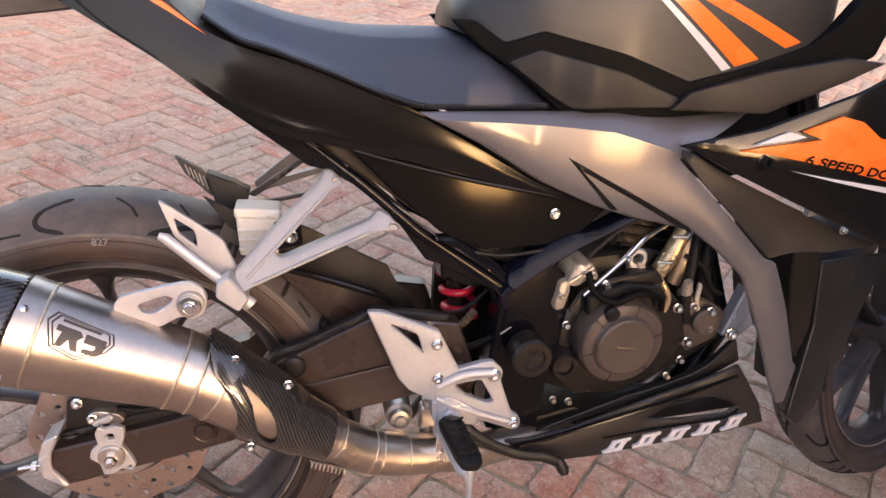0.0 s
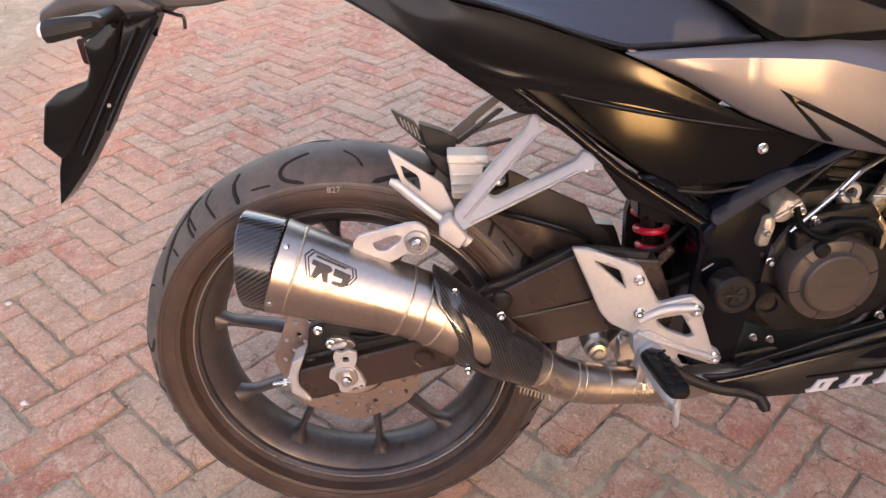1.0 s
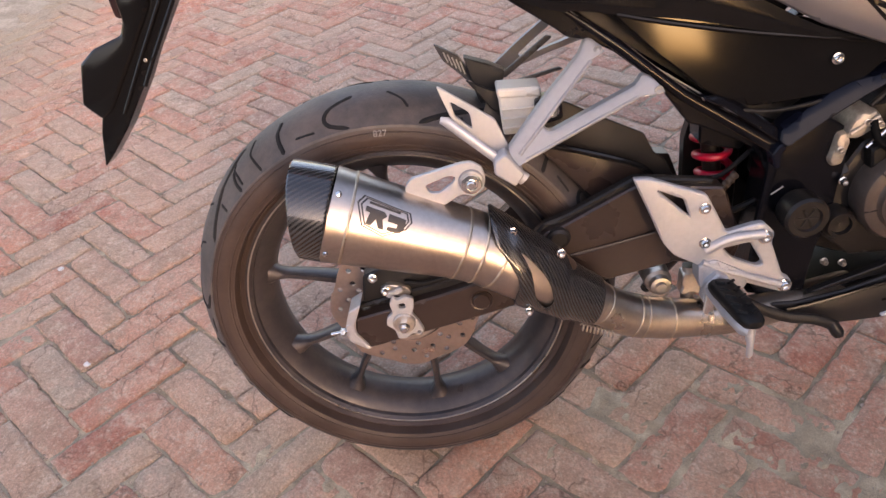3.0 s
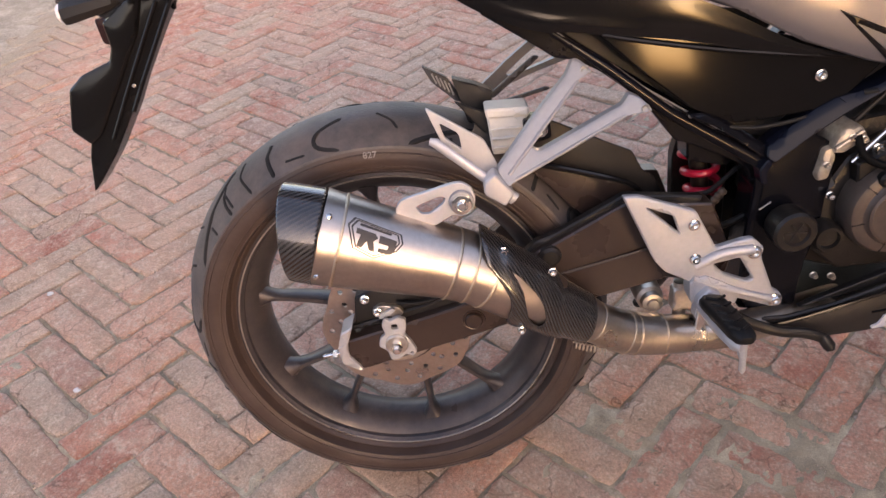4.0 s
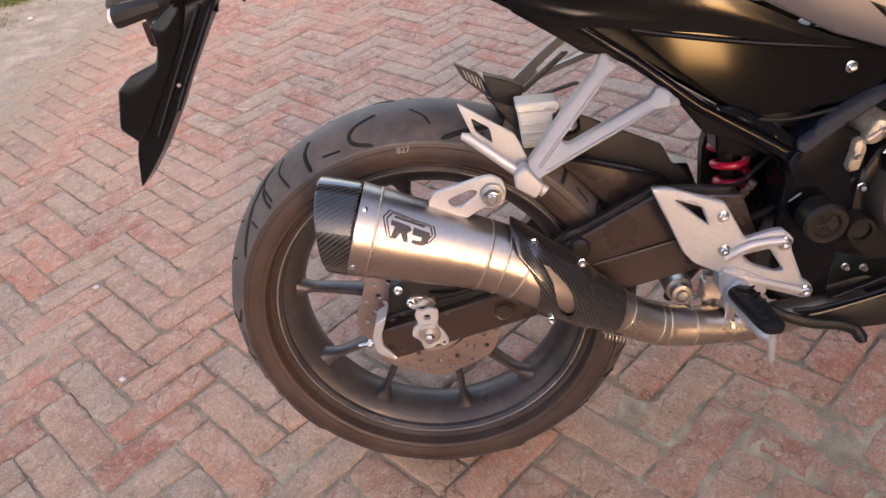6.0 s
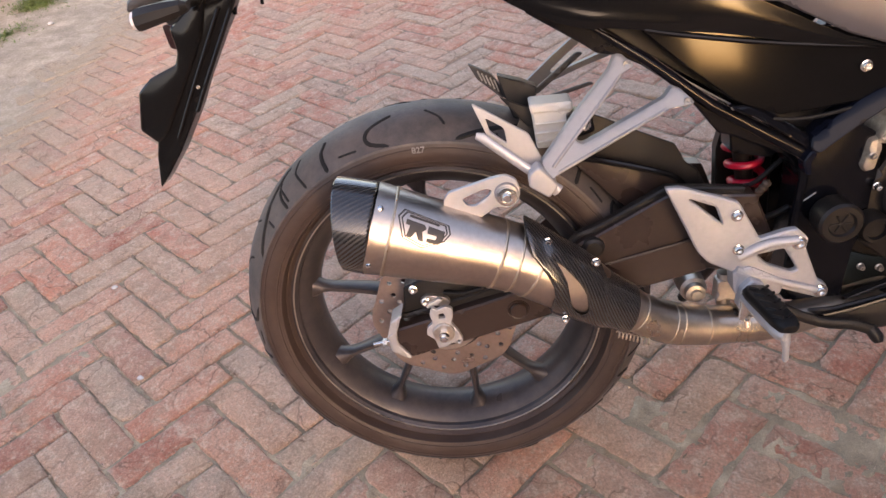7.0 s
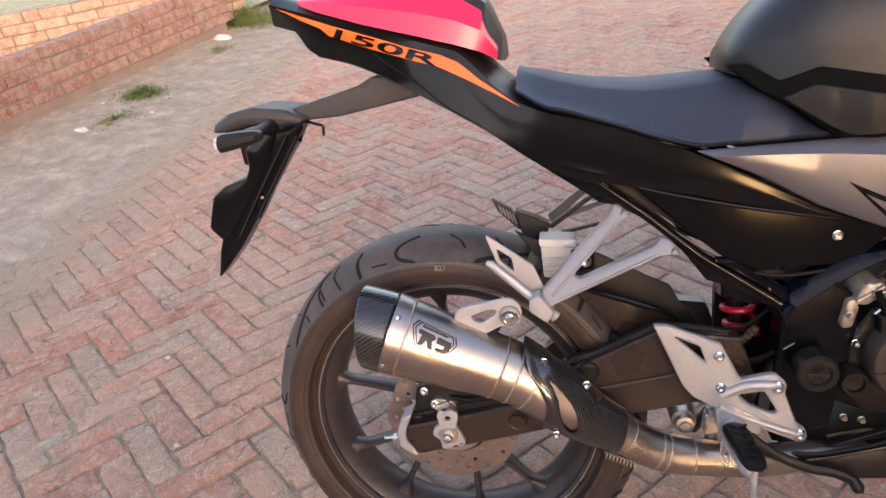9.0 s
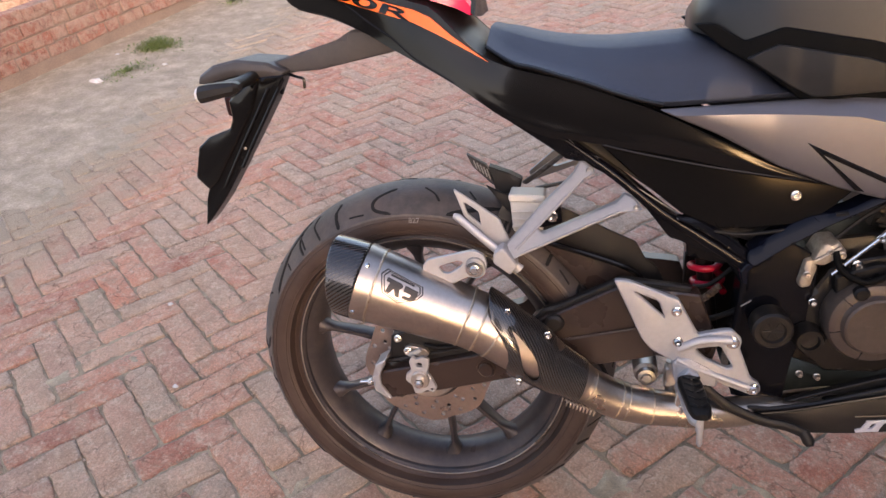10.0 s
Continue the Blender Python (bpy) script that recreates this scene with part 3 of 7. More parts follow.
def paver_shape(lu, lv, seed, fine):
    """One worn brick as rings about its middle: u-length lu, v-length lv, in lattice vectors; fine ones have ragged, rounded arrises."""
    r = random.Random(seed)
    gap = 0.0013
    per = []
    eu, ev = U.normalized(), V.normalized()
    a, b = lu / 2 - gap - r.uniform(-0.0012, 0.0022), lv / 2 - gap - r.uniform(-0.0012, 0.0022)
    longer = a > b
    along = [-1, -0.8, -0.58, -0.36, -0.12, 0.1, 0.33, 0.57, 0.8, 1] if fine else [-1, -0.62, -0.22, 0.2, 0.6, 1]
    across = [-1, -0.36, 0.32, 1] if fine else [-1, 0.05, 1]
    pu, pv = (along, across) if longer else (across, along)
    raw = [(u, -1) for u in pu[:-1]] + [(1, v) for v in pv[:-1]] + [(-u, 1) for u in pu[:-1]] + [(-1, -v) for v in pv[:-1]]
    for p, q in raw:
        corner = abs(p) == 1 and abs(q) == 1
        k = r.choice((0.0, 0.001, 0.002, 0.003, 0.007)) if corner else abs(r.gauss(0.0, 0.0028)) - 0.0012
        j = 0 if corner else r.uniform(-0.006, 0.006)
        per.append((p * (a - k) + (j if abs(p) < 1 else 0), q * (b - k) + (j if abs(q) < 1 else 0)))
    tilt = (r.gauss(0, 0.011), r.gauss(0, 0.011))
    top = r.uniform(-0.0015, 0.0015)
    vs = []
    rows = ((0.0, -0.03), (0.0, -0.0048), (0.0030, -0.0016), (0.0105, 0.0)) if fine else ((0.0, -0.03), (0.0, -0.0036), (0.0048, 0.0))
    for inset, z in rows:
        for p, q in per:
            s = 1 - inset / max(abs(p), abs(q), 0.01)
            w = eu * (p * (s if abs(p) > 0.02 else 1)) + ev * (q * (s if abs(q) > 0.02 else 1))
            zz = z if z < -0.02 else z + top + tilt[0] * w.x + tilt[1] * w.y + r.uniform(-0.0012, 0.0012)
            vs.append((w.x, w.y, zz))
    n = len(per)
    fs = [(k * n + i, k * n + (i + 1) % n, (k + 1) * n + (i + 1) % n, (k + 1) * n + i) for k in range(len(rows) - 1) for i in range(n)]
    fs.append(tuple(range((len(rows) - 1) * n, len(rows) * n)))
    return vs, fs


SHAPES = {(d, fine): [paver_shape(*((U.length * N, V.length) if d == "H" else (U.length, V.length * N)), 100 * (d == "H") + k, fine) for k in range(18)] for d in "HV" for fine in (True, False)}
MESHES = {}
for d in "HV":
    MESHES[d] = []
    for vs, fs in SHAPES[d, True]:
        me = bpy.data.meshes.new("paver")
        me.from_pydata(vs, [], fs)
        me.polygons.foreach_set("use_smooth", [True] * len(fs))
        me.materials.append(M["paver"])
        MESHES[d].append(me)


def lay_paving():
    near, far = [], []
    for i in range(-170, 170):
        for j in range(-150, 150):
            s = (i + j) % (2 * N)
            if s not in (0, N):
                continue
            d = "H" if s == 0 else "V"
            c = LAY + U * (i - N) + V * j + (U * N + V) / 2 if d == "H" else LAY + U * (i - N) + V * j + (U + V * N) / 2
            if c.x < verge_x(c.y) - 0.35 or c.x > 4.6 or c.y < -4.0 or c.y > 9.5:
                continue
            if c.y > 5 and (c.x < -5.5 or c.x > 4):
                continue
            zone = -1.5 < c.x < 1.15 and -0.45 < c.y < 1.4
            (near if zone else far).append((math.dist(c, (-0.25, 0.25)), d, c))
    near.sort(key=lambda b: b[0])
    return near[:300], near[300:] + far


near_bricks, far_bricks = lay_paving()

# ---- the motorcycle: built upright in its own space (x forward, y to its left, z up), then leaned on its side stand ----
bike = empty("motorcycle")
tagged(bike, "black and orange sport motorcycle leaning on its stand on brick paving", "motorcycle")
bike.matrix_world = Matrix.Translation((-0.0163, 0.0617, -0.0016)) @ Matrix.Rotation(radians(14.8), 4, "Z") @ Matrix.Rotation(radians(-12.5), 4, "X")
AXLE = (0.003, -0.0235, 0.3052)


def circle(cx, cz, r, n=10):
    return [(cx + r * math.cos(2 * math.pi * k / n), cz + r * math.sin(2 * math.pi * k / n)) for k in range(n)]


def wheel(name, m, R, half, lip, label, pairs=5, pair0=9.5, disc=None, disc_y=-0.085, groove0=0.0, reach=15.0, shift=0.0):
    """A cast wheel with tyre about its own axle (along y)."""
    h = half * 0.68
    prof = [(lip + 0.003, -h), (lip - 0.003, -h - 0.003), (lip - 0.008, -h + 0.002), (lip - 0.009, -h + 0.008), (lip - 0.016, -h + 0.012), (lip - 0.030, -h * 0.45), (lip - 0.034, 0), (lip - 0.030, h * 0.45), (lip - 0.016, h - 0.012), (lip - 0.009, h - 0.008), (lip - 0.008, h - 0.002), (lip - 0.003, h + 0.003), (lip + 0.003, h), (lip - 0.004, h * 0.4), (lip - 0.004, -h * 0.4)]
    rim = part(name, lathe(prof, n=96, closed=True), "rim", bike, label, angle=35)
    rim.matrix_basis = m
    k = half / 0.072
    side = [(lip + 0.002, -h), (lip + 0.006, -h - 0.005 * k), (lip + 0.008, -h - 0.004 * k), (lip + 0.012, -half * 0.93), (lip + 0.022, -half * 0.99), (lip + 0.032, -half), (lip + 0.042, -half * 0.965)]
    tread = [(lip + 0.042, -half * 0.955), (lip + 0.0425, -half * 0.985), (lip + 0.0455, -half * 0.972), (R - 0.022, -half * 0.80), (R - 0.010, -half * 0.58), (R - 0.003, -half * 0.30), (R, 0), (R - 0.003, half * 0.30), (R - 0.010, half * 0.58), (R - 0.022, half * 0.80), (lip + 0.0455, half * 0.972), (lip + 0.0425, half * 0.985), (lip + 0.042, half * 0.955)]
    part("tyre", lathe(tread, n=128, caps=False), "tyre", rim, "worn black tyre tread with curved grooves")
    for s in (1, -1):
        part("sidewall", lathe([(r, y * s) for r, y in side], n=128, caps=False), "sidewall", rim)
    for rr in (0.0072, 0.0120, 0.0185, 0.0365):
        yy = float(np.interp(lip + rr, [q[0] for q in side], [q[1] for q in side]))
        part("bead_ring", lathe([(lip + rr + 0.0011 * math.cos(a), yy - 0.0002 + 0.0011 * math.sin(a)) for a in (2 * math.pi * k / 6 for k in range(6))], n=128, closed=True), "sidewall", rim)
    part("rim_edge", lathe([(lip - 0.003 + 0.0012 * math.cos(a), -h - 0.003 + 0.0012 * math.sin(a)) for a in (2 * math.pi * k / 6 for k in range(6))], n=128, closed=True), "zinc", rim, "worn bright rim edge")
    # grooves: thin dark strips along the crown, black in place of the channels' shade
    bm = bmesh.new()
    tr = np.array(tread)
    def on_tread(y):
        return float(np.interp(y, tr[:, 1], tr[:, 0]))
    PITCH = (
        (((0.33, -0.09), (0.50, 0.00), (0.68, 0.05), (0.85, 0.03), (0.97, -0.07)), 0.0019),
        (((0.33, -0.22), (0.52, -0.28), (0.72, -0.32)), 0.0012),
        (((0.26, -0.45), (0.50, -0.50)), 0.0012),
        (((0.96, -0.36), (0.60, -0.58), (0.16, -0.80)), 0.0024),
        (((0.75, -0.55), (0.95, -0.56)), 0.0012),
        (((0.48, -0.70), (0.90, -0.72)), 0.0012),
        (((0.30, 0.25), (0.65, 0.28), (0.97, 0.27)), 0.0020),
        (((0.84, 0.20), (0.88, 0.10)), 0.0010),
        (((0.22, 0.40), (0.55, 0.44), (0.97, 0.41)), 0.0013),
        (((0.38, 0.54), (0.70, 0.57), (0.97, 0.56)), 0.0016),
    )
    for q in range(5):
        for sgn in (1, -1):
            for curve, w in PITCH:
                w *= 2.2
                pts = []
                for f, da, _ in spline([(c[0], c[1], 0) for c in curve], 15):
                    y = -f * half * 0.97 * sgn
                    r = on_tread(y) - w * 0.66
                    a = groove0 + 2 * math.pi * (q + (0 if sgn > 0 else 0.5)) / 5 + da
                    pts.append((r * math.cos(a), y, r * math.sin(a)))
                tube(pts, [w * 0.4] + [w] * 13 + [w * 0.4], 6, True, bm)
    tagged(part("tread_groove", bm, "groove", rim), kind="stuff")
    # hub and spokes
    part("hub", lathe([(0.018, -half * 1.0), (0.034, -half * 1.0), (0.040, -half * 0.85), (0.036, -half * 0.3), (0.036, half * 0.3), (0.045, half * 0.85), (0.04, half), (0.018, half)], n=40), "rim", rim)
    for p in range(pairs):
        for sgn in (-1, 1):
            mid = radians(pair0 + 360 / pairs * p)
            ai, ao = mid + sgn * radians(9), mid + sgn * radians(reach)
            rings = []
            for f in (0, 0.2, 0.4, 0.6, 0.75, 0.84, 0.9, 0.95, 1.0):
                r = 0.034 + (lip - 0.026 - 0.034) * f
                a = ai + (ao - ai) * f
                c = Vector((r * math.cos(a), shift, r * math.sin(a)))
                tang = Vector((-math.sin(a), 0, math.cos(a)))
                flare = max(0, f - 0.84) / 0.16
                w = 0.0078 - 0.0034 * f + 0.0135 * flare ** 1.6
                d = 0.019 - 0.007 * f + 0.003 * flare ** 2
                ring = [c + tang * (w * u) + Vector((0, d * v, 0)) for u, v in ((-1, -0.55), (-0.55, -1), (0.55, -1), (1, -0.55), (1, 0.55), (0.55, 1), (-0.55, 1), (-1, 0.55))]
                rings.append(ring)
            part("spoke", rings_to_bm(rings), "rim", rim, angle=60)
    if disc:
        holes = []
        for ring_r, count, sh in ((disc * 0.90, 18, 0.0), (disc * 0.77, 18, 0.5), (disc * 0.66, 12, 0.2)):
            for c in range(count):
                a = 2 * math.pi * (c + sh) / count
                holes.append(circle(ring_r * math.cos(a), ring_r * math.sin(a), 0.0042, 8))
        holes.append(circle(0, 0, disc * 0.52, 24))
        wave = [((disc + 0.003 * math.cos(8 * a)) * math.cos(a), (disc + 0.003 * math.cos(8 * a)) * math.sin(a)) for a in (2 * math.pi * c / 64 for c in range(64))]
        part("brake_disc", panel(wave, disc_y, 0.004, holes, lip=0.0004, step=0.02, rounding=0), "disc", rim, "drilled steel brake disc with a warm dusty tint")
        part("disc_carrier", lathe([(0.03, disc_y + 0.002), (disc * 0.56, disc_y + 0.002), (disc * 0.56, disc_y - 0.004), (0.045, disc_y - 0.008), (0.03, disc_y - 0.008)], n=36), "rim", rim)
    return rim


rear_wheel = wheel("rear_wheel", pose(*AXLE), 0.3165, 0.075, 0.238, "satin black ten-spoke cast rear wheel", pair0=5.5, disc=0.112, disc_y=-0.056, groove0=1.753, reach=17.0, shift=-0.014)
lettering("827", 0.012, 0.0004, Matrix.Translation((-0.006, -0.0755, 0.2700)) @ Matrix(((1, 0, 0, 0), (0, -0.1, -1, 0), (0, 1, -0.1, 0), (0, 0, 0, 1))), "sidewall_mark", "silver", rear_wheel, "small pale number stamped on the sidewall")

# ---- swingarm, axle and rear brake ----
SWING = [(-0.0625, 0.3281), (0.0911, 0.3648), (0.15, 0.384), (0.2071, 0.4384), (0.2263, 0.444), (0.319, 0.4901), (0.43, 0.478), (0.46, 0.40), (0.45, 0.36), (0.3735, 0.3753), (0.2882, 0.3561), (0.1542, 0.3271), (-0.049, 0.2773), (-0.0652, 0.3039)]
swing = part("swingarm", panel(SWING, lambda x, z: -0.143 + 0.008 * max(0, min(1, (x - 0.1) / 0.2)), 0.030, lip=0.004), "swing", bike, "dusty black steel swingarm with warm light in its brown tint")
left_arm = mirrored(swing, "swingarm")
left_arm.location.z = -0.05
part("swingarm_top", panel([(-0.060, 0.335), (-0.054, 0.341), (0.065, 0.369), (0.16, 0.398), (0.205, 0.445), (0.23, 0.453), (0.32, 0.499), (0.42, 0.486), (0.40, 0.44), (0.10, 0.35)], -0.127, 0.012, lip=0.004), "matte", swing, "dark rounded top of the swingarm")
part("swingarm_ridge", panel([(0.2389, 0.400), (0.3509, 0.4248), (0.3696, 0.3841), (0.371, 0.3765), (0.2882, 0.358), (0.255, 0.374)], -0.139, 0.008, lip=0.003), "swing", swing)
part("swingarm_weld", tube([(0.236, -0.1385, 0.4003), (0.30, -0.1385, 0.4140), (0.352, -0.1385, 0.4255)], 0.0013, 8), "swing", swing)
part("swingarm_plug", lathe([(0.0, -0.1475), (0.0105, -0.1475), (0.0120, -0.1455), (0.0120, -0.1430), (0.0150, -0.1440), (0.0158, -0.1425), (0.0158, -0.138), (0.0, -0.138)], (0.1144, 0, 0.3434), n=30), "swing", swing)
part("swingarm_plug", lathe([(0.0, -0.145), (0.010, -0.145), (0.014, -0.142), (0.016, -0.136), (0.0, -0.13)], (0.222, 0, 0.428), n=26), "matte", swing, "black rubber bush on the swingarm")
part("end_cap", panel([(-0.078, 0.3176), (-0.0696, 0.3436), (-0.0564, 0.351), (-0.0516, 0.3529), (-0.061, 0.3294), (-0.0648, 0.3181), (-0.0638, 0.3045), (-0.0475, 0.2787), (-0.0523, 0.2771), (-0.0757, 0.293)], -0.1465, 0.036, lip=0.003, rounding=0.003), "alloy", swing, "bare alloy swingarm end cap")
part("adjuster_screw", tube([(-0.1005, -0.143, 0.3070), (-0.076, -0.143, 0.3100)], 0.0028, 12), "chrome", swing)
part("adjuster_nut", lathe([(0.0, 0.0), (0.0058, 0.0), (0.0062, 0.001), (0.0062, 0.006), (0.0, 0.007)], (-0.086, -0.143, 0.3087), "x", 6), "zinc", swing)
LOBES = [(-0.0058, 0.3642), (0.0001, 0.3590), (0.0123, 0.3643), (0.0228, 0.3595), (0.0218, 0.3454), (0.0180, 0.3353), (0.0265, 0.3208), (0.0320, 0.3060), (0.0261, 0.2965), (0.0158, 0.3025), (0.0065, 0.2950), (-0.0058, 0.2945), (-0.0085, 0.3100), (-0.0195, 0.3192), (-0.0170, 0.3310), (-0.0080, 0.3385), (-0.0110, 0.3535)]
part("axle_plate", panel(LOBES, -0.150, 0.007, [[(0.001, 0.3525), (0.010, 0.3535), (0.011, 0.3455), (0.002, 0.3445)], circle(0.0245, 0.3040, 0.0022)], lip=0.002, step=0.007, rounding=0.003), "alloy", swing, "lobed alloy axle plate")
part("plate_hook", panel([(-0.012, 0.357), (0.004, 0.3625), (0.010, 0.369), (0.005, 0.373), (-0.004, 0.367), (-0.016, 0.3625)], -0.140, 0.006, lip=0.0015, step=0.008, rounding=0.002), "alloy", swing)
part("axle_washer", lathe([(0.0155, -0.150), (0.0155, -0.1535), (0.014, -0.155), (0.0, -0.155)], (0.006, 0, 0.3225), n=28), "zinc", swing)
part("axle_nut", lathe([(0.0100, -0.150), (0.0102, -0.153), (0.0082, -0.154), (0.0082, -0.160), (0.0068, -0.162), (0.0054, -0.162), (0.0054, -0.167), (0.0042, -0.168), (0.0, -0.168)], (0.0062, 0, 0.3210), n=6), "chrome", swing, "bright zinc axle nut")
part("axle_shaft", tube([(0.006, -0.15, 0.3225), (0.003, -0.10, 0.3052), (0, 0.12, 0.305)], 0.0075, 16), "zinc", swing)
caliper = part("brake_caliper", panel([(-0.052, 0.340), (-0.046, 0.384), (-0.010, 0.398), (0.045, 0.388), (0.065, 0.372), (0.05, 0.352), (0.0, 0.345)], -0.120, 0.05, bulge=0.006, lip=0.004), "matte", bike, "dusty black rear brake caliper")
part("caliper_bracket", panel([(-0.024, 0.366), (-0.012, 0.374), (0.014, 0.368), (0.020, 0.358), (0.012, 0.352), (-0.010, 0.357)], -0.132, 0.010, lip=0.002, step=0.008), "zinc", caliper, "dusty zinc caliper bracket")
part("hub_flange", lathe([(0.040, -0.100), (0.050, -0.100), (0.054, -0.096), (0.054, -0.088), (0.040, -0.086)], (0.003, 0, 0.3052), n=48, closed=True), "zinc", caliper, "dull grey disc carrier ring")
for x, z in ((-0.0155, 0.3655), (-0.030, 0.388)):
    part("caliper_bolt", bolt_bm(x, -0.134, z, 0.0058), "chrome", caliper)
part("brake_hose", tube(spline([(0.012, -0.128, 0.374), (0.045, -0.132, 0.3725), (0.09, -0.128, 0.386), (0.15, -0.118, 0.42)], 14), 0.0034, 10), "hose", caliper)


# ---- exhaust ----
AX = [(-0.100, -0.196, 0.534), (-0.055, -0.195, 0.520), (0.09, -0.188, 0.464), (0.125, -0.186, 0.448), (0.157, -0.183, 0.428), (0.19, -0.178, 0.402), (0.225, -0.172, 0.372), (0.265, -0.166, 0.342)]
RAD = [0.0575, 0.0585, 0.0455, 0.0440, 0.0452, 0.0425, 0.0350, 0.0300]


def along(i, f):
    a, b = Vector(AX[i]), Vector(AX[i + 1])
    return tuple(a.lerp(b, f)), RAD[i] + (RAD[i + 1] - RAD[i]) * f


body = []
for i in range(1, 7):
    for f in (0, 0.25, 0.5, 0.75):
        body.append(along(i, f))
body.append((AX[7], RAD[7]))
muffler = part("muffler", tube([b[0] for b in body], [b[1] for b in body], 64), "steel", bike, "brushed steel exhaust can")
d = (Vector(AX[0]) - Vector(AX[1])).normalized()
up0 = Vector((0, 1, 0)).cross(d).normalized()
up0 = up0 if up0.z > 0 else -up0


def on_end(x, z, o):
    """A place on the end cap: x metres out from the can's rear band, z metres round it."""
    a = z / 0.0578
    r = 0.0586 - 0.0012 * max(0.0, x / 0.036) ** 3 + o
    slant = 0.25 * max(0.0, x) / 0.036
    return Vector(AX[1]) + d * (x + slant * r * math.sin(a)) + (Vector((0, -1, 0)) * math.cos(a) + up0 * math.sin(a)) * r


ROUND = math.pi * 0.0578 * 0.998
part("end_cap", cloth(panel([(-0.002, -ROUND), (0.036, -ROUND), (0.036, ROUND), (-0.002, ROUND)], 0.0, 0.005, lip=0.002, step=0.005, rounding=0), on_end), "carbon", muffler, "carbon cloth exhaust end cap")
inner = Vector(AX[1])
part("outlet", tube([inner + d * 0.004, inner + d * 0.003, inner + d * 0.016, inner - d * 0.03], [0.053, 0.03, 0.029, 0.028], 40), "steel", muffler)
for i, f in ((1, 0.15), (2, 0.15), (2, 0.75), (3, 0.4)):
    c, r = along(i, f)
    dd = (Vector(AX[i + 1]) - Vector(AX[i])).normalized()
    part("weld_band", tube([Vector(c) + dd * s for s in (-0.0022, -0.0014, 0, 0.0014, 0.0022)], [r - 0.0004, r + 0.0008, r + 0.0013, r + 0.0008, r - 0.0004], 64), "weld", muffler)
axis1 = (Vector(AX[2]) - Vector(AX[1])).normalized()
upm = axis1.cross(Vector((0, 1, 0))).normalized() * -1


def on_can(s, ang, lift=0.0):
    """A place on the can: s metres from its rear band, ang degrees up from the side that faces out."""
    f = s / (Vector(AX[2]) - Vector(AX[1])).length
    c = Vector(AX[1]).lerp(Vector(AX[2]), f)
    r = RAD[1] + (RAD[2] - RAD[1]) * f + lift
    return c + (Vector((0, -1, 0)) * math.cos(radians(ang)) + upm * math.sin(radians(ang))) * r


if upm.z < 0:
    upm = -upm
for ang in (52, -24):
    p = on_can(0.008, ang)
    q = on_can(0.008, ang, 0.003)
    part("rivet", tube([p, p.lerp(q, 0.6), q], [0.0042, 0.0036, 0.0016], 14), "chrome", muffler)


def can_patch(outline, lift, thick=0.0008, holes=()):
    """A thin plate wrapped on the can; outline in (metres along, metres round)."""
    fl = panel(outline, 0.0, thick, holes, lip=0.0003, step=0.005, rounding=0.0008)
    for v in fl.verts:
        s, w, o = v.co.x, v.co.z, -v.co.y
        v.co = on_can(s, math.degrees(w * 1.08 / 0.052) + 37, lift + o)
    return fl


HEXA = [(0.030, 0.010), (0.036, 0.019), (0.066, 0.015), (0.092, 0.012), (0.096, 0.002), (0.090, -0.008), (0.066, -0.019), (0.040, -0.012), (0.034, 0.001)]
mid = Vector((0.064, 0.001))


def shrunk(poly, k):
    return [(mid.x + (x - mid.x) * k, mid.y + (z - mid.y) * k) for x, z in poly]


badge = part("badge", can_patch(HEXA, 0.0009, holes=[shrunk(HEXA, 0.94)]), "badge", muffler, "etched dark hexagonal badge with a pale outline")
part("badge_ring", can_patch(shrunk(HEXA, 0.88), 0.0009, holes=[shrunk(HEXA, 0.82)]), "badge", badge)
for poly in (
    [(0.041, 0.0085), (0.063, 0.0062), (0.0665, 0.002), (0.0620, -0.002), (0.0655, -0.012), (0.0590, -0.0115), (0.0545, -0.003), (0.0500, -0.0105), (0.0440, -0.0095), (0.0465, 0.0025), (0.0410, 0.003)],
    [(0.068, 0.0058), (0.0885, 0.0035), (0.0880, -0.008), (0.0830, -0.0125), (0.0685, -0.0115), (0.0690, -0.0075), (0.0790, -0.0075), (0.0800, -0.0035), (0.0680, -0.0025)],
    [(0.0440, 0.0140), (0.0810, 0.0102), (0.0805, 0.0080), (0.0435, 0.0115)],
):
    part("badge_bar", can_patch(poly, 0.0009), "badge", badge)
# carbon heat shield with a slanted slot
SEC = [((0.151, -0.184, 0.433), 0.0465), ((0.165, -0.183, 0.422), 0.0470), ((0.19, -0.178, 0.402), 0.0435), ((0.225, -0.172, 0.372), 0.0385), ((0.262, -0.166, 0.346), 0.0345)]
CEN = [Vector(c) for c in spline([c for c, _ in SEC], 80)]
CEN_R = np.interp(np.linspace(0, 1, 80), [0, 0.14, 0.42, 0.72, 1], [r for _, r in SEC])


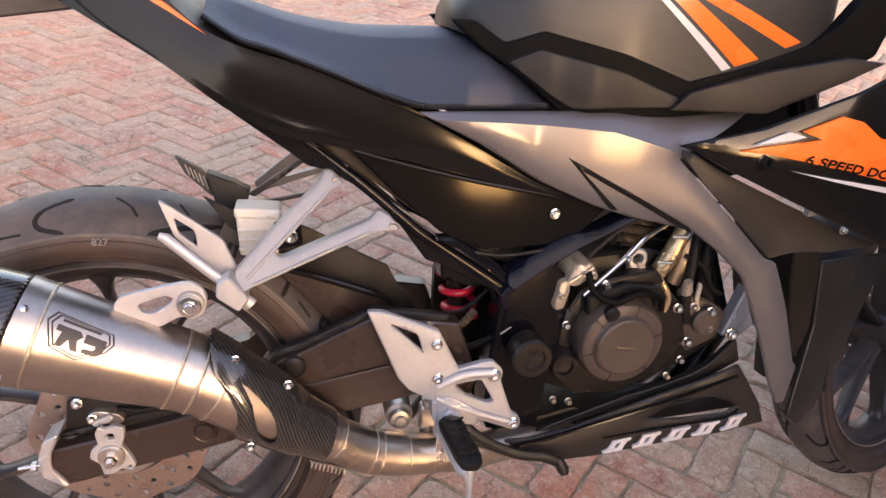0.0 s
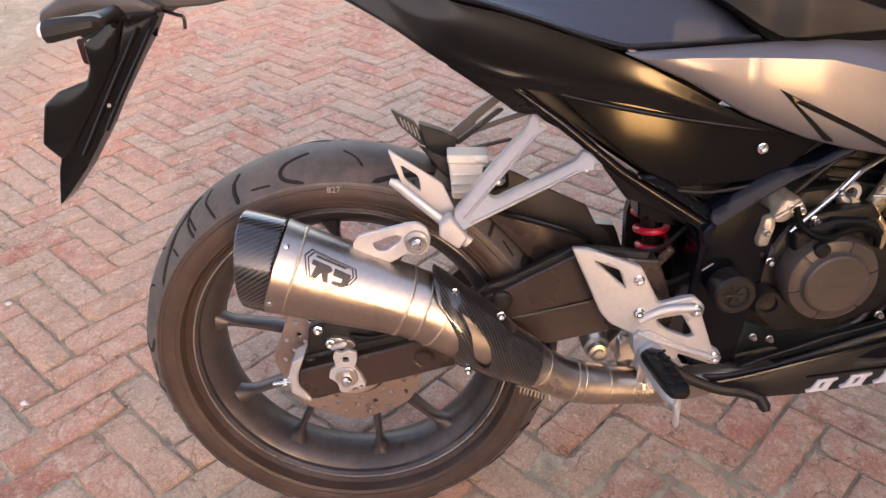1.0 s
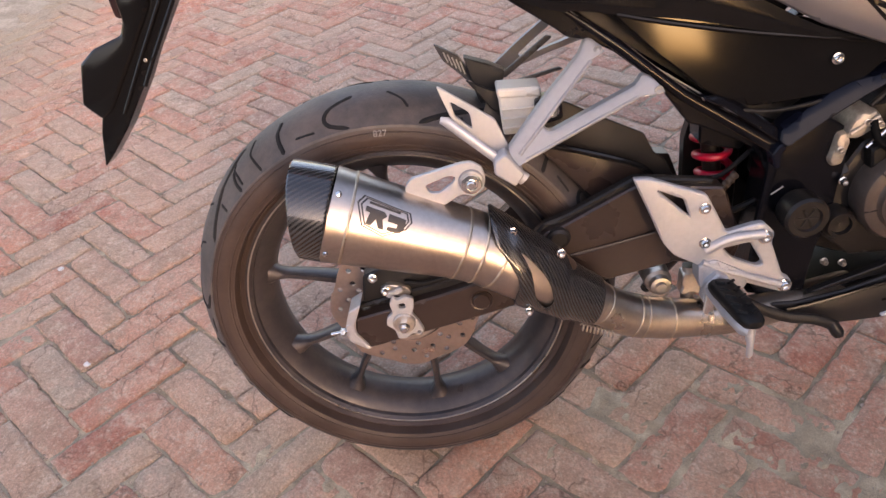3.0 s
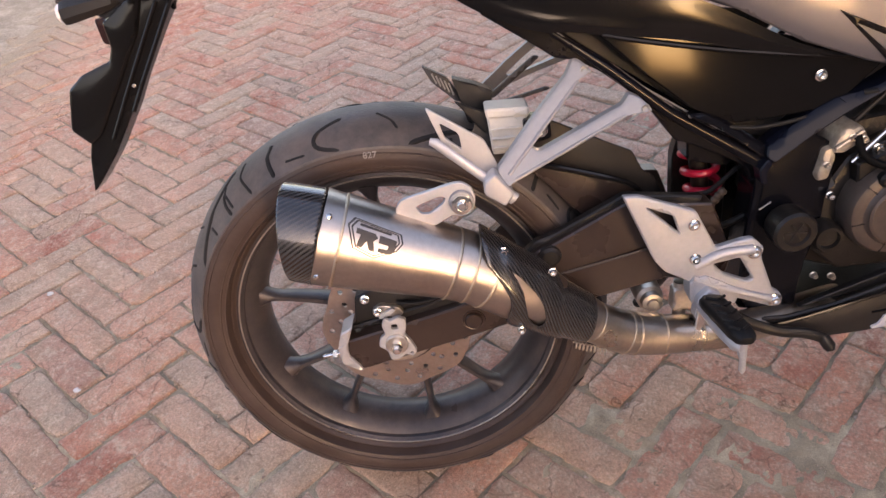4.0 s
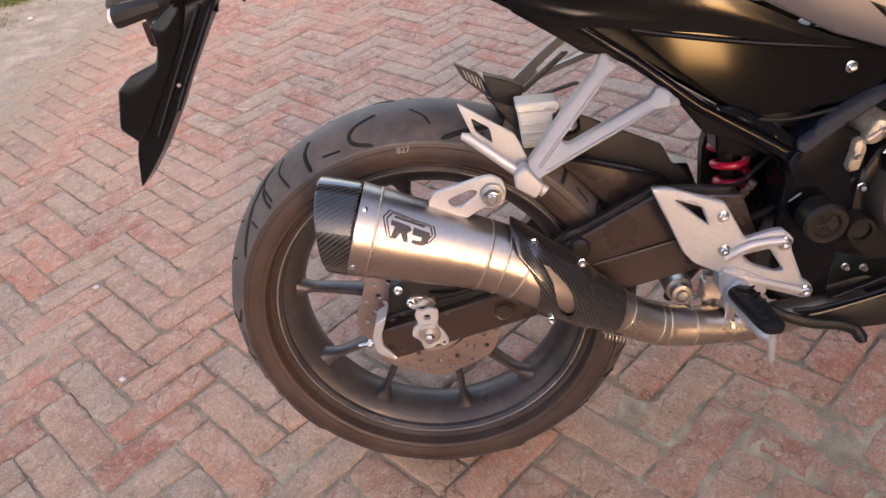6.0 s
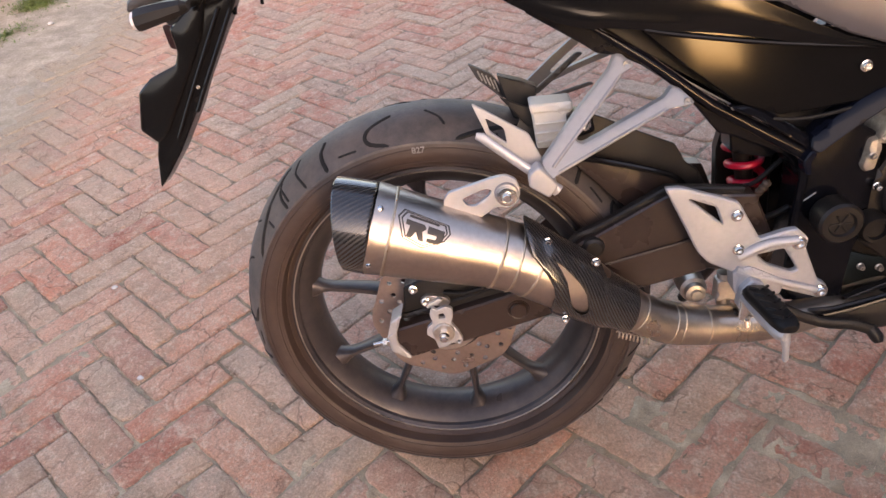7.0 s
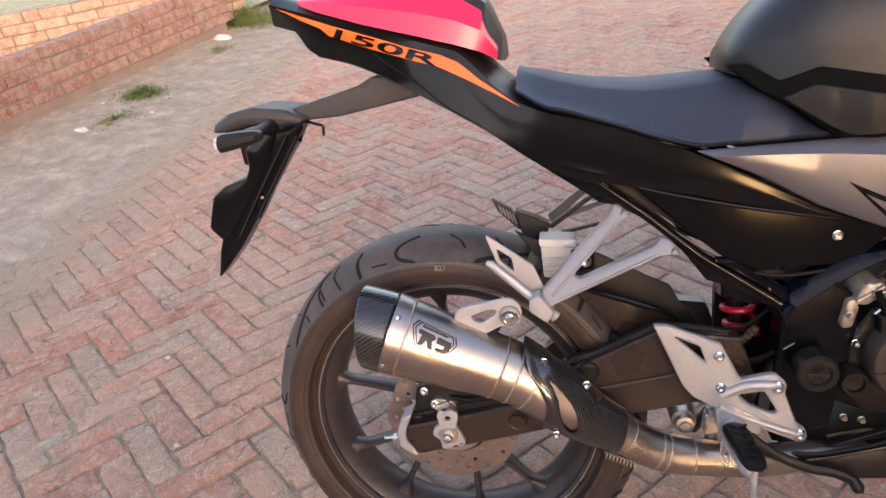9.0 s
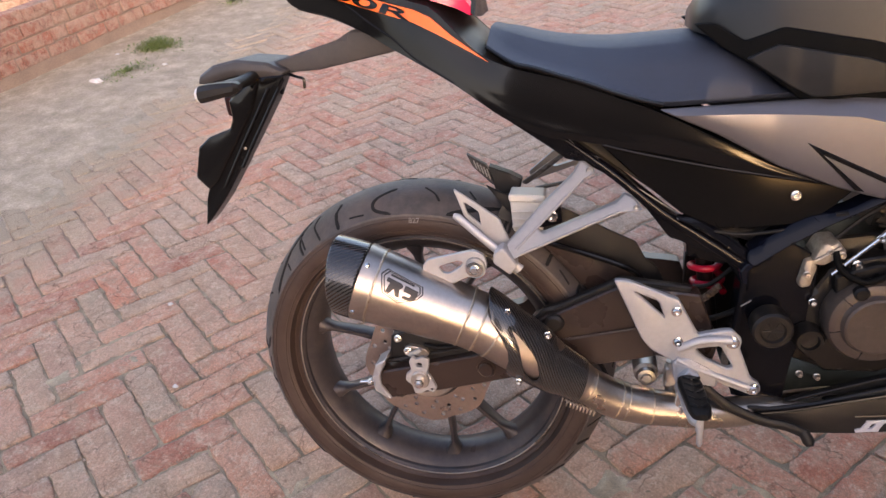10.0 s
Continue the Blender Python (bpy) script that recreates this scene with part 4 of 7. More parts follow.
def on_shield(x, z, o):
    """A place on the heat shield: x metres along it, z metres round it from the side that faces out."""
    u = min(1.0, x / 0.15)
    k = max(0, min(78, int(u * 79)))
    c = CEN[k].lerp(CEN[k + 1], u * 79 - k)
    dd = (CEN[min(k + 4, 79)] - CEN[max(k - 4, 0)]).normalized()
    up = Vector((0, 1, 0)).cross(dd).normalized()
    up = up if up.z > 0 else -up
    face = up.cross(dd).normalized()
    face = face if face.y < 0 else -face
    an = z / 0.043
    skew = -math.sin(an) * (0.042 * (1 - u) ** 1.5 + 0.008 * u)
    r = float(np.interp(u * 79, range(80), CEN_R)) + o
    step = 0.0022 / (1 + math.exp(-(u - 0.66 + 0.10 * math.sin(an)) * 90))
    return c + dd * skew + (face * math.cos(an) + up * math.sin(an)) * (r - step + 0.001)


HALF = math.pi * 0.043 * 0.998
SLOT = [(0.0165, 0.031), (0.025, 0.0295), (0.035, 0.0262), (0.0475, 0.020), (0.060, 0.011), (0.070, -0.004), (0.069, -0.014), (0.062, -0.020), (0.0475, -0.018), (0.0375, -0.010), (0.033, 0.002), (0.029, 0.016), (0.0225, 0.0245)]
SHIELD = [(0.0, -HALF), (0.15, -HALF), (0.15, HALF), (-0.010, HALF), (-0.013, 0.070), (-0.013, 0.044), (-0.011, 0.024), (0.004, 0.012), (0.0125, 0.003), (0.013, -0.008), (0.004, -0.028), (0.0, -0.05)]
shield = part("heat_shield", cloth(panel(SHIELD, 0.0, 0.0022, [SLOT], lip=0.001, step=0.0045, rounding=0), on_shield), "carbon", muffler, "black carbon cloth heat shield with a slanted slot", angle=50)
for x, y, z in ((0.2165, -0.203, 0.4435), (0.1595, -0.204, 0.4790), (0.1735, -0.212, 0.3685)):
    part("shield_screw", bolt_bm(x, y, z, 0.005, 0.006), "chrome", shield)
ptube = spline([(0.262, -0.168, 0.345, 0.0275), (0.277, -0.164, 0.334, 0.0280), (0.305, -0.158, 0.3145, 0.0295), (0.343, -0.152, 0.2995, 0.0290), (0.40, -0.146, 0.2895, 0.0265), (0.47, -0.138, 0.2825, 0.0235), (0.58, -0.10, 0.278, 0.022), (0.72, -0.04, 0.275, 0.021), (0.84, 0.0, 0.33, 0.020)], 48)
ptube[0] = (0.25, -0.168, 0.353, 0.0270)
link = part("exhaust_pipe", tube([p[:3] for p in ptube], [p[3] for p in ptube], 40), "pipe", bike, "heat-tinted steel exhaust pipe")
for k in (1, 5, 6, 9, 13):
    a, b = Vector(ptube[k][:3]), Vector(ptube[k + 1][:3])
    dd = (b - a).normalized()
    r = ptube[k][3]
    part("weld_band", tube([a + dd * s for s in (-0.0018, -0.0008, 0.0008, 0.0018)], [r - 0.0004, r + 0.0009, r + 0.0009, r - 0.0004], 40), "weld", link)
coil = []
for k in range(120):
    a = k / 119 * 2 * math.pi * 9
    c = Vector((0.240, -0.200, 0.329)).lerp(Vector((0.284, -0.192, 0.306)), k / 119)
    coil.append(c + Vector((0.35 * math.sin(a), math.cos(a), 0.94 * math.sin(a))) * 0.0042)
part("spring", tube(coil, 0.0011, 6), "weld", link, "small bright exhaust spring")

# ---- passenger footrest hanger ----
def hang_y(x, z):
    return -0.205 + 0.655 * max(0, min(0.125, z - 0.549))


HANG = [(0.1633, 0.5680), (0.1612, 0.5765), (0.2075, 0.6225), (0.2500, 0.6600), (0.2590, 0.6750), (0.2660, 0.6745), (0.2805, 0.6612), (0.2738, 0.6579), (0.2645, 0.654), (0.2244, 0.6171), (0.2026, 0.5947), (0.2066, 0.590), (0.2128, 0.5894), (0.2550, 0.6050), (0.3090, 0.6250), (0.3190, 0.6350), (0.3301, 0.6305), (0.3433, 0.6163), (0.3323, 0.6148), (0.3105, 0.6130), (0.2517, 0.5925), (0.1769, 0.5605), (0.168, 0.556)]
hanger = part("footrest_hanger", panel(HANG, hang_y, 0.012, lip=0.002, step=0.005, rounding=0.003), "silver", bike, "silver cast passenger footrest hanger")
mirrored(hanger, "footrest_hanger")
for x0, z0, x1, z1 in ((0.1735, 0.5695, 0.2630, 0.6530), (0.1800, 0.5640, 0.3115, 0.6140)):
    part("rib", tube([(x0, hang_y(x0, z0) + 0.0005, z0), (x1, hang_y(x1, z1) + 0.0005, z1)], 0.0022, 10), "silver", hanger)
for x, z in ((0.2720, 0.6645), (0.3350, 0.6195)):
    part("hanger_bolt", lathe([(0.0050, 0.0), (0.0046, -0.0018), (0.0036, -0.0018), (0.0030, -0.0005), (0.0, 0.0005)], (x, hang_y(x, z) - 0.0005, z), n=20), "silver", hanger, "recessed bolt seat in the hanger's end")
guard = panel([(0.086, 0.652), (0.149, 0.607), (0.166, 0.566), (0.150, 0.562), (0.100, 0.611)], -0.170, 0.005, [[(0.100, 0.633), (0.121, 0.618), (0.123, 0.598), (0.104, 0.615)]], lip=0.0012, step=0.008)
part("heel_guard", guard, "alloy", hanger, "pale alloy heel guard with a window")
part("footrest", tube([(0.088, -0.186, 0.618), (0.094, -0.187, 0.616), (0.165, -0.188, 0.551), (0.178, -0.188, 0.538)], [0.0040, 0.0058, 0.0060, 0.0080], 16, squash=0.8), "alloy", hanger, "folded silver passenger footrest")
part("footrest_joint", panel([(0.1440, 0.5700), (0.1567, 0.5790), (0.1775, 0.5520), (0.1660, 0.5370), (0.1430, 0.5545)], -0.206, 0.022, bulge=0.002, soft=0.006, lip=0.003), "alloy", hanger)
lug = part("exhaust_bracket", panel([(0.0394, 0.5453), (0.0469, 0.5542), (0.1060, 0.5680), (0.1180, 0.5685), (0.1290, 0.5610), (0.1330, 0.5470), (0.1290, 0.5320), (0.1180, 0.5255), (0.1050, 0.5290), (0.0980, 0.5260), (0.0833, 0.5175), (0.060, 0.5195), (0.0390, 0.5370)], -0.195, 0.006, [[(0.0620, 0.5440), (0.0900, 0.5540), (0.0990, 0.5515), (0.0955, 0.5450), (0.0780, 0.5330), (0.0670, 0.5340)]], lip=0.0012, step=0.008), "alloy", bike, "pale alloy exhaust hanger bracket")
part("rubber_bush", lathe([(0.008, -0.178), (0.0150, -0.178), (0.0155, -0.190), (0.0140, -0.200), (0.008, -0.201)], (0.116, 0, 0.545), n=32), "silver", lug)
part("bracket_bolt", lathe([(0.0115, -0.200), (0.0120, -0.205), (0.0114, -0.207), (0.0075, -0.2075), (0.0068, -0.2055), (0.0056, -0.2055), (0.0052, -0.2095), (0.0040, -0.2105), (0.0, -0.2105)], (0.116, 0, 0.545), n=28), "chrome", lug, "bright washer and bolt")

# ---- rider footrest plate, pedal and peg ----
HEEL = [(0.307, 0.517), (0.326, 0.516), (0.396, 0.488), (0.424, 0.434), (0.455, 0.442), (0.468, 0.443), (0.483, 0.428), (0.481, 0.414), (0.500, 0.365), (0.512, 0.357), (0.514, 0.346), (0.505, 0.337), (0.490, 0.343), (0.431, 0.367), (0.362, 0.407), (0.348, 0.424)]
heel = part("footrest_plate", panel(HEEL, -0.172, 0.009, [[(0.335, 0.500), (0.369, 0.485), (0.378, 0.459)], [(0.421, 0.411), (0.455, 0.417), (0.474, 0.384), (0.466, 0.381), (0.436, 0.395)]], bulge=0.0015, soft=0.012, lip=0.003, step=0.008), "alloy", bike, "pale cast alloy rider footrest plate")
part("plate_rib", tube(spline([(0.398, -0.174, 0.412), (0.43, -0.176, 0.428), (0.468, -0.176, 0.430)], 10), 0.006, 12), "alloy", heel)
part("plate_rib", tube(spline([(0.396, -0.174, 0.395), (0.43, -0.175, 0.379), (0.498, -0.175, 0.353)], 10), 0.0048, 12), "alloy", heel)
for x, z, r in ((0.393, 0.472, 0.0065), (0.397, 0.424, 0.0065), (0.470, 0.425, 0.008), (0.503, 0.351, 0.008)):
    part("plate_screw", bolt_bm(x, -0.175, z, r, 0.006), "chrome", heel, "bright socket screw")
part("peg_bracket", panel([(0.392, 0.392), (0.412, 0.398), (0.458, 0.372), (0.452, 0.352), (0.420, 0.358), (0.402, 0.348), (0.394, 0.364)], -0.178, 0.028, bulge=0.003, lip=0.004), "alloy", heel)
part("peg_hinge", tube([(0.401, -0.196, 0.332), (0.4035, -0.196, 0.350), (0.405, -0.196, 0.372)], [0.0055, 0.0075, 0.0075], 14), "chrome", heel, "bright peg hinge pin")
part("peg_clevis", panel([(0.396, 0.344), (0.399, 0.372), (0.412, 0.386), (0.428, 0.378), (0.424, 0.362), (0.412, 0.352), (0.406, 0.338)], -0.190, 0.016, bulge=0.003, soft=0.006, lip=0.003, step=0.007), "alloy", heel)
rings = []
for x, y, z, w, h in ((0.410, -0.196, 0.377, 0.012, 0.007), (0.4105, -0.202, 0.3775, 0.0185, 0.0095), (0.411, -0.215, 0.379, 0.0200, 0.0105), (0.4125, -0.250, 0.383, 0.0192, 0.0105), (0.414, -0.284, 0.3865, 0.0180, 0.010), (0.4143, -0.296, 0.3875, 0.0150, 0.009), (0.4145, -0.302, 0.388, 0.009, 0.005)):
    rings.append([(x + w * 0.8 * u, y, z + h * 0.9 * v) for u, v in ((-1, -0.4), (-1, 0.4), (-0.7, 0.9), (0, 1), (0.7, 0.9), (1, 0.4), (1, -0.4), (0.7, -0.9), (0, -1), (-0.7, -0.9))])
peg = part("rider_peg", rings_to_bm(rings), "hose", bike, "black rubber rider footpeg", angle=50)
part("peg_core", tube([(0.402, -0.198, 0.368), (0.404, -0.25, 0.3725), (0.408, -0.290, 0.3765), (0.412, -0.299, 0.377)], [0.008, 0.009, 0.009, 0.006], 12), "alloy", peg, "bare alloy underside of the footpeg")
for k in range(5):
    y = -0.212 - 0.018 * k
    zt = 0.3885 + 0.09 * (-0.205 - y)
    for s_ in (-1, 1):
        part("peg_ridge", tube([(0.4125 + s_ * 0.002, y - 0.005, zt), (0.4125 + s_ * 0.011, y + 0.003, zt - 0.001)], 0.0019, 8), "hose", peg)
part("peg_feeler", tube([(0.413, -0.294, 0.380), (0.413, -0.296, 0.366), (0.4135, -0.297, 0.360), (0.4138, -0.298, 0.345), (0.414, -0.298, 0.341)], [0.0052, 0.0052, 0.0038, 0.0038, 0.0018], 12), "alloy", peg, "bright pointed peg feeler")
part("peg_spring_pin", tube([(0.4035, -0.202, 0.334), (0.4045, -0.204, 0.324)], 0.0034, 10), "chrome", peg)
cyl = part("brake_cylinder", lathe([(0.0, -0.130), (0.007, -0.130), (0.008, -0.126), (0.0135, -0.125), (0.0145, -0.116), (0.0185, -0.112), (0.0195, -0.075), (0.0, -0.07)], (0.3615, 0, 0.3300), n=32), "zinc", bike, "dusty zinc rear brake master cylinder")
part("cylinder_rod", tube([(0.399, -0.122, 0.308), (0.399, -0.122, 0.360)], 0.0095, 16), "zinc", cyl)
part("cylinder_fork", panel([(0.386, 0.318), (0.388, 0.352), (0.412, 0.352), (0.414, 0.318)], -0.132, 0.018, lip=0.003), "zinc", cyl)
pedal = part("brake_pedal", tube(spline([(0.43, -0.150, 0.345), (0.472, -0.158, 0.312), (0.52, -0.162, 0.290), (0.556, -0.164, 0.284), (0.585, -0.166, 0.272)], 18), 0.0078, 12, squash=0.7), "matte", bike, "black brake pedal")
part("pedal_tip", tube([(0.580, -0.164, 0.276), (0.587, -0.172, 0.264), (0.588, -0.176, 0.259)], [0.008, 0.0085, 0.005], 12), "matte", pedal)

# ---- reservoir, rear hugger, shock ----
res = part("brake_reservoir", panel([(0.157, 0.612), (0.161, 0.562), (0.205, 0.562), (0.207, 0.612)], -0.103, 0.034, bulge=0.003, lip=0.004), "cream", bike, "cream plastic brake fluid reservoir with a black cap")
part("reservoir_cap", panel([(0.155, 0.622), (0.156, 0.610), (0.209, 0.608), (0.209, 0.620)], -0.106, 0.040, lip=0.004), "cream", res)
for z in (0.572, 0.584, 0.596):
    part("reservoir_band", tube([(0.160, -0.1055, z), (0.206, -0.1055, z)], 0.002, 8), "cream", res)
part("reservoir_bolt", bolt_bm(0.2195, -0.122, 0.5945, 0.0078, 0.010), "chrome", res)
part("reservoir_stay", panel([(0.200, 0.606), (0.232, 0.606), (0.234, 0.580), (0.200, 0.572)], -0.112, 0.03, lip=0.001), "frame", res)
rings = []
for k in range(28):
    a = radians(14 + 50 * k / 27)
    r = 0.336
    c, s = math.cos(a), math.sin(a)
    rings.append([(r_ * c, y, 0.305 + r_ * s) for r_, y in ((r - 0.03, -0.084), (r - 0.008, -0.076), (r, -0.05), (r + 0.003, -0.02), (r, 0.010), (r - 0.008, 0.026), (r - 0.03, 0.032), (r - 0.012, 0.022), (r - 0.004, 0.008), (r - 0.001, -0.02), (r - 0.004, -0.05), (r - 0.012, -0.072))])
hug = part("rear_hugger", rings_to_bm(rings), "matte", bike, "black plastic rear hugger over the tyre")
part("hugger_side", panel([(0.118, 0.632), (0.148, 0.616), (0.211, 0.604), (0.246, 0.589), (0.342, 0.537), (0.357, 0.508), (0.374, 0.494), (0.392, 0.455), (0.372, 0.452), (0.355, 0.478), (0.322, 0.492), (0.247, 0.516), (0.20, 0.555), (0.15, 0.590)], lambda x, z: -0.084 + 0.02 * max(0, min(1, (x - 0.3) / 0.1)), 0.0022, bulge=0.004, lip=0.002), "matte", hug)
part("hugger_edge", tube(spline([(0.180, -0.098, 0.553), (0.2314, -0.098, 0.5375), (0.3014, -0.096, 0.5135), (0.3369, -0.092, 0.4965), (0.3515, -0.088, 0.4790), (0.352, -0.082, 0.462)], 24), 0.0045, 10), "gloss", hug)
part("hugger_skirt", panel([(0.185, 0.550), (0.2314, 0.5356), (0.3014, 0.5119), (0.335, 0.495), (0.350, 0.476), (0.345, 0.462), (0.318, 0.468), (0.285, 0.445), (0.262, 0.470), (0.225, 0.512)], -0.088, 0.006, bulge=0.003, lip=0.002), "swing", hug, "dusty inner skirt of the hugger with a painted brown reflection")
part("hugger_fin", panel([(0.0815, 0.6655), (0.1118, 0.6478), (0.1215, 0.6320), (0.1290, 0.6130), (0.1211, 0.6150), (0.0917, 0.6439)], -0.030, 0.010, bulge=0.003, lip=0.003, rounding=0.002), "dusty", hug, "pointed fin with small vents")
part("hugger_horn", panel([(0.1185, 0.6490), (0.1500, 0.6375), (0.1700, 0.6270), (0.1620, 0.5900), (0.1363, 0.5850), (0.1270, 0.6150)], -0.045, 0.020, bulge=0.003, lip=0.003, rounding=0.002), "matte", hug)
for k in range(5):
    part("vent", tube([(0.0935 + 0.0052 * k, -0.0325, 0.6555 - 0.0036 * k), (0.0985 + 0.0052 * k, -0.0325, 0.6420 - 0.0044 * k)], 0.0010, 6), "silver", hug)
part("hugger_stay", panel([(0.1640, 0.6085), (0.2288, 0.6555), (0.2380, 0.6535), (0.1725, 0.6045)], 0.0, 0.006, lip=0.002), "dusty", hug, "faded flat stay of the hugger")
part("hugger_stay", panel([(0.1841, 0.6000), (0.2450, 0.6125), (0.2513, 0.6090), (0.1941, 0.5960)], 0.0, 0.005, lip=0.002), "dusty", hug)
coil = []
for k in range(150):
    a = k / 149 * 2 * math.pi * 3.2
    c = Vector((0.460, -0.02, 0.432)).lerp(Vector((0.444, -0.02, 0.518)), k / 149)
    coil.append(c + Vector((math.cos(a), math.sin(a), -0.12 * math.cos(a))) * 0.0225)
shock = part("shock_absorber", tube([(0.466, -0.018, 0.37), (0.441, -0.018, 0.54)], 0.0125, 18), "engine", bike, "shock absorber with a red coil spring")
part("coil_spring", tube(coil, 0.0056, 10), "spring", shock, "red enamel coil spring")
sleeve = spline([(0.404, -0.078, 0.434), (0.424, -0.082, 0.438), (0.446, -0.082, 0.450), (0.466, -0.076, 0.468)], 21)
part("ribbed_sleeve", tube(sleeve, [0.0062 if k % 2 else 0.0048 for k in range(21)], 10), "cover", shock, "grey ribbed cable sleeve")
part("top_mount", lathe([(0.0, 0.514), (0.024, 0.514), (0.026, 0.520), (0.024, 0.540), (0.018, 0.550), (0.0, 0.550)], (0.4455, -0.02, 0), "z", 24), "groove_black", shock)
part("shock_bracket", panel([(0.412, 0.560), (0.416, 0.512), (0.470, 0.498), (0.490, 0.52), (0.455, 0.55)], -0.07, far=-0.03, lip=0.004), "frame", bike)
part("inner_cover", panel([(0.428, 0.48), (0.436, 0.515), (0.51, 0.50), (0.51, 0.33), (0.45, 0.33), (0.43, 0.40)], 0.03, 0.02, lip=0.003), "engine", bike)
for pts, r in (([(0.41, -0.07, 0.40), (0.46, -0.09, 0.42), (0.51, -0.105, 0.455)], 0.0045), ([(0.432, -0.05, 0.452), (0.450, -0.062, 0.460), (0.472, -0.062, 0.478), (0.492, -0.07, 0.505)], 0.0035)):
    part("rubber_hose", tube(spline(pts, 14), r, 10), "hose", bike)

# ---- frame ----
RAIL = [(0.175, 0.755), (0.24, 0.713), (0.30, 0.668), (0.372, 0.607), (0.418, 0.573), (0.486, 0.530), (0.484, 0.512), (0.400, 0.555), (0.384, 0.560), (0.351, 0.604), (0.321, 0.633), (0.291, 0.657), (0.261, 0.673), (0.239, 0.678), (0.224, 0.690), (0.158, 0.736)]
rail = part("seat_rail", panel(RAIL, -0.118, 0.03, lip=0.003), "frame", bike, "gloss black steel frame rail")
mirrored(rail, "seat_rail")
part("rail_edge", tube([(0.236, -0.122, 0.708), (0.30, -0.124, 0.660), (0.372, -0.126, 0.600), (0.43, -0.130, 0.562), (0.484, -0.134, 0.527)], [0.003, 0.006, 0.007, 0.008, 0.009], 12), "frame", rail)
part("rail_line", tube([(0.240, -0.1225, 0.7085), (0.308, -0.1225, 0.6555), (0.396, -0.1235, 0.5965), (0.482, -0.1245, 0.541)], 0.0011, 8), "silver", rail, "thin silver line along the rail's edge")
part("inner_panel", panel([(0.165, 0.752), (0.24, 0.745), (0.32, 0.72), (0.45, 0.685), (0.60, 0.645), (0.50, 0.545), (0.44, 0.565), (0.38, 0.61), (0.31, 0.66), (0.24, 0.705)], -0.096, 0.004, lip=0.001, step=0.02), "matte", bike, "black plastic panel inside the frame rail")
BRACE = [(0.4832, 0.5369), (0.4851, 0.5504), (0.5088, 0.5711), (0.5351, 0.590), (0.5558, 0.6010), (0.5802, 0.6075), (0.600, 0.6145), (0.640, 0.640), (0.648, 0.632), (0.602, 0.6056), (0.571, 0.5878), (0.53, 0.56), (0.4922, 0.5315)]
brace = part("frame_brace", panel(BRACE, lambda x, z: -0.150 + 0.45 * (-0.6 * (x - 0.4885) + 0.8 * (z - 0.541)), 0.03, lip=0.003, step=0.009), "brace", bike, "gloss black frame brace with a painted sky-blue tint")
part("brace_tab", panel([(0.4832, 0.5369), (0.4746, 0.5233), (0.4797, 0.5050), (0.4868, 0.5040), (0.4850, 0.5217), (0.4922, 0.5315)], -0.153, 0.02, lip=0.003, step=0.006), "brace", brace)
part("brace_clip", tube([(0.584, -0.150, 0.606), (0.596, -0.153, 0.608), (0.602, -0.150, 0.604)], 0.0035, 10), "hose", brace)
mirrored(brace, "frame_brace")
part("rail_plate", panel([(0.3888, 0.6016), (0.4219, 0.5971), (0.4535, 0.5743), (0.4891, 0.5463), (0.4887, 0.5317), (0.448, 0.5626), (0.4196, 0.5835), (0.3924, 0.5964)], lambda x, z: -0.142 + 0.7 * (0.58 * (x - 0.44) + 0.8 * (z - 0.572)), 0.012, lip=0.003, step=0.007), "frame", rail)
for x, z in ((0.393, 0.598),):
    part("rail_bolt", bolt_bm(x, -0.140, z, 0.0026, 0.004), "zinc", rail)
part("wire_loom", tube(spline([(0.44, -0.136, 0.577), (0.475, -0.140, 0.574), (0.52, -0.142, 0.580), (0.556, -0.142, 0.588)], 14), 0.0028, 8), "hose", bike)
pivot = part("pivot_plate", panel([(0.440, 0.548), (0.484, 0.524), (0.500, 0.517), (0.545, 0.555), (0.585, 0.53), (0.580, 0.42), (0.566, 0.37), (0.560, 0.300), (0.50, 0.292), (0.478, 0.33), (0.482, 0.41), (0.488, 0.485), (0.470, 0.515)], -0.118, 0.05, bulge=0.003, lip=0.004), "frame", bike, "black frame pivot plate")
part("pivot_edge", tube(spline([(0.486, -0.126, 0.512), (0.4885, -0.124, 0.485), (0.484, -0.122, 0.43), (0.482, -0.122, 0.39)], 14), 0.006, 10), "frame", pivot)
mirrored(pivot, "pivot_plate")
part("pivot_cap", lathe([(0.026, -0.135), (0.027, -0.166), (0.024, -0.170), (0.017, -0.170), (0.015, -0.166), (0.0, -0.166)], (0.522, 0, 0.441), n=36), "engine", bike, "black round sprocket cap with raised rim")
for a in (0, 60, 120):
    c, s = math.cos(radians(a)) * 0.013, math.sin(radians(a)) * 0.013
    part("cap_rib", tube([(0.522 - c, -0.167, 0.441 - s), (0.522 + c, -0.167, 0.441 + s)], 0.0014, 8), "engine", bike)
part("loose_tie", tube([(0.481, -0.150, 0.470), (0.493, -0.153, 0.481)], 0.0009, 6), "zinc", bike)

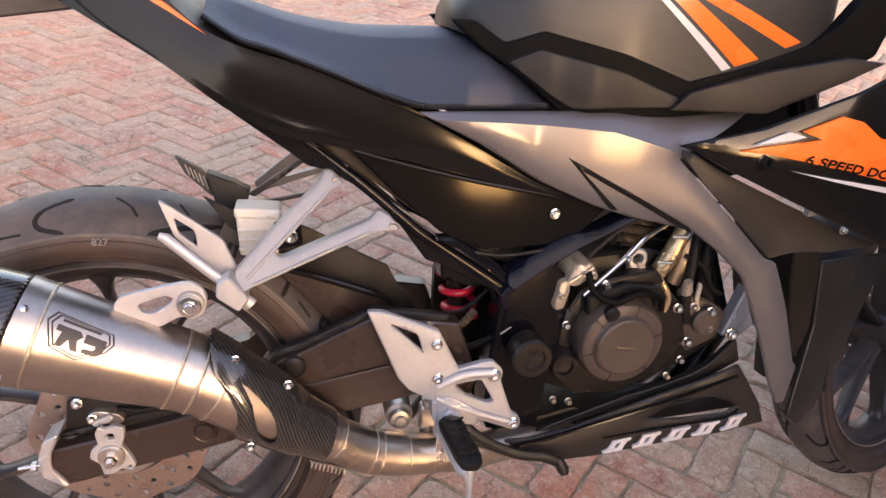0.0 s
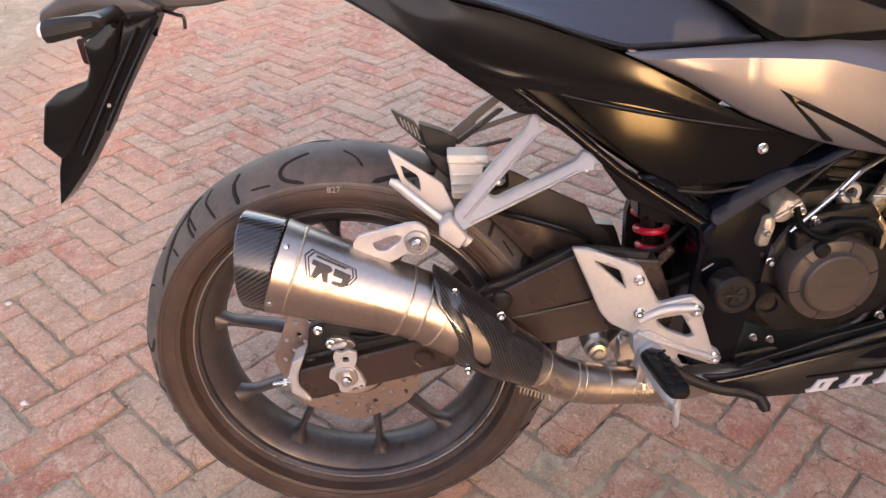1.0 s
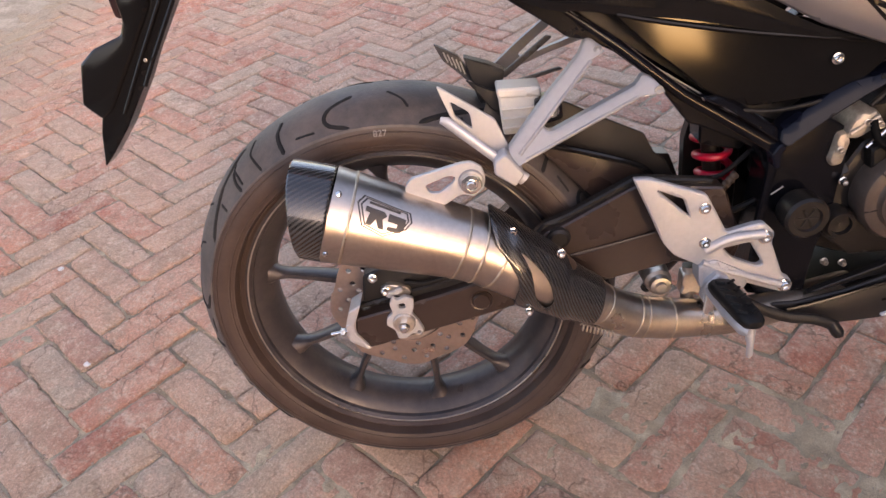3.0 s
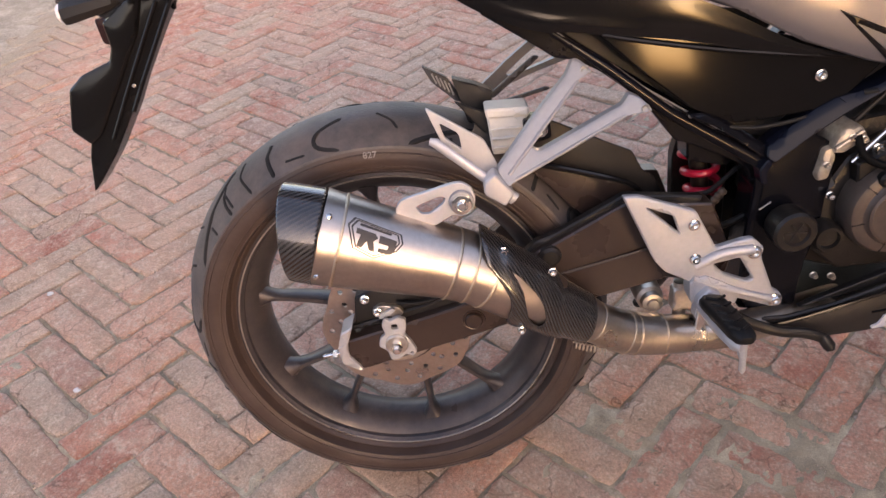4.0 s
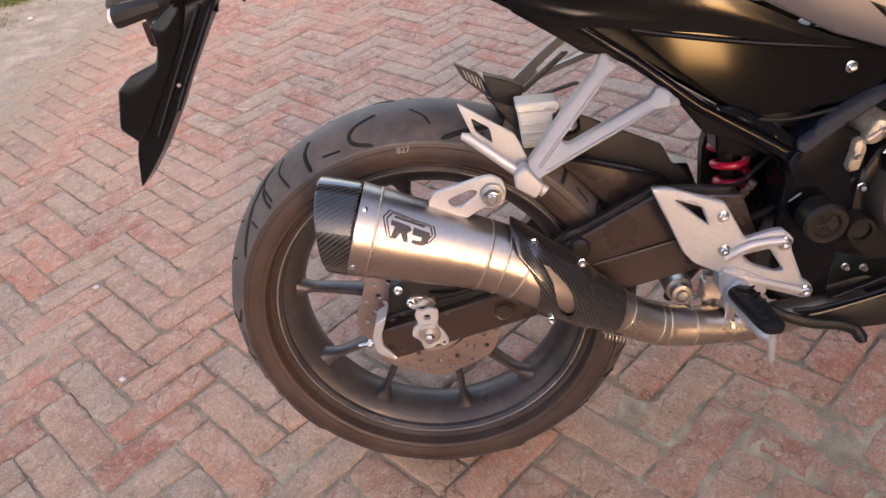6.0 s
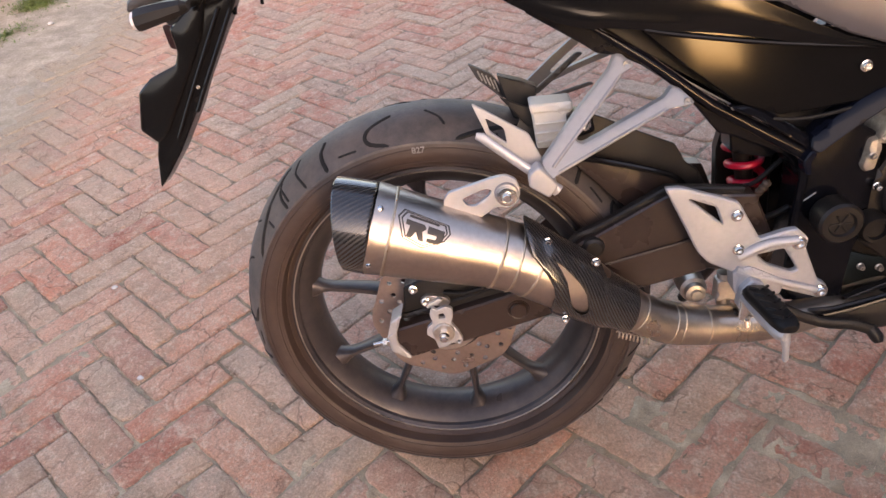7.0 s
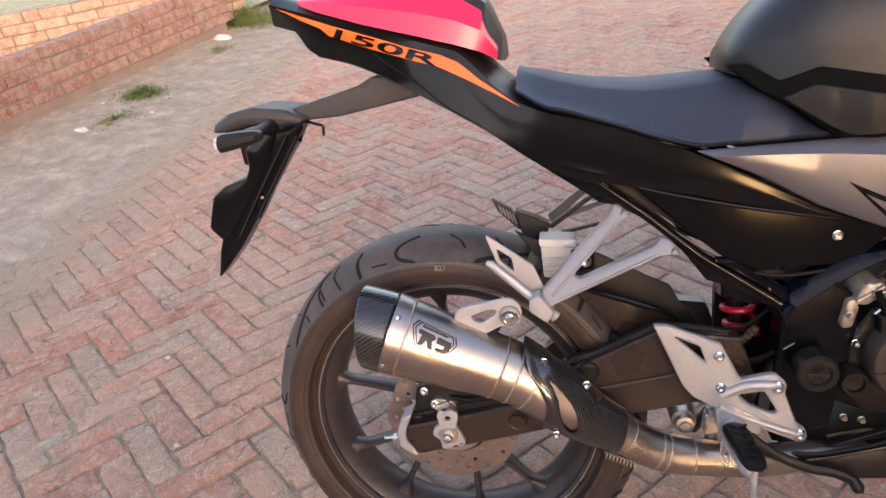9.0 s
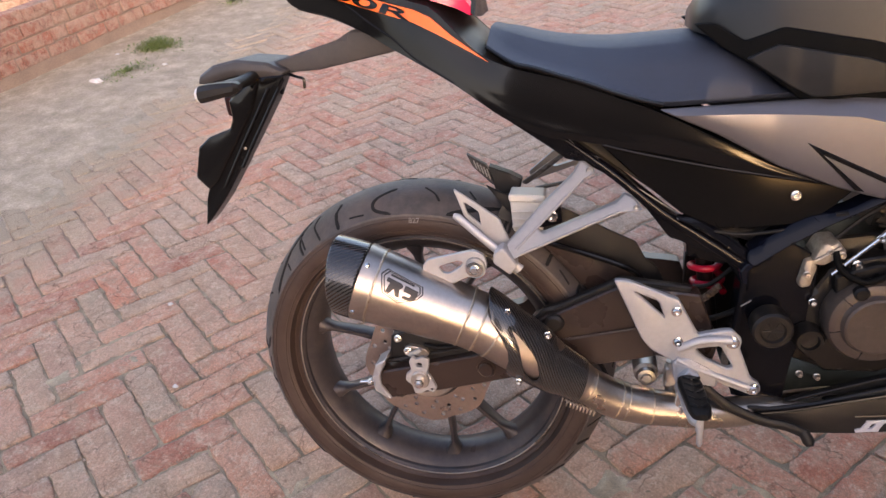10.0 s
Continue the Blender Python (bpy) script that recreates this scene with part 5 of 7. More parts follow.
# ---- engine ----
eng = part("engine", panel([(0.545, 0.46), (0.565, 0.52), (0.61, 0.55), (0.70, 0.56), (0.77, 0.545), (0.82, 0.49), (0.855, 0.45), (0.845, 0.41), (0.79, 0.372), (0.72, 0.348), (0.62, 0.335), (0.565, 0.355), (0.54, 0.41)], -0.085, far=0.09, bulge=0.006, lip=0.006), "engine", bike, "dull black single-cylinder engine")
part("crankcase_cover", panel([(0.572, 0.385), (0.575, 0.47), (0.60, 0.515), (0.66, 0.535), (0.715, 0.525), (0.752, 0.49), (0.768, 0.44), (0.745, 0.385), (0.68, 0.352), (0.61, 0.352)], -0.118, 0.04, bulge=0.006, lip=0.005), "engine", eng)
part("clutch_cover", lathe([(0.060, -0.118), (0.061, -0.146), (0.057, -0.154), (0.052, -0.1565), (0.0445, -0.157), (0.042, -0.160), (0.041, -0.164), (0.038, -0.166), (0.0, -0.1665)], (0.652, 0, 0.450), n=64), "cover", eng, "round graphite clutch cover with a raised middle")
for a in (15, 75, 140, 195, 255, 315):
    c, s_ = math.cos(radians(a)), math.sin(radians(a))
    part("cover_rib", tube([(0.652 + c * 0.0425, -0.1575, 0.450 + s_ * 0.0425), (0.652 + c * 0.057, -0.1545, 0.450 + s_ * 0.057)], 0.0011, 6), "groove", eng)
part("cover_bar", panel([(0.636, 0.453), (0.636, 0.448), (0.667, 0.445), (0.667, 0.450)], -0.1668, 0.003, lip=0.0005, step=0.01, rounding=0.001), "cover", eng)
part("clutch_shroud", panel([(0.600, 0.512), (0.604, 0.484), (0.618, 0.484), (0.636, 0.505), (0.660, 0.516), (0.690, 0.514), (0.708, 0.500), (0.716, 0.508), (0.698, 0.527), (0.650, 0.530)], -0.138, 0.02, bulge=0.004, lip=0.004), "hose", eng)
part("shroud_hose", tube(spline([(0.596, -0.134, 0.548), (0.604, -0.142, 0.524), (0.632, -0.150, 0.510), (0.664, -0.150, 0.522), (0.700, -0.142, 0.512), (0.712, -0.132, 0.490)], 22), 0.0045, 12), "groove_black", eng)
part("shroud_knob", lathe([(0.010, -0.150), (0.010, -0.158), (0.007, -0.161), (0.0, -0.161)], (0.628, 0, 0.496), n=20), "hose", eng)
part("oil_cap", lathe([(0.020, -0.12), (0.020, -0.140), (0.017, -0.146), (0.013, -0.146), (0.012, -0.140), (0.0, -0.139)], (0.578, 0, 0.414), n=30), "engine", eng)
part("cylinder", panel([(0.655, 0.525), (0.675, 0.61), (0.715, 0.645), (0.80, 0.625), (0.815, 0.56), (0.79, 0.515)], -0.060, far=0.075, bulge=0.004, lip=0.006), "engine", eng)
for k in range(5):
    z = 0.545 + 0.014 * k
    part("cooling_fin", panel([(0.665 + 0.003 * k, z + 0.004), (0.665 + 0.003 * k, z), (0.805, z - 0.018), (0.805, z - 0.014)], -0.072, 0.02, lip=0.001, step=0.02, rounding=0.001), "engine", eng)
part("coolant_pipe", tube(spline([(0.7120, -0.098, 0.5230), (0.7270, -0.102, 0.5540), (0.7440, -0.100, 0.5930)], 8), 0.0125, 16), "brass", eng, "stained golden alloy pipe")
part("coolant_pipe", tube(spline([(0.7440, -0.098, 0.5150), (0.7500, -0.102, 0.5480), (0.7550, -0.098, 0.5880)], 8), 0.0100, 16), "brass", eng)
part("lug", lathe([(0.008, -0.100), (0.013, -0.100), (0.015, -0.104), (0.013, -0.108), (0.008, -0.108)], (0.6784, 0, 0.5540), n=24, closed=True), "alloy", eng)
part("lug_foot", panel([(0.668, 0.545), (0.674, 0.526), (0.706, 0.524), (0.698, 0.540), (0.690, 0.549)], -0.103, 0.012, lip=0.002), "gold", eng)
starter = part("starter_housing", panel([(0.5680, 0.5250), (0.5770, 0.5469), (0.5833, 0.5571), (0.6024, 0.5585), (0.6140, 0.5431), (0.6011, 0.5320), (0.5881, 0.5230)], -0.126, 0.04, bulge=0.006, soft=0.006, lip=0.004, step=0.006), "gold", eng, "bare stained alloy starter housing")
part("housing_lobe", panel([(0.5585, 0.5080), (0.5625, 0.5310), (0.5730, 0.5340), (0.5800, 0.5194), (0.5740, 0.4900), (0.5620, 0.4880), (0.5560, 0.4970)], -0.125, 0.04, bulge=0.006, soft=0.006, lip=0.004, step=0.006), "gold", starter)
for x, z in ((0.566, 0.512), (0.592, 0.545), (0.606, 0.541)):
    part("housing_screw", bolt_bm(x, -0.131, z, 0.0045, 0.006), "zinc", starter)
part("housing_rib", tube([(0.574, -0.131, 0.532), (0.604, -0.131, 0.552)], 0.003, 8), "gold", starter)
part("clutch_rod", tube([(0.598, -0.128, 0.511), (0.650, -0.126, 0.563), (0.676, -0.122, 0.592), (0.722, -0.118, 0.618)], [0.003, 0.0035, 0.0045, 0.002], 10), "chrome", eng, "bright clutch cable end")
part("clutch_lever", panel([(0.61, 0.50), (0.625, 0.53), (0.70, 0.545), (0.715, 0.525), (0.66, 0.50)], -0.124, 0.02, bulge=0.004, lip=0.004), "engine", eng)
part("engine_hose", tube(spline([(0.760, -0.11, 0.60), (0.757, -0.115, 0.55), (0.755, -0.118, 0.50), (0.765, -0.115, 0.46)], 14), 0.0075, 12), "hose", eng)
part("engine_hose", tube(spline([(0.790, -0.10, 0.59), (0.782, -0.105, 0.54), (0.80, -0.10, 0.49)], 14), 0.011, 12), "hose", eng)
part("water_pump", panel([(0.752, 0.47), (0.765, 0.50), (0.80, 0.49), (0.83, 0.47), (0.82, 0.43), (0.78, 0.41), (0.755, 0.43)], -0.112, 0.03, bulge=0.008, lip=0.004), "cover", eng)
part("mount_arm", panel([(0.8300, 0.4320), (0.8377, 0.4558), (0.8541, 0.5105), (0.8621, 0.4880), (0.8690, 0.4620), (0.8520, 0.4360)], -0.112, 0.02, lip=0.004), "alloy", eng, "bare alloy engine mount arm")
for x, z, r, mat in ((0.629, 0.524, 0.0062, "chrome"), (0.700, 0.518, 0.0062, "chrome"), (0.580, 0.467, 0.005, "chrome"), (0.742, 0.487, 0.0065, "chrome"), (0.795, 0.480, 0.0065, "chrome"), (0.767, 0.434, 0.0065, "chrome"), (0.836, 0.443, 0.009, "chrome"), (0.652, 0.563, 0.005, "chrome"), (0.766, 0.489, 0.005, "zinc"), (0.796, 0.455, 0.0055, "zinc"), (0.600, 0.346, 0.0045, "zinc"), (0.576, 0.350, 0.0045, "zinc"), (0.762, 0.405, 0.0055, "chrome"), (0.745, 0.380, 0.005, "zinc")):
    part("engine_bolt", bolt_bm(x, -0.124, z, r, 0.008), mat, eng, "bright engine bolt")
# small fittings between the cylinder and the clutch cover
for z, x0, x1 in ((0.548, 0.711, 0.737), (0.585, 0.727, 0.753)):
    part("hose_clamp", tube([(x0, -0.104, z), ((x0 + x1) / 2, -0.117, z + 0.003), (x1, -0.106, z + 0.006)], 0.0028, 8), "zinc", eng)
part("mount_plate", panel([(0.846, 0.430), (0.840, 0.456), (0.868, 0.482), (0.886, 0.446), (0.868, 0.428)], -0.104, 0.008, lip=0.002, step=0.01), "alloy", eng)
part("sensor_plug", tube([(0.756, -0.105, 0.500), (0.752, -0.122, 0.512), (0.748, -0.128, 0.528)], [0.007, 0.0085, 0.006], 12), "gold", eng)
part("bracket_strip", panel([(0.676, 0.552), (0.690, 0.545), (0.716, 0.510), (0.724, 0.492), (0.716, 0.490), (0.704, 0.508), (0.684, 0.532)], -0.112, 0.004, lip=0.001, step=0.01), "gold", eng)
part("breather_pipe", tube(spline([(0.702, -0.110, 0.540), (0.716, -0.116, 0.522), (0.728, -0.118, 0.500), (0.726, -0.116, 0.470), (0.736, -0.112, 0.440)], 14), 0.0048, 10), "brass", eng)
part("breather_pipe", tube(spline([(0.782, -0.106, 0.520), (0.776, -0.114, 0.490), (0.788, -0.114, 0.462), (0.780, -0.110, 0.430)], 14), 0.0042, 10), "gold", eng)
part("cable", tube(spline([(0.722, -0.118, 0.618), (0.760, -0.130, 0.640), (0.80, -0.13, 0.645)], 12), 0.0022, 8), "hose", eng)
part("cable", tube(spline([(0.600, -0.116, 0.560), (0.640, -0.112, 0.595), (0.690, -0.108, 0.625)], 12), 0.0032, 8), "hose", eng)
part("wire_bundle", tube(spline([(0.745, -0.11, 0.56), (0.768, -0.122, 0.548), (0.792, -0.12, 0.515), (0.815, -0.11, 0.50)], 14), 0.0035, 8), "hose", eng)
part("pump_cover", lathe([(0.020, -0.112), (0.020, -0.124), (0.016, -0.128), (0.0, -0.129)], (0.792, 0, 0.463), n=28), "cover", eng)

# ---- belly pan ----
BELLY = [(0.470, 0.300), (0.487, 0.288), (0.520, 0.276), (0.554, 0.267), (0.600, 0.258), (0.649, 0.261), (0.772, 0.278), (0.922, 0.293), (0.905, 0.329), (0.870, 0.374), (0.848, 0.402), (0.79, 0.378), (0.739, 0.362), (0.678, 0.340), (0.60, 0.312), (0.54, 0.299)]


def belly_y(x, z):
    return -0.143 + 0.12 * max(0, x - 0.84)


belly = part("belly_pan", panel(BELLY, belly_y, 0.004, [[(0.715, 0.318), (0.742, 0.336), (0.765, 0.348), (0.819, 0.351), (0.864, 0.331), (0.845, 0.320), (0.765, 0.316)]], bulge=0.006, soft=0.015, lip=0.003), "belly", bike, "satin black belly pan")
part("belly_edge", tube(spline([(0.50, -0.1495, 0.290), (0.551, -0.1495, 0.298), (0.632, -0.1495, 0.320), (0.739, -0.1495, 0.351), (0.846, -0.146, 0.386)], 20), 0.0028, 8), "satin", belly)
part("belly_line", tube(spline([(0.650, -0.1485, 0.296), (0.76, -0.1488, 0.309), (0.842, -0.1485, 0.317), (0.862, -0.146, 0.329)], 20), 0.0018, 8), "satin", belly)
part("belly_blade", panel([(0.560, 0.300), (0.584, 0.311), (0.637, 0.331), (0.678, 0.347), (0.745, 0.366), (0.786, 0.381), (0.810, 0.396), (0.845, 0.436), (0.858, 0.40), (0.80, 0.368), (0.70, 0.336)], -0.128, 0.010, lip=0.002), "matte", belly)
part("belly_floor", panel([(0.49, 0.290), (0.60, 0.268), (0.78, 0.287), (0.91, 0.300), (0.885, 0.335), (0.78, 0.310), (0.60, 0.290)], -0.10, far=0.10, lip=0.003), "matte", belly)
mirrored(belly, "belly_pan")
# maker's mark as five slanted pale blocks
for k in range(5):
    x0, z0 = 0.654 + 0.0462 * k, 0.2690 + 0.0062 * k
    poly = [(x0, z0), (x0 + 0.030, z0 + 0.0040), (x0 + 0.030, z0 + 0.0075), (x0 + 0.035, z0 + 0.0185), (x0 + 0.041, z0 + 0.0215), (x0 + 0.041, z0 + 0.025), (x0 + 0.012, z0 + 0.021), (x0 + 0.012, z0 + 0.0175), (x0 + 0.007, z0 + 0.0065), (x0, z0 + 0.0035)]
    hole = [[(x0 + 0.015, z0 + 0.0075), (x0 + 0.021, z0 + 0.0083), (x0 + 0.026, z0 + 0.0180), (x0 + 0.020, z0 + 0.0170)]]
    part("maker_mark", panel(poly, lambda x, z: belly_y(x, z) - 0.0068, 0.008, hole, lip=0.0002, step=0.008, rounding=0.001), "white", belly, "pale slanted maker's mark")

# ---- tail, seat, tank ----
TT = [(-0.226, -0.040, 0.975), (-0.165, -0.062, 0.957), (-0.061, -0.088, 0.926), (0.032, -0.102, 0.898), (0.062, -0.108, 0.886), (0.107, -0.116, 0.842), (0.134, -0.122, 0.821), (0.172, -0.130, 0.806), (0.235, -0.136, 0.790), (0.304, -0.142, 0.766), (0.365, -0.146, 0.742), (0.434, -0.147, 0.708), (0.510, -0.147, 0.668), (0.580, -0.147, 0.645)]
TB = [(-0.224, -0.036, 0.969), (-0.188, -0.045, 0.933), (-0.161, -0.055, 0.902), (-0.104, -0.070, 0.886), (-0.045, -0.085, 0.860), (0.0, -0.10, 0.836), (0.085, -0.120, 0.789), (0.158, -0.132, 0.740), (0.217, -0.138, 0.714), (0.254, -0.140, 0.709), (0.300, -0.142, 0.7005), (0.375, -0.144, 0.6875), (0.466, -0.145, 0.6650), (0.580, -0.146, 0.6435)]
def tail_bulge(x, t):
    """How far the tail fairing stands out between its edges."""
    return 0.0014 * math.sin(math.pi * min(max(t, 0), 1)) ** 1.4 + 0.002 * max(0.0, 1 - abs(t - 0.86) / 0.14) * max(0.0, 1 - abs(x - 0.23) / 0.12)


def tail_y(x, z):
    """The tail fairing's right face at (x, z)."""
    zt, yt = (float(np.interp(x, [p[0] for p in TT], [p[i] for p in TT])) for i in (2, 1))
    zb, yb = (float(np.interp(x, [p[0] for p in TB], [p[i] for p in TB])) for i in (2, 1))
    t = min(1.0, max(0.0, (zt - z) / max(zt - zb, 1e-3)))
    return yt + (yb - yt) * t - tail_bulge(x, t)


tail = part("tail_fairing", strip(TT, TB, 110, 24, tail_bulge, 0.004), "gloss", bike, "gloss black tail fairing", angle=60)
mirrored(tail, "tail_fairing")
bm = bmesh.new()
T = spline(TT[:10], 40)
rings_to_bm([[(x, y + 0.002, z - 0.002), (x, y * 0.5, z + 0.010), (x, 0, z + 0.013), (x, -y * 0.5, z + 0.010), (x, -y - 0.002, z - 0.002), (x, -y * 0.8, z - 0.03), (x, y * 0.8, z - 0.03)] for x, y, z in T], True, True, bm)
part("tail_deck", bm, "matte", bike)
bm = bmesh.new()
B = spline(TB[2:10], 30)
rings_to_bm([[(x, y + 0.004, z + 0.004), (x, -y - 0.004, z + 0.004), (x, -y * 0.7, z - 0.006), (x, y * 0.7, z - 0.006)] for x, y, z in B], True, True, bm)
part("undertail", bm, "matte", bike)
STRIPE = [(-0.212, 0.968), (-0.165, 0.952), (-0.121, 0.937), (-0.058, 0.917), (-0.011, 0.901), (0.035, 0.888), (0.059, 0.877), (0.088, 0.852), (0.138, 0.816), (0.108, 0.833), (0.070, 0.854), (0.033, 0.872), (-0.013, 0.886), (-0.075, 0.9055), (-0.128, 0.9245), (-0.140, 0.935), (-0.172, 0.949)]
part("orange_stripe", panel(STRIPE, lambda x, z: tail_y(x, z) - 0.0055, 0.004, lip=0.0002, step=0.006, rounding=0), "orange", tail, "orange decal stripe")
decal_text("150R", (-0.121, 0.9215), (0.150, -0.0478), (0.008, 0.0115), lambda x, z: tail_y(x, z) - 0.0080, "model_mark", "gloss", tail, "black model lettering")
part("tail_seam", tube([(p[0], tail_y(p[0], p[1]) + 0.0004, p[1]) for p in spline([(-0.071, 0.902, 0), (-0.038, 0.876, 0), (-0.001, 0.852, 0), (0.036, 0.821, 0), (0.088, 0.789, 0)], 30)], 0.0016, 8), "gloss", tail)

# red cowl behind the rider's seat
bm = bmesh.new()
CW = [(-0.185, 0.970, 0.984, 0.030, 0.012), (-0.150, 0.958, 0.989, 0.055, 0.030), (-0.08, 0.936, 0.988, 0.076, 0.048), (0.0, 0.914, 0.981, 0.086, 0.056), (0.055, 0.898, 0.968, 0.088, 0.052), (0.088, 0.886, 0.948, 0.083, 0.046), (0.108, 0.874, 0.900, 0.074, 0.042)]
rings = []
for x, zb, zt, wb, wt_ in CW:
    zm = zb + (zt - zb) * 0.45
    rings.append([(x, -wb, zb), (x, -wb * 0.96, zm), (x, -wt_, zt - 0.003), (x, 0, zt), (x, wt_, zt - 0.003), (x, wb * 0.96, zm), (x, wb, zb), (x, 0, zb - 0.004)])
cowl = part("seat_cowl", rings_to_bm(rings), "red", bike, "glossy red plastic seat cowl with a black pad", angle=22)
bm = bmesh.new()
rings = []
for x, zb, zt, wb, wt_ in ((0.028, 0.950, 0.980, 0.052, 0.046), (0.062, 0.924, 0.970, 0.066, 0.050), (0.092, 0.896, 0.950, 0.076, 0.046), (0.113, 0.872, 0.902, 0.070, 0.040)):
    rings.append([(x, -wb, zb), (x, -wt_, zt), (x, 0, zt + 0.004), (x, wt_, zt), (x, wb, zb), (x, 0, zb - 0.004)])
part("cowl_pad", rings_to_bm(rings), "matte", cowl, "black backrest pad")

SEAT = [(0.132, 0.858, -0.060, 0.850, -0.098, 0.830), (0.17, 0.850, -0.082, 0.827, -0.122, 0.810), (0.20, 0.842, -0.092, 0.815, -0.130, 0.803), (0.235, 0.835, -0.102, 0.806, -0.136, 0.792), (0.27, 0.831, -0.108, 0.798, -0.139, 0.781), (0.305, 0.829, -0.108, 0.792, -0.140, 0.768), (0.34, 0.830, -0.102, 0.790, -0.140, 0.757), (0.365, 0.831, -0.098, 0.790, -0.139, 0.751), (0.41, 0.832, -0.092, 0.796, -0.134, 0.751), (0.444, 0.824, -0.088, 0.806, -0.130, 0.752), (0.479, 0.802, -0.086, 0.795, -0.127, 0.753), (0.505, 0.780, -0.084, 0.776, -0.122, 0.753), (0.532, 0.758, -0.084, 0.756, -0.116, 0.753)]
rings = []
for x, zt, yc, zc, yb, zb in (tuple(s) for s in spline(SEAT, 44)):
    half = [(0, zt), (yc * 0.35, zt - 0.001), (yc * 0.7, zt - 0.25 * (zt - zc)), (yc, zc), (yc + (yb - yc) * 0.5, zc - (zc - zb) * 0.42), (yb, zb + 0.006), (yb + 0.003, zb), (yb + 0.02, zb - 0.004)]
    rings.append([(x, y, z) for y, z in half[::-1]] + [(x, -y, z) for y, z in half[1:]])
seat = part("rider_seat", rings_to_bm(rings), "seat", bike, "black vinyl rider seat with a dished top", angle=70)
part("seat_piping", tube(spline([(s[0], s[4] - 0.001, s[5] + 0.002) for s in SEAT[:8]], 40), 0.003, 8), "gloss", seat)

TANK = [(0.408, 0.834, 0.862, 0.045), (0.432, 0.826, 0.898, 0.080), (0.470, 0.812, 0.936, 0.106), (0.512, 0.822, 0.966, 0.121), (0.603, 0.806, 0.992, 0.136), (0.682, 0.782, 0.998, 0.142), (0.754, 0.800, 0.996, 0.142), (0.834, 0.828, 0.984, 0.136), (0.872, 0.865, 0.970, 0.122), (0.900, 0.905, 0.950, 0.090)]
rings = []
for x, zb, zt, w in (tuple(s) for s in spline(TANK, 48)):
    half = []
    for k in range(11):
        a = math.pi / 2 * k / 10
        half.append((-w * math.sin(a) ** 0.75, zb + (zt - zb) * math.cos(a) ** 0.62 if k < 10 else zb))
    rings.append([(x, y, z) for y, z in half[::-1]] + [(x, -y, z) for y, z in half[1:]])
tank = part("fuel_tank", rings_to_bm(rings), "tank", bike, "gloss black fuel tank with orange and white decals", angle=60)


def tank_y(x, z):
    """The tank's right flank at (x, z)."""
    zb, zt, w = (float(np.interp(x, [s[0] for s in TANK], [s[i] for s in TANK])) for i in (1, 2, 3))
    c = max(0.0, min(1.0, (z - zb) / max(zt - zb, 1e-4)))
    a = math.acos(min(1.0, c ** (1 / 0.62)))
    return -w * math.sin(a) ** 0.75


for name, mat, poly in (("white_line", "white", [(0.621, 0.892), (0.630, 0.892), (0.733, 0.812), (0.722, 0.808)]), ("orange_flash", "orange", [(0.634, 0.895), (0.660, 0.895), (0.768, 0.824), (0.738, 0.814)]), ("orange_flash", "orange", [(0.680, 0.888), (0.710, 0.892), (0.824, 0.846), (0.803, 0.838)])):
    part(name, panel(poly, lambda x, z: tank_y(x, z) - 0.0012, 0.003, lip=0.0002, step=0.008, rounding=0.0), mat, tank)


# dark trim and covers under the tank
def trim_y(x, z):
    w = float(np.interp(x, [q[0] for q in TANK], [q[3] for q in TANK]))
    return min(-0.080 - 0.062 * max(0, min(1, (x - 0.40) / 0.16)), -w - 0.005)


trim = part("tank_trim", panel([(0.405, 0.845), (0.428, 0.846), (0.464, 0.824), (0.505, 0.840), (0.603, 0.820), (0.682, 0.794), (0.754, 0.814), (0.834, 0.842), (0.872, 0.870), (0.905, 0.915), (0.95, 0.90), (0.93, 0.835), (0.80, 0.765), (0.66, 0.752), (0.535, 0.748), (0.49, 0.785), (0.44, 0.815)], trim_y, 0.02, bulge=0.001, lip=0.003, step=0.008), "groove_black", bike, "black plastic tank trim")
mirrored(trim, "tank_trim")
cover = part("tank_cover", panel([(0.466, 0.803), (0.500, 0.820), (0.597, 0.801), (0.667, 0.776), (0.660, 0.764), (0.540, 0.757), (0.515, 0.770)], lambda x, z: trim_y(x, z) - 0.008, 0.012, bulge=0.002, lip=0.002, step=0.007), "matte", bike, "satin black cover below the tank")
mirrored(cover, "tank_cover")
upper = part("side_cover", panel([(0.656, 0.762), (0.677, 0.783), (0.770, 0.812), (0.866, 0.833), (0.912, 0.830), (0.868, 0.806), (0.790, 0.770), (0.776, 0.763)], lambda x, z: min(-0.160, trim_y(x, z) - 0.008) - 0.02 * max(0, (x - 0.7) / 0.2), 0.010, bulge=0.002, lip=0.002, step=0.007), "matte", bike, "satin black side cover")
mirrored(upper, "side_cover")

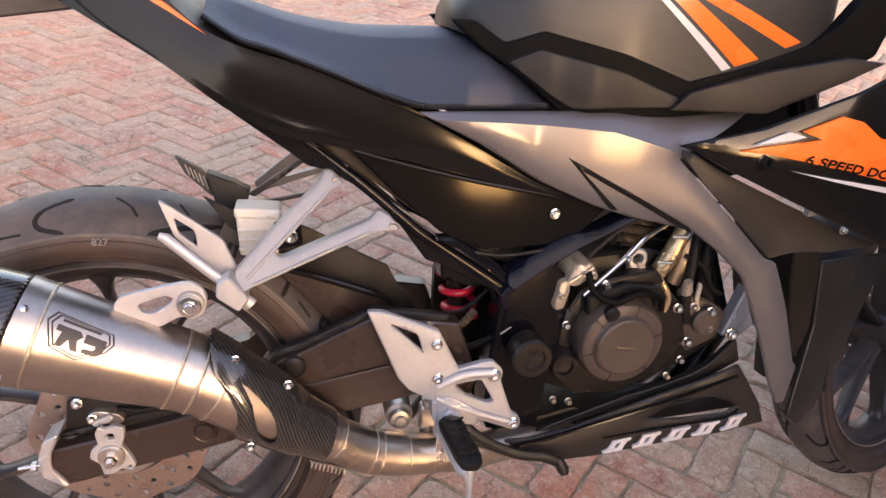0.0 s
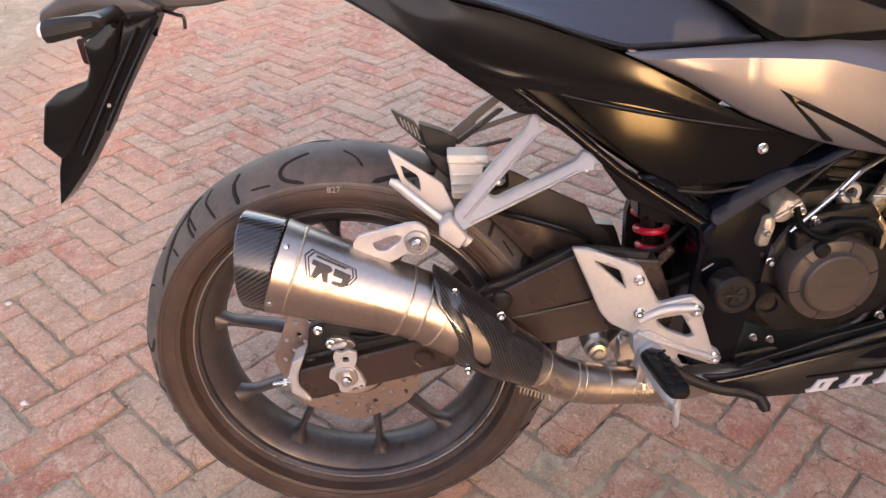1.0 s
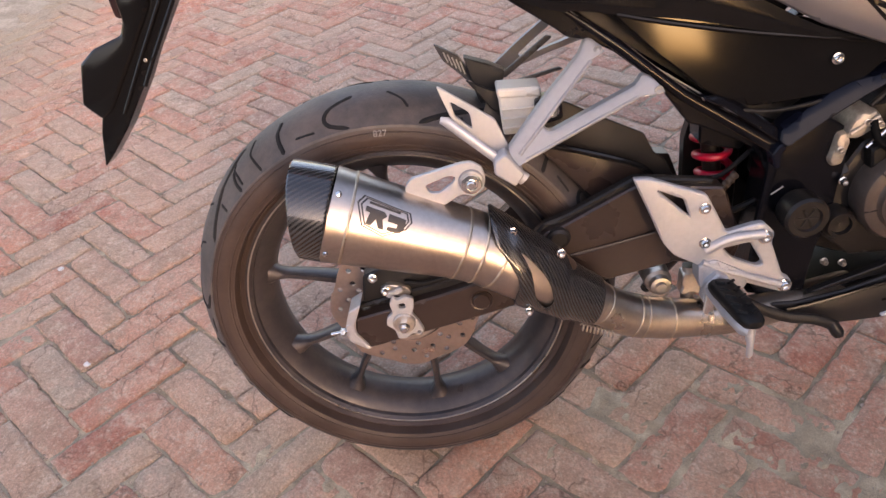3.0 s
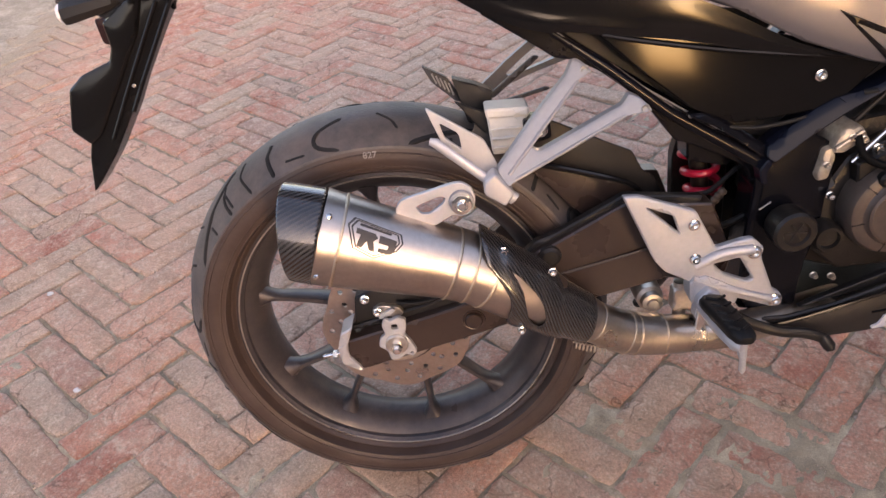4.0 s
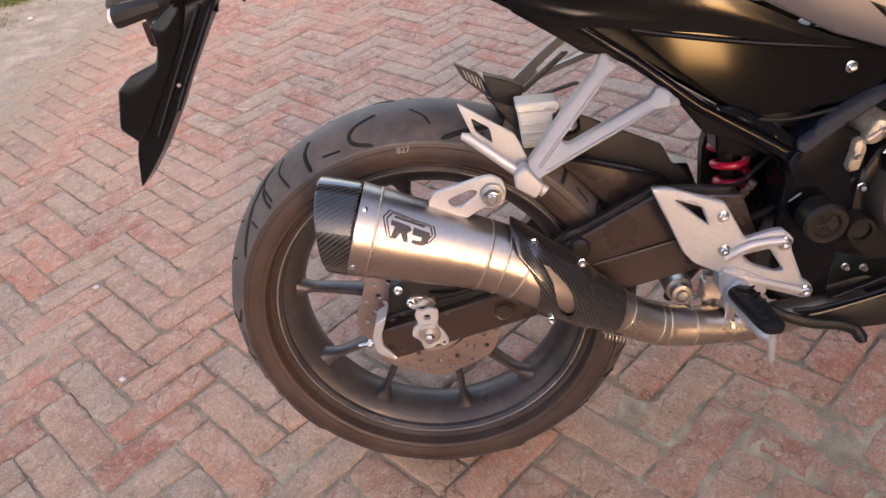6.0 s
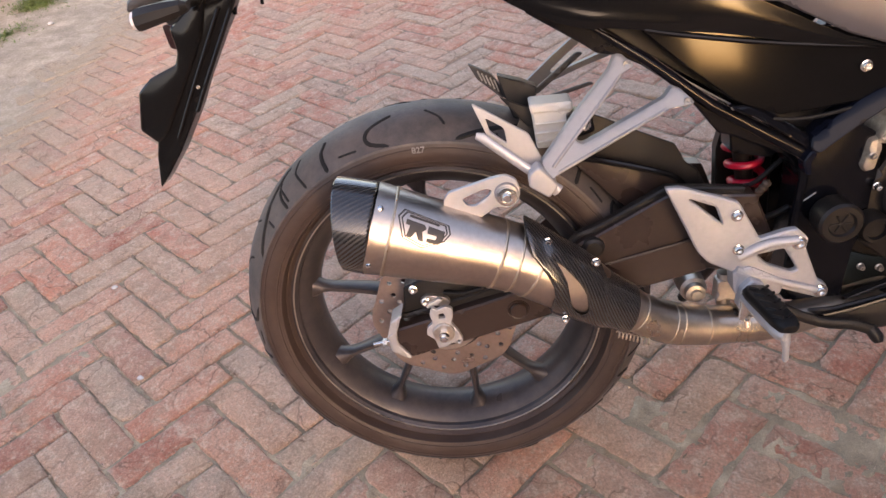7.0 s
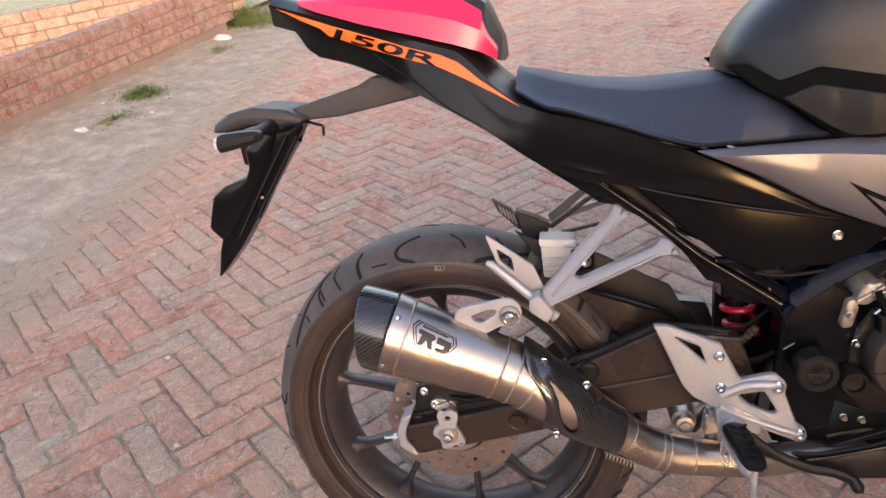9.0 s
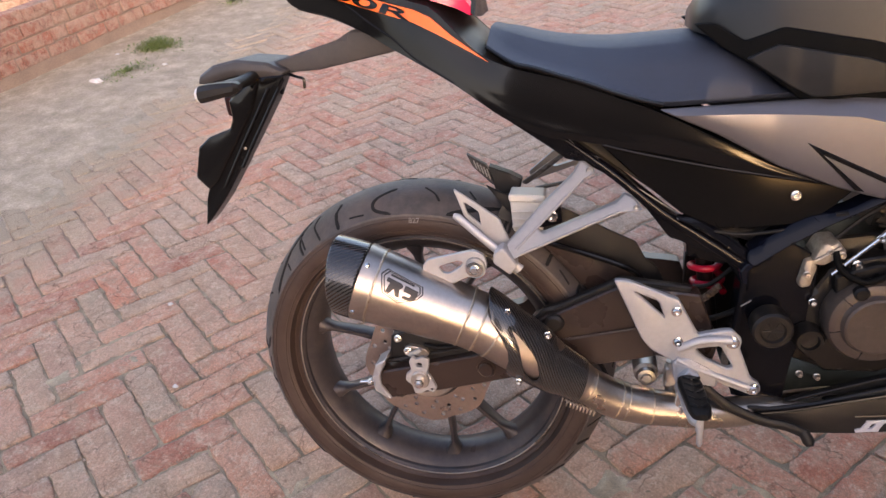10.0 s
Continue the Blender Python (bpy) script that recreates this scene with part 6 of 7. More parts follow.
GREY = [(0.360, 0.7475), (0.505, 0.752), (0.70, 0.760), (0.785, 0.7635), (0.735, 0.736), (0.692, 0.7155), (0.678, 0.714), (0.674, 0.706), (0.700, 0.684), (0.757, 0.634), (0.818, 0.580), (0.836, 0.574), (0.8525, 0.5436), (0.8772, 0.4927), (0.9085, 0.4207), (0.9162, 0.413), (0.9147, 0.3531), (0.903, 0.350), (0.880, 0.386), (0.838, 0.470), (0.790, 0.556), (0.741, 0.595), (0.706, 0.618), (0.625, 0.632), (0.578, 0.6445), (0.508, 0.672), (0.434, 0.714)]
def grey_y(x, z):
    crease = float(np.interp(x, [0.38, 0.463, 0.529, 0.59, 0.657, 0.68, 1.0], [0.7405, 0.74, 0.738, 0.735, 0.718, 0.7105, 0.7105]))
    return -0.150 - 0.026 * max(0, min(1, (x - 0.5) / 0.25)) + 0.05 * max(0, (0.5 - z)) + 0.9 * max(0.0, z - crease)
grey = part("side_fairing", panel(GREY, grey_y, 0.004, bulge=0.006, soft=0.012, lip=0.003, step=0.008, seams=[[(0.380, 0.7405), (0.463, 0.740), (0.529, 0.738), (0.590, 0.735), (0.657, 0.718), (0.6765, 0.7115)]]), "grey", bike, "grey metallic side fairing with a swept lower arm", angle=24)
mirrored(grey, "side_fairing")
part("air_slot", panel([(0.536, 0.704), (0.628, 0.660), (0.702, 0.622), (0.690, 0.621), (0.628, 0.653), (0.556, 0.688), (0.606, 0.642), (0.596, 0.643)], lambda x, z: grey_y(x, z) - 0.0068, 0.006, lip=0.001, step=0.008, rounding=0.001), "gloss", grey, "black edge of the arrow-shaped slot")
lower = part("lower_cover", panel([(0.284, 0.704), (0.300, 0.708), (0.340, 0.699), (0.440, 0.677), (0.550, 0.658), (0.612, 0.643), (0.58, 0.610), (0.555, 0.590), (0.475, 0.583), (0.446, 0.583), (0.395, 0.605), (0.339, 0.652)], lambda x, z: -0.1395 + 0.03 * (z - 0.645), 0.006, bulge=0.0003, soft=0.03, lip=0.003), "satin", bike, "satin black cover under the tail fairing")
part("cover_lip", tube(spline([(0.290, -0.141, 0.702), (0.337, -0.143, 0.690), (0.438, -0.143, 0.668), (0.547, -0.143, 0.650), (0.606, -0.142, 0.640)], 24), 0.0028, 8), "satin", lower)
mirrored(lower, "lower_cover")
part("cover_screw", bolt_bm(0.5355, -0.144, 0.630, 0.0060, 0.006), "chrome", lower, "bright cover screw")

# ---- front fairing, radiator, fork, front wheel ----
def nose_y(x, z):
    return -0.178 - 0.03 * max(0, min(1, (x - 0.66) / 0.2)) + 0.10 * max(0, x - 0.95)
FAIR = [(0.664, 0.724), (0.690, 0.717), (0.728, 0.699), (0.813, 0.665), (0.906, 0.629), (1.00, 0.590), (1.10, 0.62), (1.15, 0.72), (1.12, 0.84), (1.00, 0.90), (0.93, 0.835), (0.868, 0.800), (0.790, 0.764), (0.76, 0.75)]
fair = part("front_fairing", panel(FAIR, nose_y, 0.004, bulge=0.010, soft=0.03, lip=0.003), "gloss", bike, "gloss black front fairing with orange decals")
mirrored(fair, "front_fairing")
for name, mat, poly in (("orange_flash", "orange", [(0.73, 0.724), (0.764, 0.732), (0.824, 0.743), (0.798, 0.751), (0.841, 0.771), (0.867, 0.766), (0.896, 0.748), (0.99, 0.735), (1.06, 0.7), (1.05, 0.668), (0.919, 0.697), (0.861, 0.708), (0.805, 0.717), (0.764, 0.723)]), ("white_arrow", "white", [(0.745, 0.732), (0.784, 0.75), (0.804, 0.745), (0.79, 0.741)]), ("white_streak", "white", [(0.798, 0.704), (0.922, 0.689), (1.02, 0.668), (1.02, 0.662), (0.925, 0.682), (0.853, 0.694)])):
    part(name, panel(poly, lambda x, z: nose_y(x, z) - 0.0115, 0.004, lip=0.0002, step=0.01, rounding=0), mat, fair)
decal_text("6 SPEED DO", (0.806, 0.715), (0.1133, -0.0155), (0.0035, 0.0105), lambda x, z: nose_y(x, z) - 0.0146, "gear_mark", "gloss", fair, "small dark lettering")
part("fairing_screw", bolt_bm(0.766, -0.198, 0.712, 0.009, 0.007), "frame", fair, "black fairing screw")
wing = part("inner_wing", panel([(0.664, 0.722), (0.690, 0.714), (0.728, 0.694), (0.813, 0.660), (0.906, 0.624), (0.975, 0.600), (0.907, 0.590), (0.850, 0.590), (0.818, 0.582), (0.757, 0.636), (0.700, 0.686)], lambda x, z: grey_y(x, z) - 0.006 + 0.05 * max(0, (z - 0.60) * 0.6), 0.004, bulge=-0.006, soft=0.03, lip=0.002), "belly", bike, "dark inner wing of the fairing")
mirrored(wing, "inner_wing")
# pale plate added in place of a gap that shows bright paving
for x, z in ((0.861, 0.645),):
    part("wing_clip", panel([(x - 0.010, z - 0.004), (x - 0.006, z + 0.006), (x + 0.007, z + 0.008), (x + 0.003, z - 0.002)], -0.19, 0.01, lip=0.002, step=0.01), "silver", wing)
part("wing_screw", bolt_bm(0.909, -0.190, 0.6245, 0.0055, 0.006), "chrome", wing, "bright wing screw")
part("radiator", panel([(0.9016, 0.60), (0.9521, 0.60), (0.9700, 0.4458), (0.9610, 0.3950), (0.9464, 0.409), (0.923, 0.4844)], -0.12, far=0.02, lip=0.004), "engine", bike, "dark radiator behind the front wheel")
part("downtube", tube([(0.78, -0.05, 0.62), (0.86, -0.06, 0.42), (0.80, -0.06, 0.30)], 0.02, 12), "frame", bike)
STEER = Matrix.Translation((1.34, 0.10, 0.316)) @ Matrix.Rotation(radians(22), 4, Vector((-0.42, 0, 0.907)))
wheel("front_wheel", STEER, 0.294, 0.050, 0.229, "satin black cast front wheel turned to the left", disc=0.12, disc_y=0.07)
rings = []
for k in range(24):
    a = radians(60 + 128 * k / 23)
    r = 0.318
    c, s = math.cos(a), math.sin(a)
    rings.append([(r_ * c, y, r_ * s) for r_, y in ((r - 0.026, -0.064), (r - 0.010, -0.058), (r, -0.035), (r + 0.002, 0), (r, 0.035), (r - 0.010, 0.058), (r - 0.026, 0.064), (r - 0.013, 0.052), (r - 0.004, 0), (r - 0.013, -0.052))])
fender = part("front_fender", rings_to_bm(rings), "matte", bike, "black plastic front fender")
fender.matrix_basis = STEER
part("fender_side", panel([(-0.344, 0.186), (-0.147, 0.18), (-0.087, 0.119), (-0.175, 0.126), (-0.234, 0.040), (-0.278, -0.033), (-0.313, -0.065), (-0.358, -0.088), (-0.388, -0.064), (-0.376, -0.020), (-0.344, 0.079)], -0.060, 0.006, bulge=0.005, lip=0.003), "belly", fender)
for s in (-1, 1):
    f = part("fork_leg", tube([(0.0, s * 0.085, 0.0), (-0.10, s * 0.085, 0.22), (-0.22, s * 0.085, 0.48), (-0.30, s * 0.085, 0.64)], [0.026, 0.027, 0.020, 0.020], 20), "frame", bike, "black front fork leg")
    f.matrix_basis = STEER
axle_f = part("front_axle", tube([(0, -0.115, 0), (0, 0.115, 0)], 0.010, 16), "zinc", bike)
axle_f.matrix_basis = STEER
part("side_stand", tube(spline([(0.50, 0.10, 0.30), (0.47, 0.20, 0.16), (0.45, 0.272, 0.062)], 12), 0.011, 12), "frame", bike, "black side stand")

# ---- number plate holder, rear signals ----
holder = part("plate_arm", panel([(-0.112, 0.848), (-0.087, 0.861), (-0.056, 0.866), (-0.010, 0.832), (-0.017, 0.827), (-0.144, 0.805), (-0.199, 0.803), (-0.238, 0.817)], -0.026, 0.052, bulge=0.004, lip=0.004), "dusty", bike, "faded black plastic number plate arm")
part("arm_cap", panel([(-0.349, 0.794), (-0.344, 0.807), (-0.318, 0.822), (-0.279, 0.829), (-0.225, 0.823), (-0.193, 0.808), (-0.2, 0.799), (-0.236, 0.798), (-0.284, 0.802), (-0.324, 0.793)], -0.046, 0.092, bulge=0.010, soft=0.015, lip=0.006, step=0.005), "dusty", holder)
part("light_housing", panel([(-0.326, 0.793), (-0.284, 0.803), (-0.236, 0.798), (-0.246, 0.776), (-0.265, 0.74), (-0.291, 0.723), (-0.3, 0.729), (-0.296, 0.768)], -0.042, 0.084, bulge=0.004, lip=0.004, step=0.006), "matte", holder)
part("plate_holder", panel([(-0.194, 0.803), (-0.213, 0.771), (-0.231, 0.748), (-0.268, 0.697), (-0.291, 0.661), (-0.334, 0.604), (-0.366, 0.569), (-0.383, 0.553), (-0.372, 0.600), (-0.356, 0.640), (-0.315, 0.700), (-0.275, 0.752), (-0.246, 0.800)], -0.053, 0.030, bulge=0.003, lip=0.003), "gloss", holder, "black plate holder tongue")
part("plate_frame", panel([(-0.236, 0.800), (-0.255, 0.753), (-0.292, 0.701), (-0.343, 0.632), (-0.3600, 0.6210), (-0.3790, 0.6420), (-0.3625, 0.6935), (-0.3400, 0.7100), (-0.3000, 0.7225), (-0.2920, 0.7383), (-0.2930, 0.768), (-0.262, 0.788)], -0.060, 0.120, bulge=0.004, lip=0.004, step=0.008), "gloss", holder)
part("rear_reflector", panel([(-0.308, 0.772), (-0.294, 0.772), (-0.292, 0.738), (-0.306, 0.742)], -0.045, 0.09, lip=0.002), "plate_red", holder, "dark red rear reflector")
part("tongue_edge", tube([(-0.197, -0.052, 0.797), (-0.270, -0.052, 0.692), (-0.293, -0.052, 0.657)], 0.003, 8), "gloss", holder)
part("tongue_edge", tube([(-0.222, -0.056, 0.785), (-0.285, -0.056, 0.693), (-0.330, -0.056, 0.625)], 0.0025, 8), "gloss", holder)
for s in (-1, 1):
    stem = part("signal_lamp", tube(spline([(-0.248, s * 0.04, 0.802), (-0.248, s * 0.09, 0.800), (-0.250, s * 0.135, 0.797)], 6), [0.010, 0.010, 0.009, 0.009, 0.011, 0.012], 14), "matte", bike, "black turn signal with a smoked lens")
    rings = []
    for x, w, z0, z1 in ((-0.219, 0.006, 0.797, 0.806), (-0.225, 0.012, 0.793, 0.809), (-0.250, 0.015, 0.787, 0.809), (-0.275, 0.016, 0.782, 0.807), (-0.281, 0.015, 0.782, 0.805)):
        rings.append([(x, s * 0.150 + w * u, z0 + (z1 - z0) * v) for u, v in ((-1, 0.3), (-1, 0.7), (-0.6, 1), (0.6, 1), (1, 0.7), (1, 0.3), (0.6, 0), (-0.6, 0))])
    part("signal_body", rings_to_bm(rings), "matte", stem, angle=35)
    rings = []
    for x, w, z0, z1 in ((-0.2805, 0.0145, 0.783, 0.8045), (-0.286, 0.013, 0.785, 0.802), (-0.289, 0.008, 0.789, 0.798)):
        rings.append([(x, s * 0.150 + w * u, z0 + (z1 - z0) * v) for u, v in ((-1, 0.3), (-1, 0.7), (-0.6, 1), (0.6, 1), (1, 0.7), (1, 0.3), (0.6, 0), (-0.6, 0))])
    part("signal_lens", rings_to_bm(rings), "clear_lens", stem, "pale clear lens")
for pts in ([(-0.196, -0.030, 0.803), (-0.2054, -0.032, 0.7944), (-0.211, -0.032, 0.771)], [(-0.196, -0.026, 0.800), (-0.1812, -0.028, 0.7954), (-0.1729, -0.028, 0.792), (-0.1735, -0.028, 0.778)]):
    part("luggage_hook", tube(spline(pts, 12), 0.0024, 8), "frame", bike, "small bent black hook")
part("plate_screw", bolt_bm(-0.279, -0.058, 0.690, 0.0022, 0.003), "zinc", holder)

# ---- dirt verge, low brick wall, weeds ----
bm = bmesh.new()
rows_ = []
for j in range(520):
    y = -6 + 16 * j / 519
    xe = verge_x(y) + 0.55
    row = []
    for i in range(61):
        f = i / 60
        x = xe - (xe + 7.5) * f ** 2.2
        far = xe - x
        rise = min(1.0, far / 0.75)
        z = GROUND_Z - 0.013 + 0.019 * rise + 0.02 * f + 0.007 * noise.noise((x * 3.0, y * 3.0, 0)) + 0.006 * noise.noise((x * 11, y * 11, 4.0)) * min(1.0, 4 * f + 0.4) + 0.003 * noise.noise((x * 34, y * 34, 7.0))
        row.append(bm.verts.new((x, y, z)))
    rows_.append(row)
for a, b in zip(rows_, rows_[1:]):
    for i in range(60):
        bm.faces.new((a[i], b[i], b[i + 1], a[i + 1]))
tagged(part("dirt_verge", bm, "dirt"), "pale trodden dirt verge beside the paving", "ground", kind="structure")


def brick_block(lx, ly, lz, seed, ragged=0.004, mat="wall_brick"):
    r = random.Random(seed)
    bm = bmesh.new()
    bmesh.ops.create_cube(bm, size=1)
    for v in bm.verts:
        v.co = Vector((v.co.x * lx, v.co.y * ly, v.co.z * lz)) + Vector([r.uniform(-ragged, ragged) for _ in range(3)])
    bmesh.ops.bevel(bm, geom=list(bm.edges), offset=0.005, segments=1, affect="EDGES", profile=0.5)
    me = bpy.data.meshes.new("brick")
    bm.to_mesh(me)
    bm.free()
    me.materials.append(M[mat])
    return me


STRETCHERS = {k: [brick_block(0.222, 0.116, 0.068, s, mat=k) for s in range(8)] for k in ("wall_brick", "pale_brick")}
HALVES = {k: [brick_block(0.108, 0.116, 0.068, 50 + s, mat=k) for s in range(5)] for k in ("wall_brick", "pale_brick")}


def brick_wall(name, a, b, courses, thick, label, foot=0.0, seed=1, blocks="wall_brick"):
    """A low wall of laid bricks from a to b on the ground, with a mortar core."""
    a, b = Vector(a), Vector(b)
    d = b - a
    length, turn = d.length, math.atan2(d.y, d.x)
    h = foot + courses * 0.078
    core = bmesh.new()
    bmesh.ops.create_cube(core, size=1)
    for v in core.verts:
        v.co = Vector(((v.co.x + 0.5) * length, v.co.y * (thick - 0.02), (v.co.z + 0.5) * (h - 0.006) - 0.0))
    ob = part(name, core, "mortar", flat=True)
    ob.matrix_world = Matrix.Translation((a.x, a.y, GROUND_Z - 0.01)) @ Matrix.Rotation(turn, 4, "Z")
    tagged(ob, label, "wall", kind="structure")
    r = random.Random(seed)
    for c in range(courses):
        x = -0.06 if c % 2 else 0.0
        while x < length:
            half = r.random() < 0.22
            lx = 0.118 if half else 0.232
            for side in ((-1, 1) if thick > 0.15 else (0,)):
                me = r.choice((HALVES if half else STRETCHERS)[blocks])
                o = new("brick", me)
                o.parent = ob
                o.matrix_basis = pose(x + lx / 2, side * (thick / 2 - 0.053) + r.uniform(-0.004, 0.004), foot + 0.039 + c * 0.078 + r.uniform(-0.002, 0.002), r.uniform(-2, 2), r.uniform(-1, 1), r.uniform(-2, 2) + (180 if r.random() < 0.5 else 0))
            x += lx
    return ob


brick_wall("wall_west", (-3.40, -0.20), (-3.69, 3.85), 4, 0.12, "low red brick wall with rough mortar joints", foot=0.085)
brick_wall("wall_far", (-6.50, 0.90), (-3.80, 4.25), 5, 0.12, "low brick wall behind the first, its tones lightened as if sunlit", foot=0.03, seed=4, blocks="pale_brick")
bm = bmesh.new()
bm.faces.new([bm.verts.new((x, y, GROUND_Z + 0.06)) for x, y in ((-6.58, 0.97), (-3.88, 4.32), (-3.0, 40.0), (-60.0, 60.0), (-60.0, -20.0))])
tagged(part("field", bm, "field", flat=True), "pale dry grass field behind the far wall", "field", kind="structure")


def weed(name, at, size, count, seed, label, tall=0.6, spread=(1.0, 0.8)):
    """A low clump of many small leaves on thin stalks, denser in the middle."""
    r = random.Random(seed)
    bm = bmesh.new()
    for _ in range(count):
        a, rad = r.uniform(0, 6.283), abs(r.gauss(0, 0.5)) * size
        p = Vector((math.cos(a) * rad * spread[0], math.sin(a) * rad * spread[1], 0))
        ln = r.uniform(0.2, 1.0) * size * tall * max(0.25, 1 - rad / size * 0.7)
        lean = Vector((r.gauss(0, 0.55), r.gauss(0, 0.55), 1)).normalized()
        for k in range(3):
            c = p + lean * ln * (0.35 + 0.32 * k)
            way = Vector((r.gauss(0, 1), r.gauss(0, 1), r.uniform(-0.1, 0.8))).normalized()
            side = way.cross(Vector((0.1, 0.2, 1))).normalized() * r.uniform(0.002, 0.0045)
            q = c + way * r.uniform(0.010, 0.026)
            v = [bm.verts.new(u) for u in (c, c.lerp(q, 0.5) + side, q, c.lerp(q, 0.5) - side)]
            bm.faces.new(v)
        w = Vector((0.0009, 0.0006, 0))
        bm.faces.new([bm.verts.new(u) for u in (p - w, p + w, p + lean * ln)])
    ob = part(name, bm, "leaf", flat=True)
    ob.location = (*at, GROUND_Z + 0.004)
    return tagged(ob, label, "weeds", kind="stuff")


weed("weed_clump", (-3.08, 2.32), 0.20, 900, 3, "small green weed clump growing in the dirt verge", tall=0.42)
weed("weed_patch", (-2.93, 1.92), 0.22, 260, 9, "thin green weeds scattered on the dirt verge", tall=0.16, spread=(0.8, 1.3))
weed("weed_patch", (-3.28, 3.30), 0.20, 160, 12, "thin green weeds scattered on the dirt verge", tall=0.18)
weed("grass_tuft", (-3.62, 4.12), 0.36, 2600, 5, "tall green grass at the end of the wall")


def litter(name, at, seed, label, s=0.05):
    r = random.Random(seed)
    bm = bmesh.new()
    bmesh.ops.create_icosphere(bm, subdivisions=2, radius=s)
    for v in bm.verts:
        v.co = Vector((v.co.x * r.uniform(0.8, 1.2), v.co.y * 0.7, max(v.co.z * 0.5, -0.1 * s))) * r.uniform(0.75, 1.2)
    ob = part(name, bm, "litter", flat=True)
    ob.location = (*at, GROUND_Z + 0.012)
    return tagged(ob, label, "litter")


litter("crumpled_bag", (-3.50, 3.62), 1, "crumpled pale plastic bag by the wall foot", 0.075)
litter("paper_scrap", (-2.98, 1.75), 2, "pale crumpled paper scrap on the dirt", 0.04)
litter("pebble", (-3.25, 2.15), 3, "small pale stone on the dirt verge", 0.022)
litter("pebble", (-2.75, 2.05), 4, "small pale stone on the dirt verge", 0.018)

for x, y, k in ((-1.03, 0.318, 5), (-0.767, 0.065, 6)):
    litter("stone_chip", (x, y), k, "small white stone chip on the brick paving", 0.009).location.z = GROUND_Z + 0.002

# crumbs of soil and stone along the edge of the paving
rg = random.Random(21)
bm = bmesh.new()
for _ in range(420):
    y = rg.uniform(0.2, 4.0)
    x = verge_x(y) + rg.gauss(-0.28, 0.22)
    if x < -3.3 - 0.05 * y:
        continue
    q = rg.uniform(0.002, 0.007)
    vs = [bm.verts.new((x + q * c * rg.uniform(0.6, 1.3), y + q * s_ * rg.uniform(0.6, 1.3), GROUND_Z + 0.006 + q * h)) for c, s_, h in ((1, 0, -1), (-0.5, 0.9, -1), (-0.5, -0.9, -1), (0, 0, 0.9))]
    for f in ((0, 1, 3), (1, 2, 3), (2, 0, 3)):
        bm.faces.new([vs[k] for k in f])
tagged(part("soil_crumbs", bm, "dirt", flat=True), "crumbs of soil and stone on the verge", "gravel", kind="stuff")

# ---- the paving bricks, laid last ----
# sandy mortar that fills the joints and here and there lies over the bricks
NX, NY = 520, 370
fv = []
for i in range(NX + 1):
    for j in range(NY + 1):
        x, y = -1.6 + 2.8 * i / NX, -0.5 + 2.0 * j / NY
        heap = 0.0044 * math.exp(-((x - 0.66) / 0.42) ** 2 - ((y + 0.02) / 0.24) ** 2) + 0.0014 * math.exp(-((x + 0.30) / 0.30) ** 2 - ((y + 0.12) / 0.20) ** 2)
        edge = min(1.0, 12 * min(x + 1.6, 1.2 - x, y + 0.5, 1.5 - y))
        lie = 0.32 + 0.5 * noise.noise((x * 4.2, y * 4.2, 2.0)) + 0.34 * noise.noise((x * 15, y * 15, 5.0)) + 110 * edge * heap
        lie = max(0.0, min(1.0, (lie - 0.46) / 0.34))
        fv.append((x, y, GROUND_Z - 0.0066 + 0.0056 * lie * lie * (3 - 2 * lie) + 0.0022 * noise.noise((x * 60, y * 60, 8.0)) + 0.0016 * noise.noise((x * 130, y * 130, 3.0))))
me = bpy.data.meshes.new("pavement")
me.from_pydata(fv, [], [(i * (NY + 1) + j, (i + 1) * (NY + 1) + j, (i + 1) * (NY + 1) + j + 1, i * (NY + 1) + j + 1) for i in range(NX) for j in range(NY)])
smooth(me)
me.materials.append(M["joint_mortar"])
paving = tagged(new("pavement", me), "worn red bricks laid in herringbone with sandy joints", "paving", kind="structure")
for _, d, c in near_bricks:
    o = new("paver", rng.choice(MESHES[d]))
    o.parent = paving
    o.location = (c.x, c.y, GROUND_Z + rng.uniform(-0.002, 0.0015))
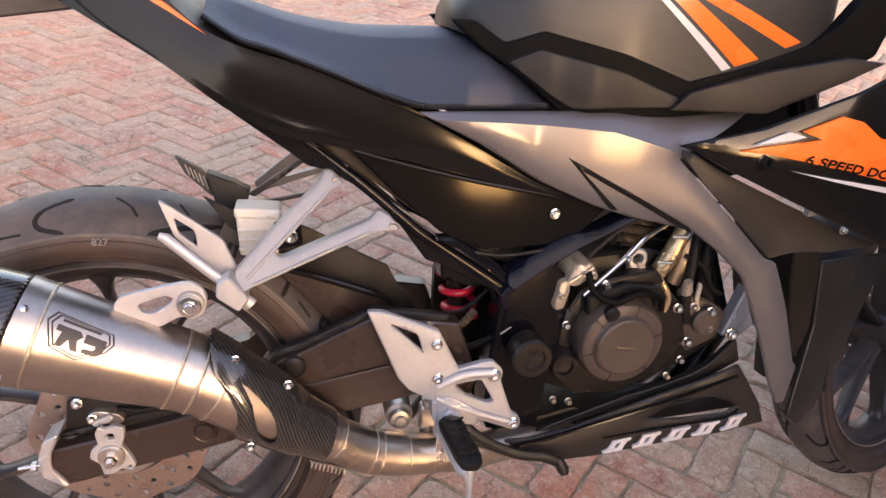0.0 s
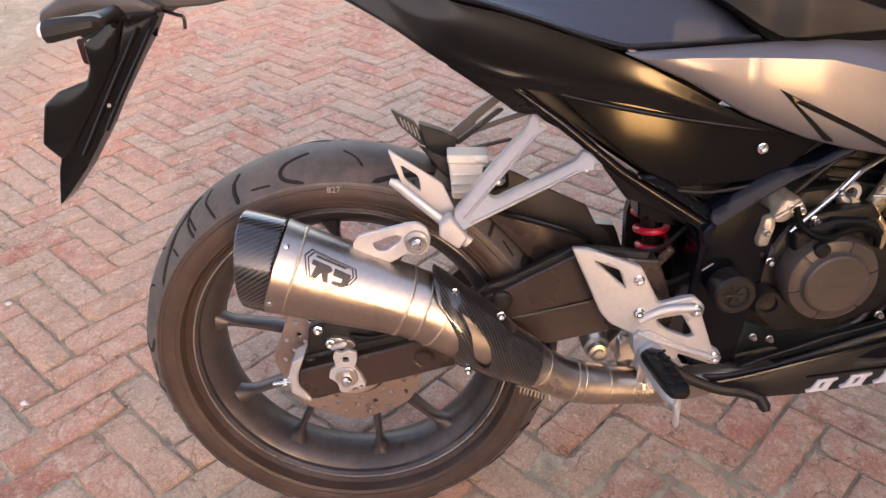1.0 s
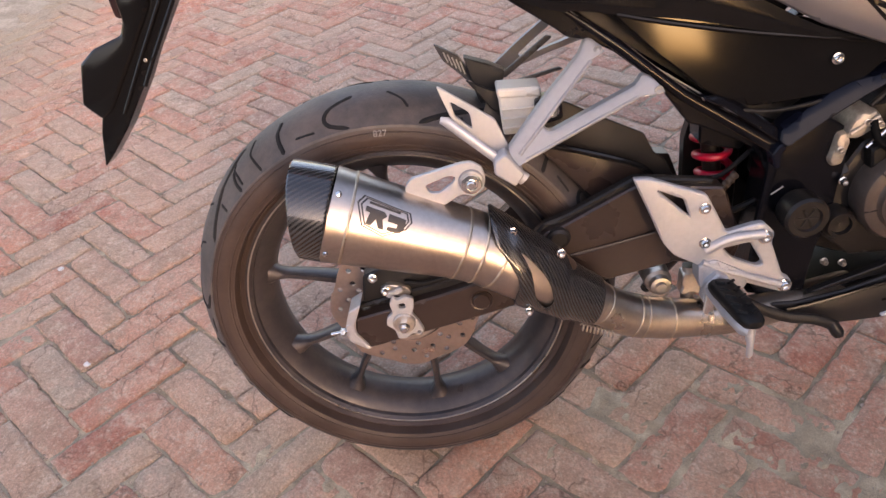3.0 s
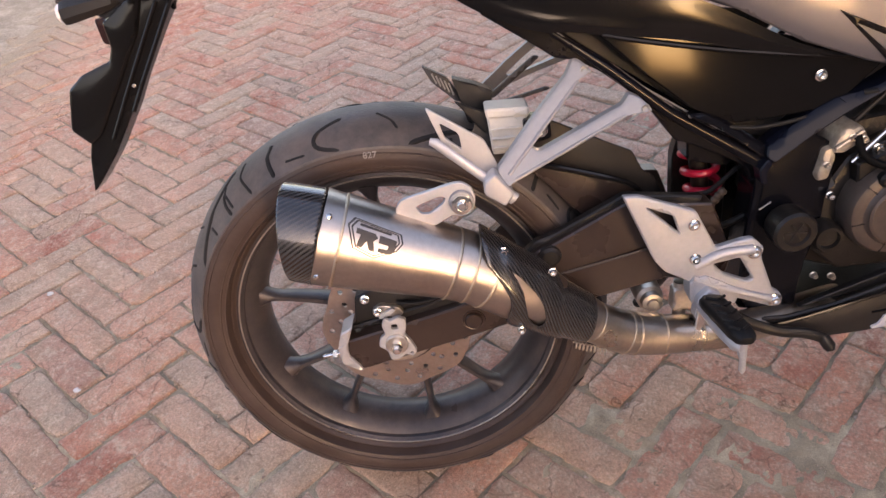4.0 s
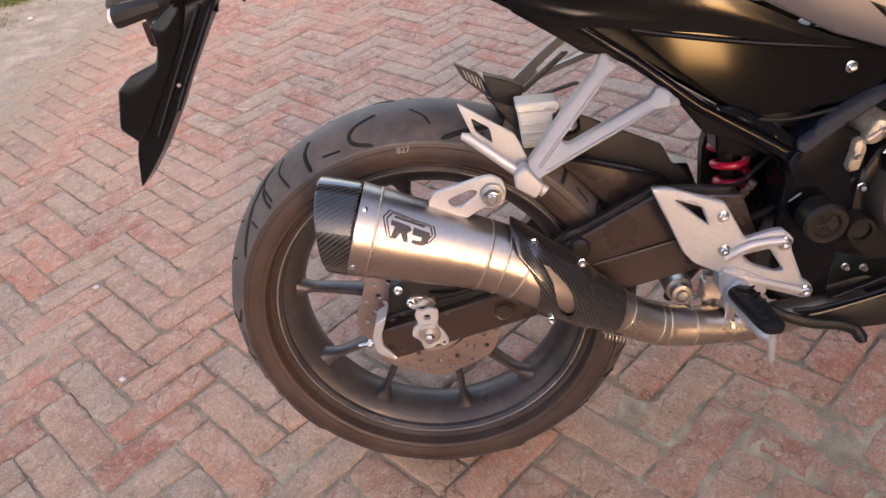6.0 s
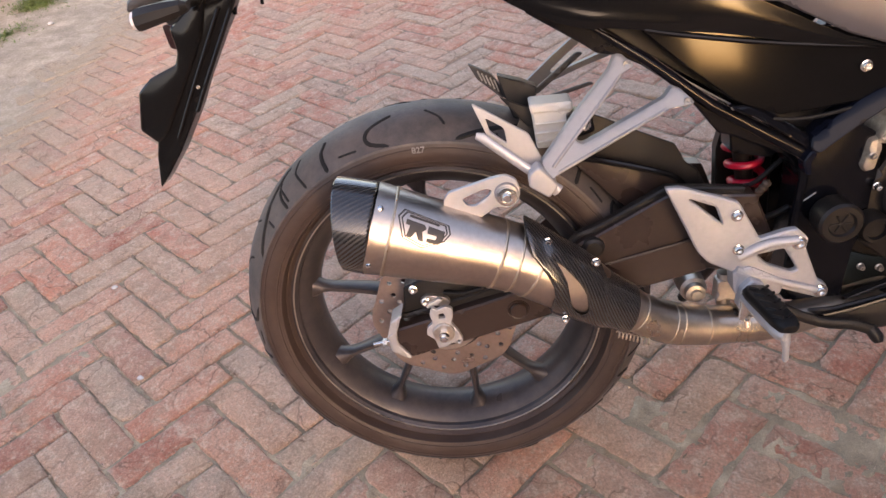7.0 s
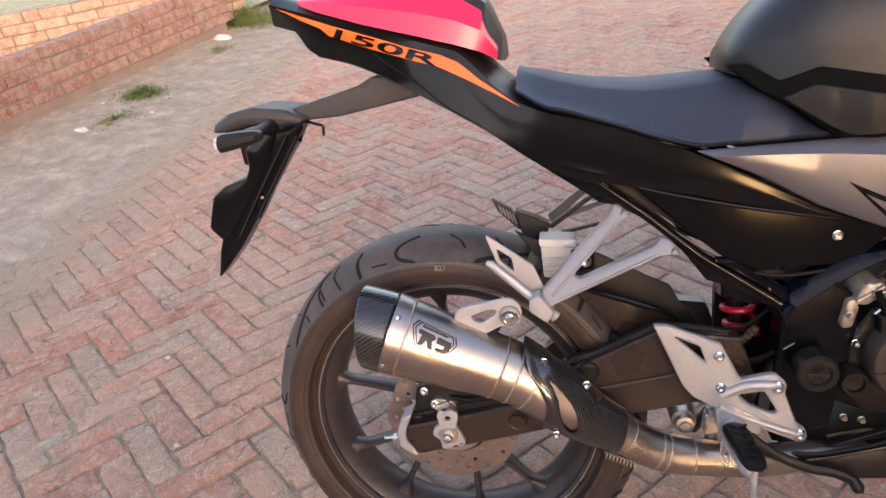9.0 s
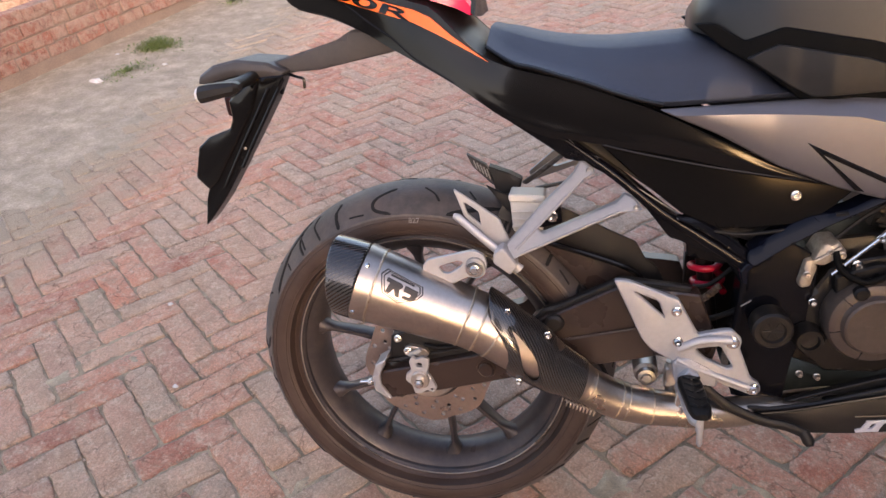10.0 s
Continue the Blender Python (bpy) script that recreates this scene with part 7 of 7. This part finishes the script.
# grit lying in and over the joints
gv, gf = [], []
for _, d, c in near_bricks:
    vs, _f = rng.choice(SHAPES[d, True])
    n = len(vs) // 4
    for _k in range(16):
        e = rng.randrange(n)
        f = rng.random()
        p, q = vs[n + e], vs[n + (e + 1) % n]
        x, y = c.x + p[0] + (q[0] - p[0]) * f + rng.gauss(0, 0.0035), c.y + p[1] + (q[1] - p[1]) * f + rng.gauss(0, 0.0035)
        w, h = rng.uniform(0.0012, 0.0042), rng.uniform(0.0005, 0.0022)
        s = len(gv)
        gv += [(x + w * rng.uniform(0.5, 1.3) * math.cos(t), y + w * rng.uniform(0.5, 1.3) * math.sin(t), GROUND_Z - 0.004) for t in (0.3, 1.6, 2.9, 4.4)] + [(x, y, GROUND_Z + h)]
        gf += [(s, s + 1, s + 4), (s + 1, s + 2, s + 4), (s + 2, s + 3, s + 4), (s + 3, s, s + 4)]
me = bpy.data.meshes.new("joint_grit")
me.from_pydata(gv, [], gf)
me.materials.append(M["grit"])
tagged(new("joint_grit", me), "", "", kind="stuff").parent = paving
av, af = [], []
for away, d, c in far_bricks:
    vs, fs = rng.choice(SHAPES[d, away < 3.0])
    s, dz = len(av), rng.uniform(-0.002, 0.0015)
    av += [(x + c.x, y + c.y, z + GROUND_Z + dz) for x, y, z in vs]
    af += [tuple(i + s for i in f) for f in fs]
me = bpy.data.meshes.new("paver_field")
me.from_pydata(av, [], af)
me.polygons.foreach_set("use_smooth", [True] * len(af))
me.materials.append(M["paver"])
field = tagged(new("paver_field", me), "", "", kind="stuff")
field.parent = paving

# unseen walls added behind the camera to darken reflections, lower for the low sun
for name, x0, x1, h in (("wall_south", -12.0, -0.5, 1.5), ("wall_south_2", 4.15, 13.0, 3.0), ("wall_south_3", 3.42, 4.15, 0.62), ("wall_south_4", -0.5, 3.42, 2.7)):
    bm = bmesh.new()
    bmesh.ops.create_cube(bm, size=1)
    for v in bm.verts:
        v.co = Vector(((v.co.x + 0.5) * (x1 - x0) + x0, v.co.y * 0.24, (v.co.z + 0.5) * h))
    south = part(name, bm, "plain_wall", flat=True)
    south.matrix_world = pose(0, -5.5, GROUND_Z - 0.02)
    tagged(south, "unseen plain wall added to darken reflections and shape the low sun", "wall", kind="structure")

# unseen wall added on the right to shade the paving there
bm = bmesh.new()
bmesh.ops.create_cube(bm, size=1)
for v in bm.verts:
    v.co = Vector((v.co.x * 0.24, v.co.y * 3.7, (v.co.z + 0.5) * 2.2))
east = part("wall_east", bm, "plain_wall", flat=True)
east.matrix_world = pose(2.45, -0.55, GROUND_Z - 0.02)
tagged(east, "unseen plain wall added to shade the right side of the paving", "wall", kind="structure")
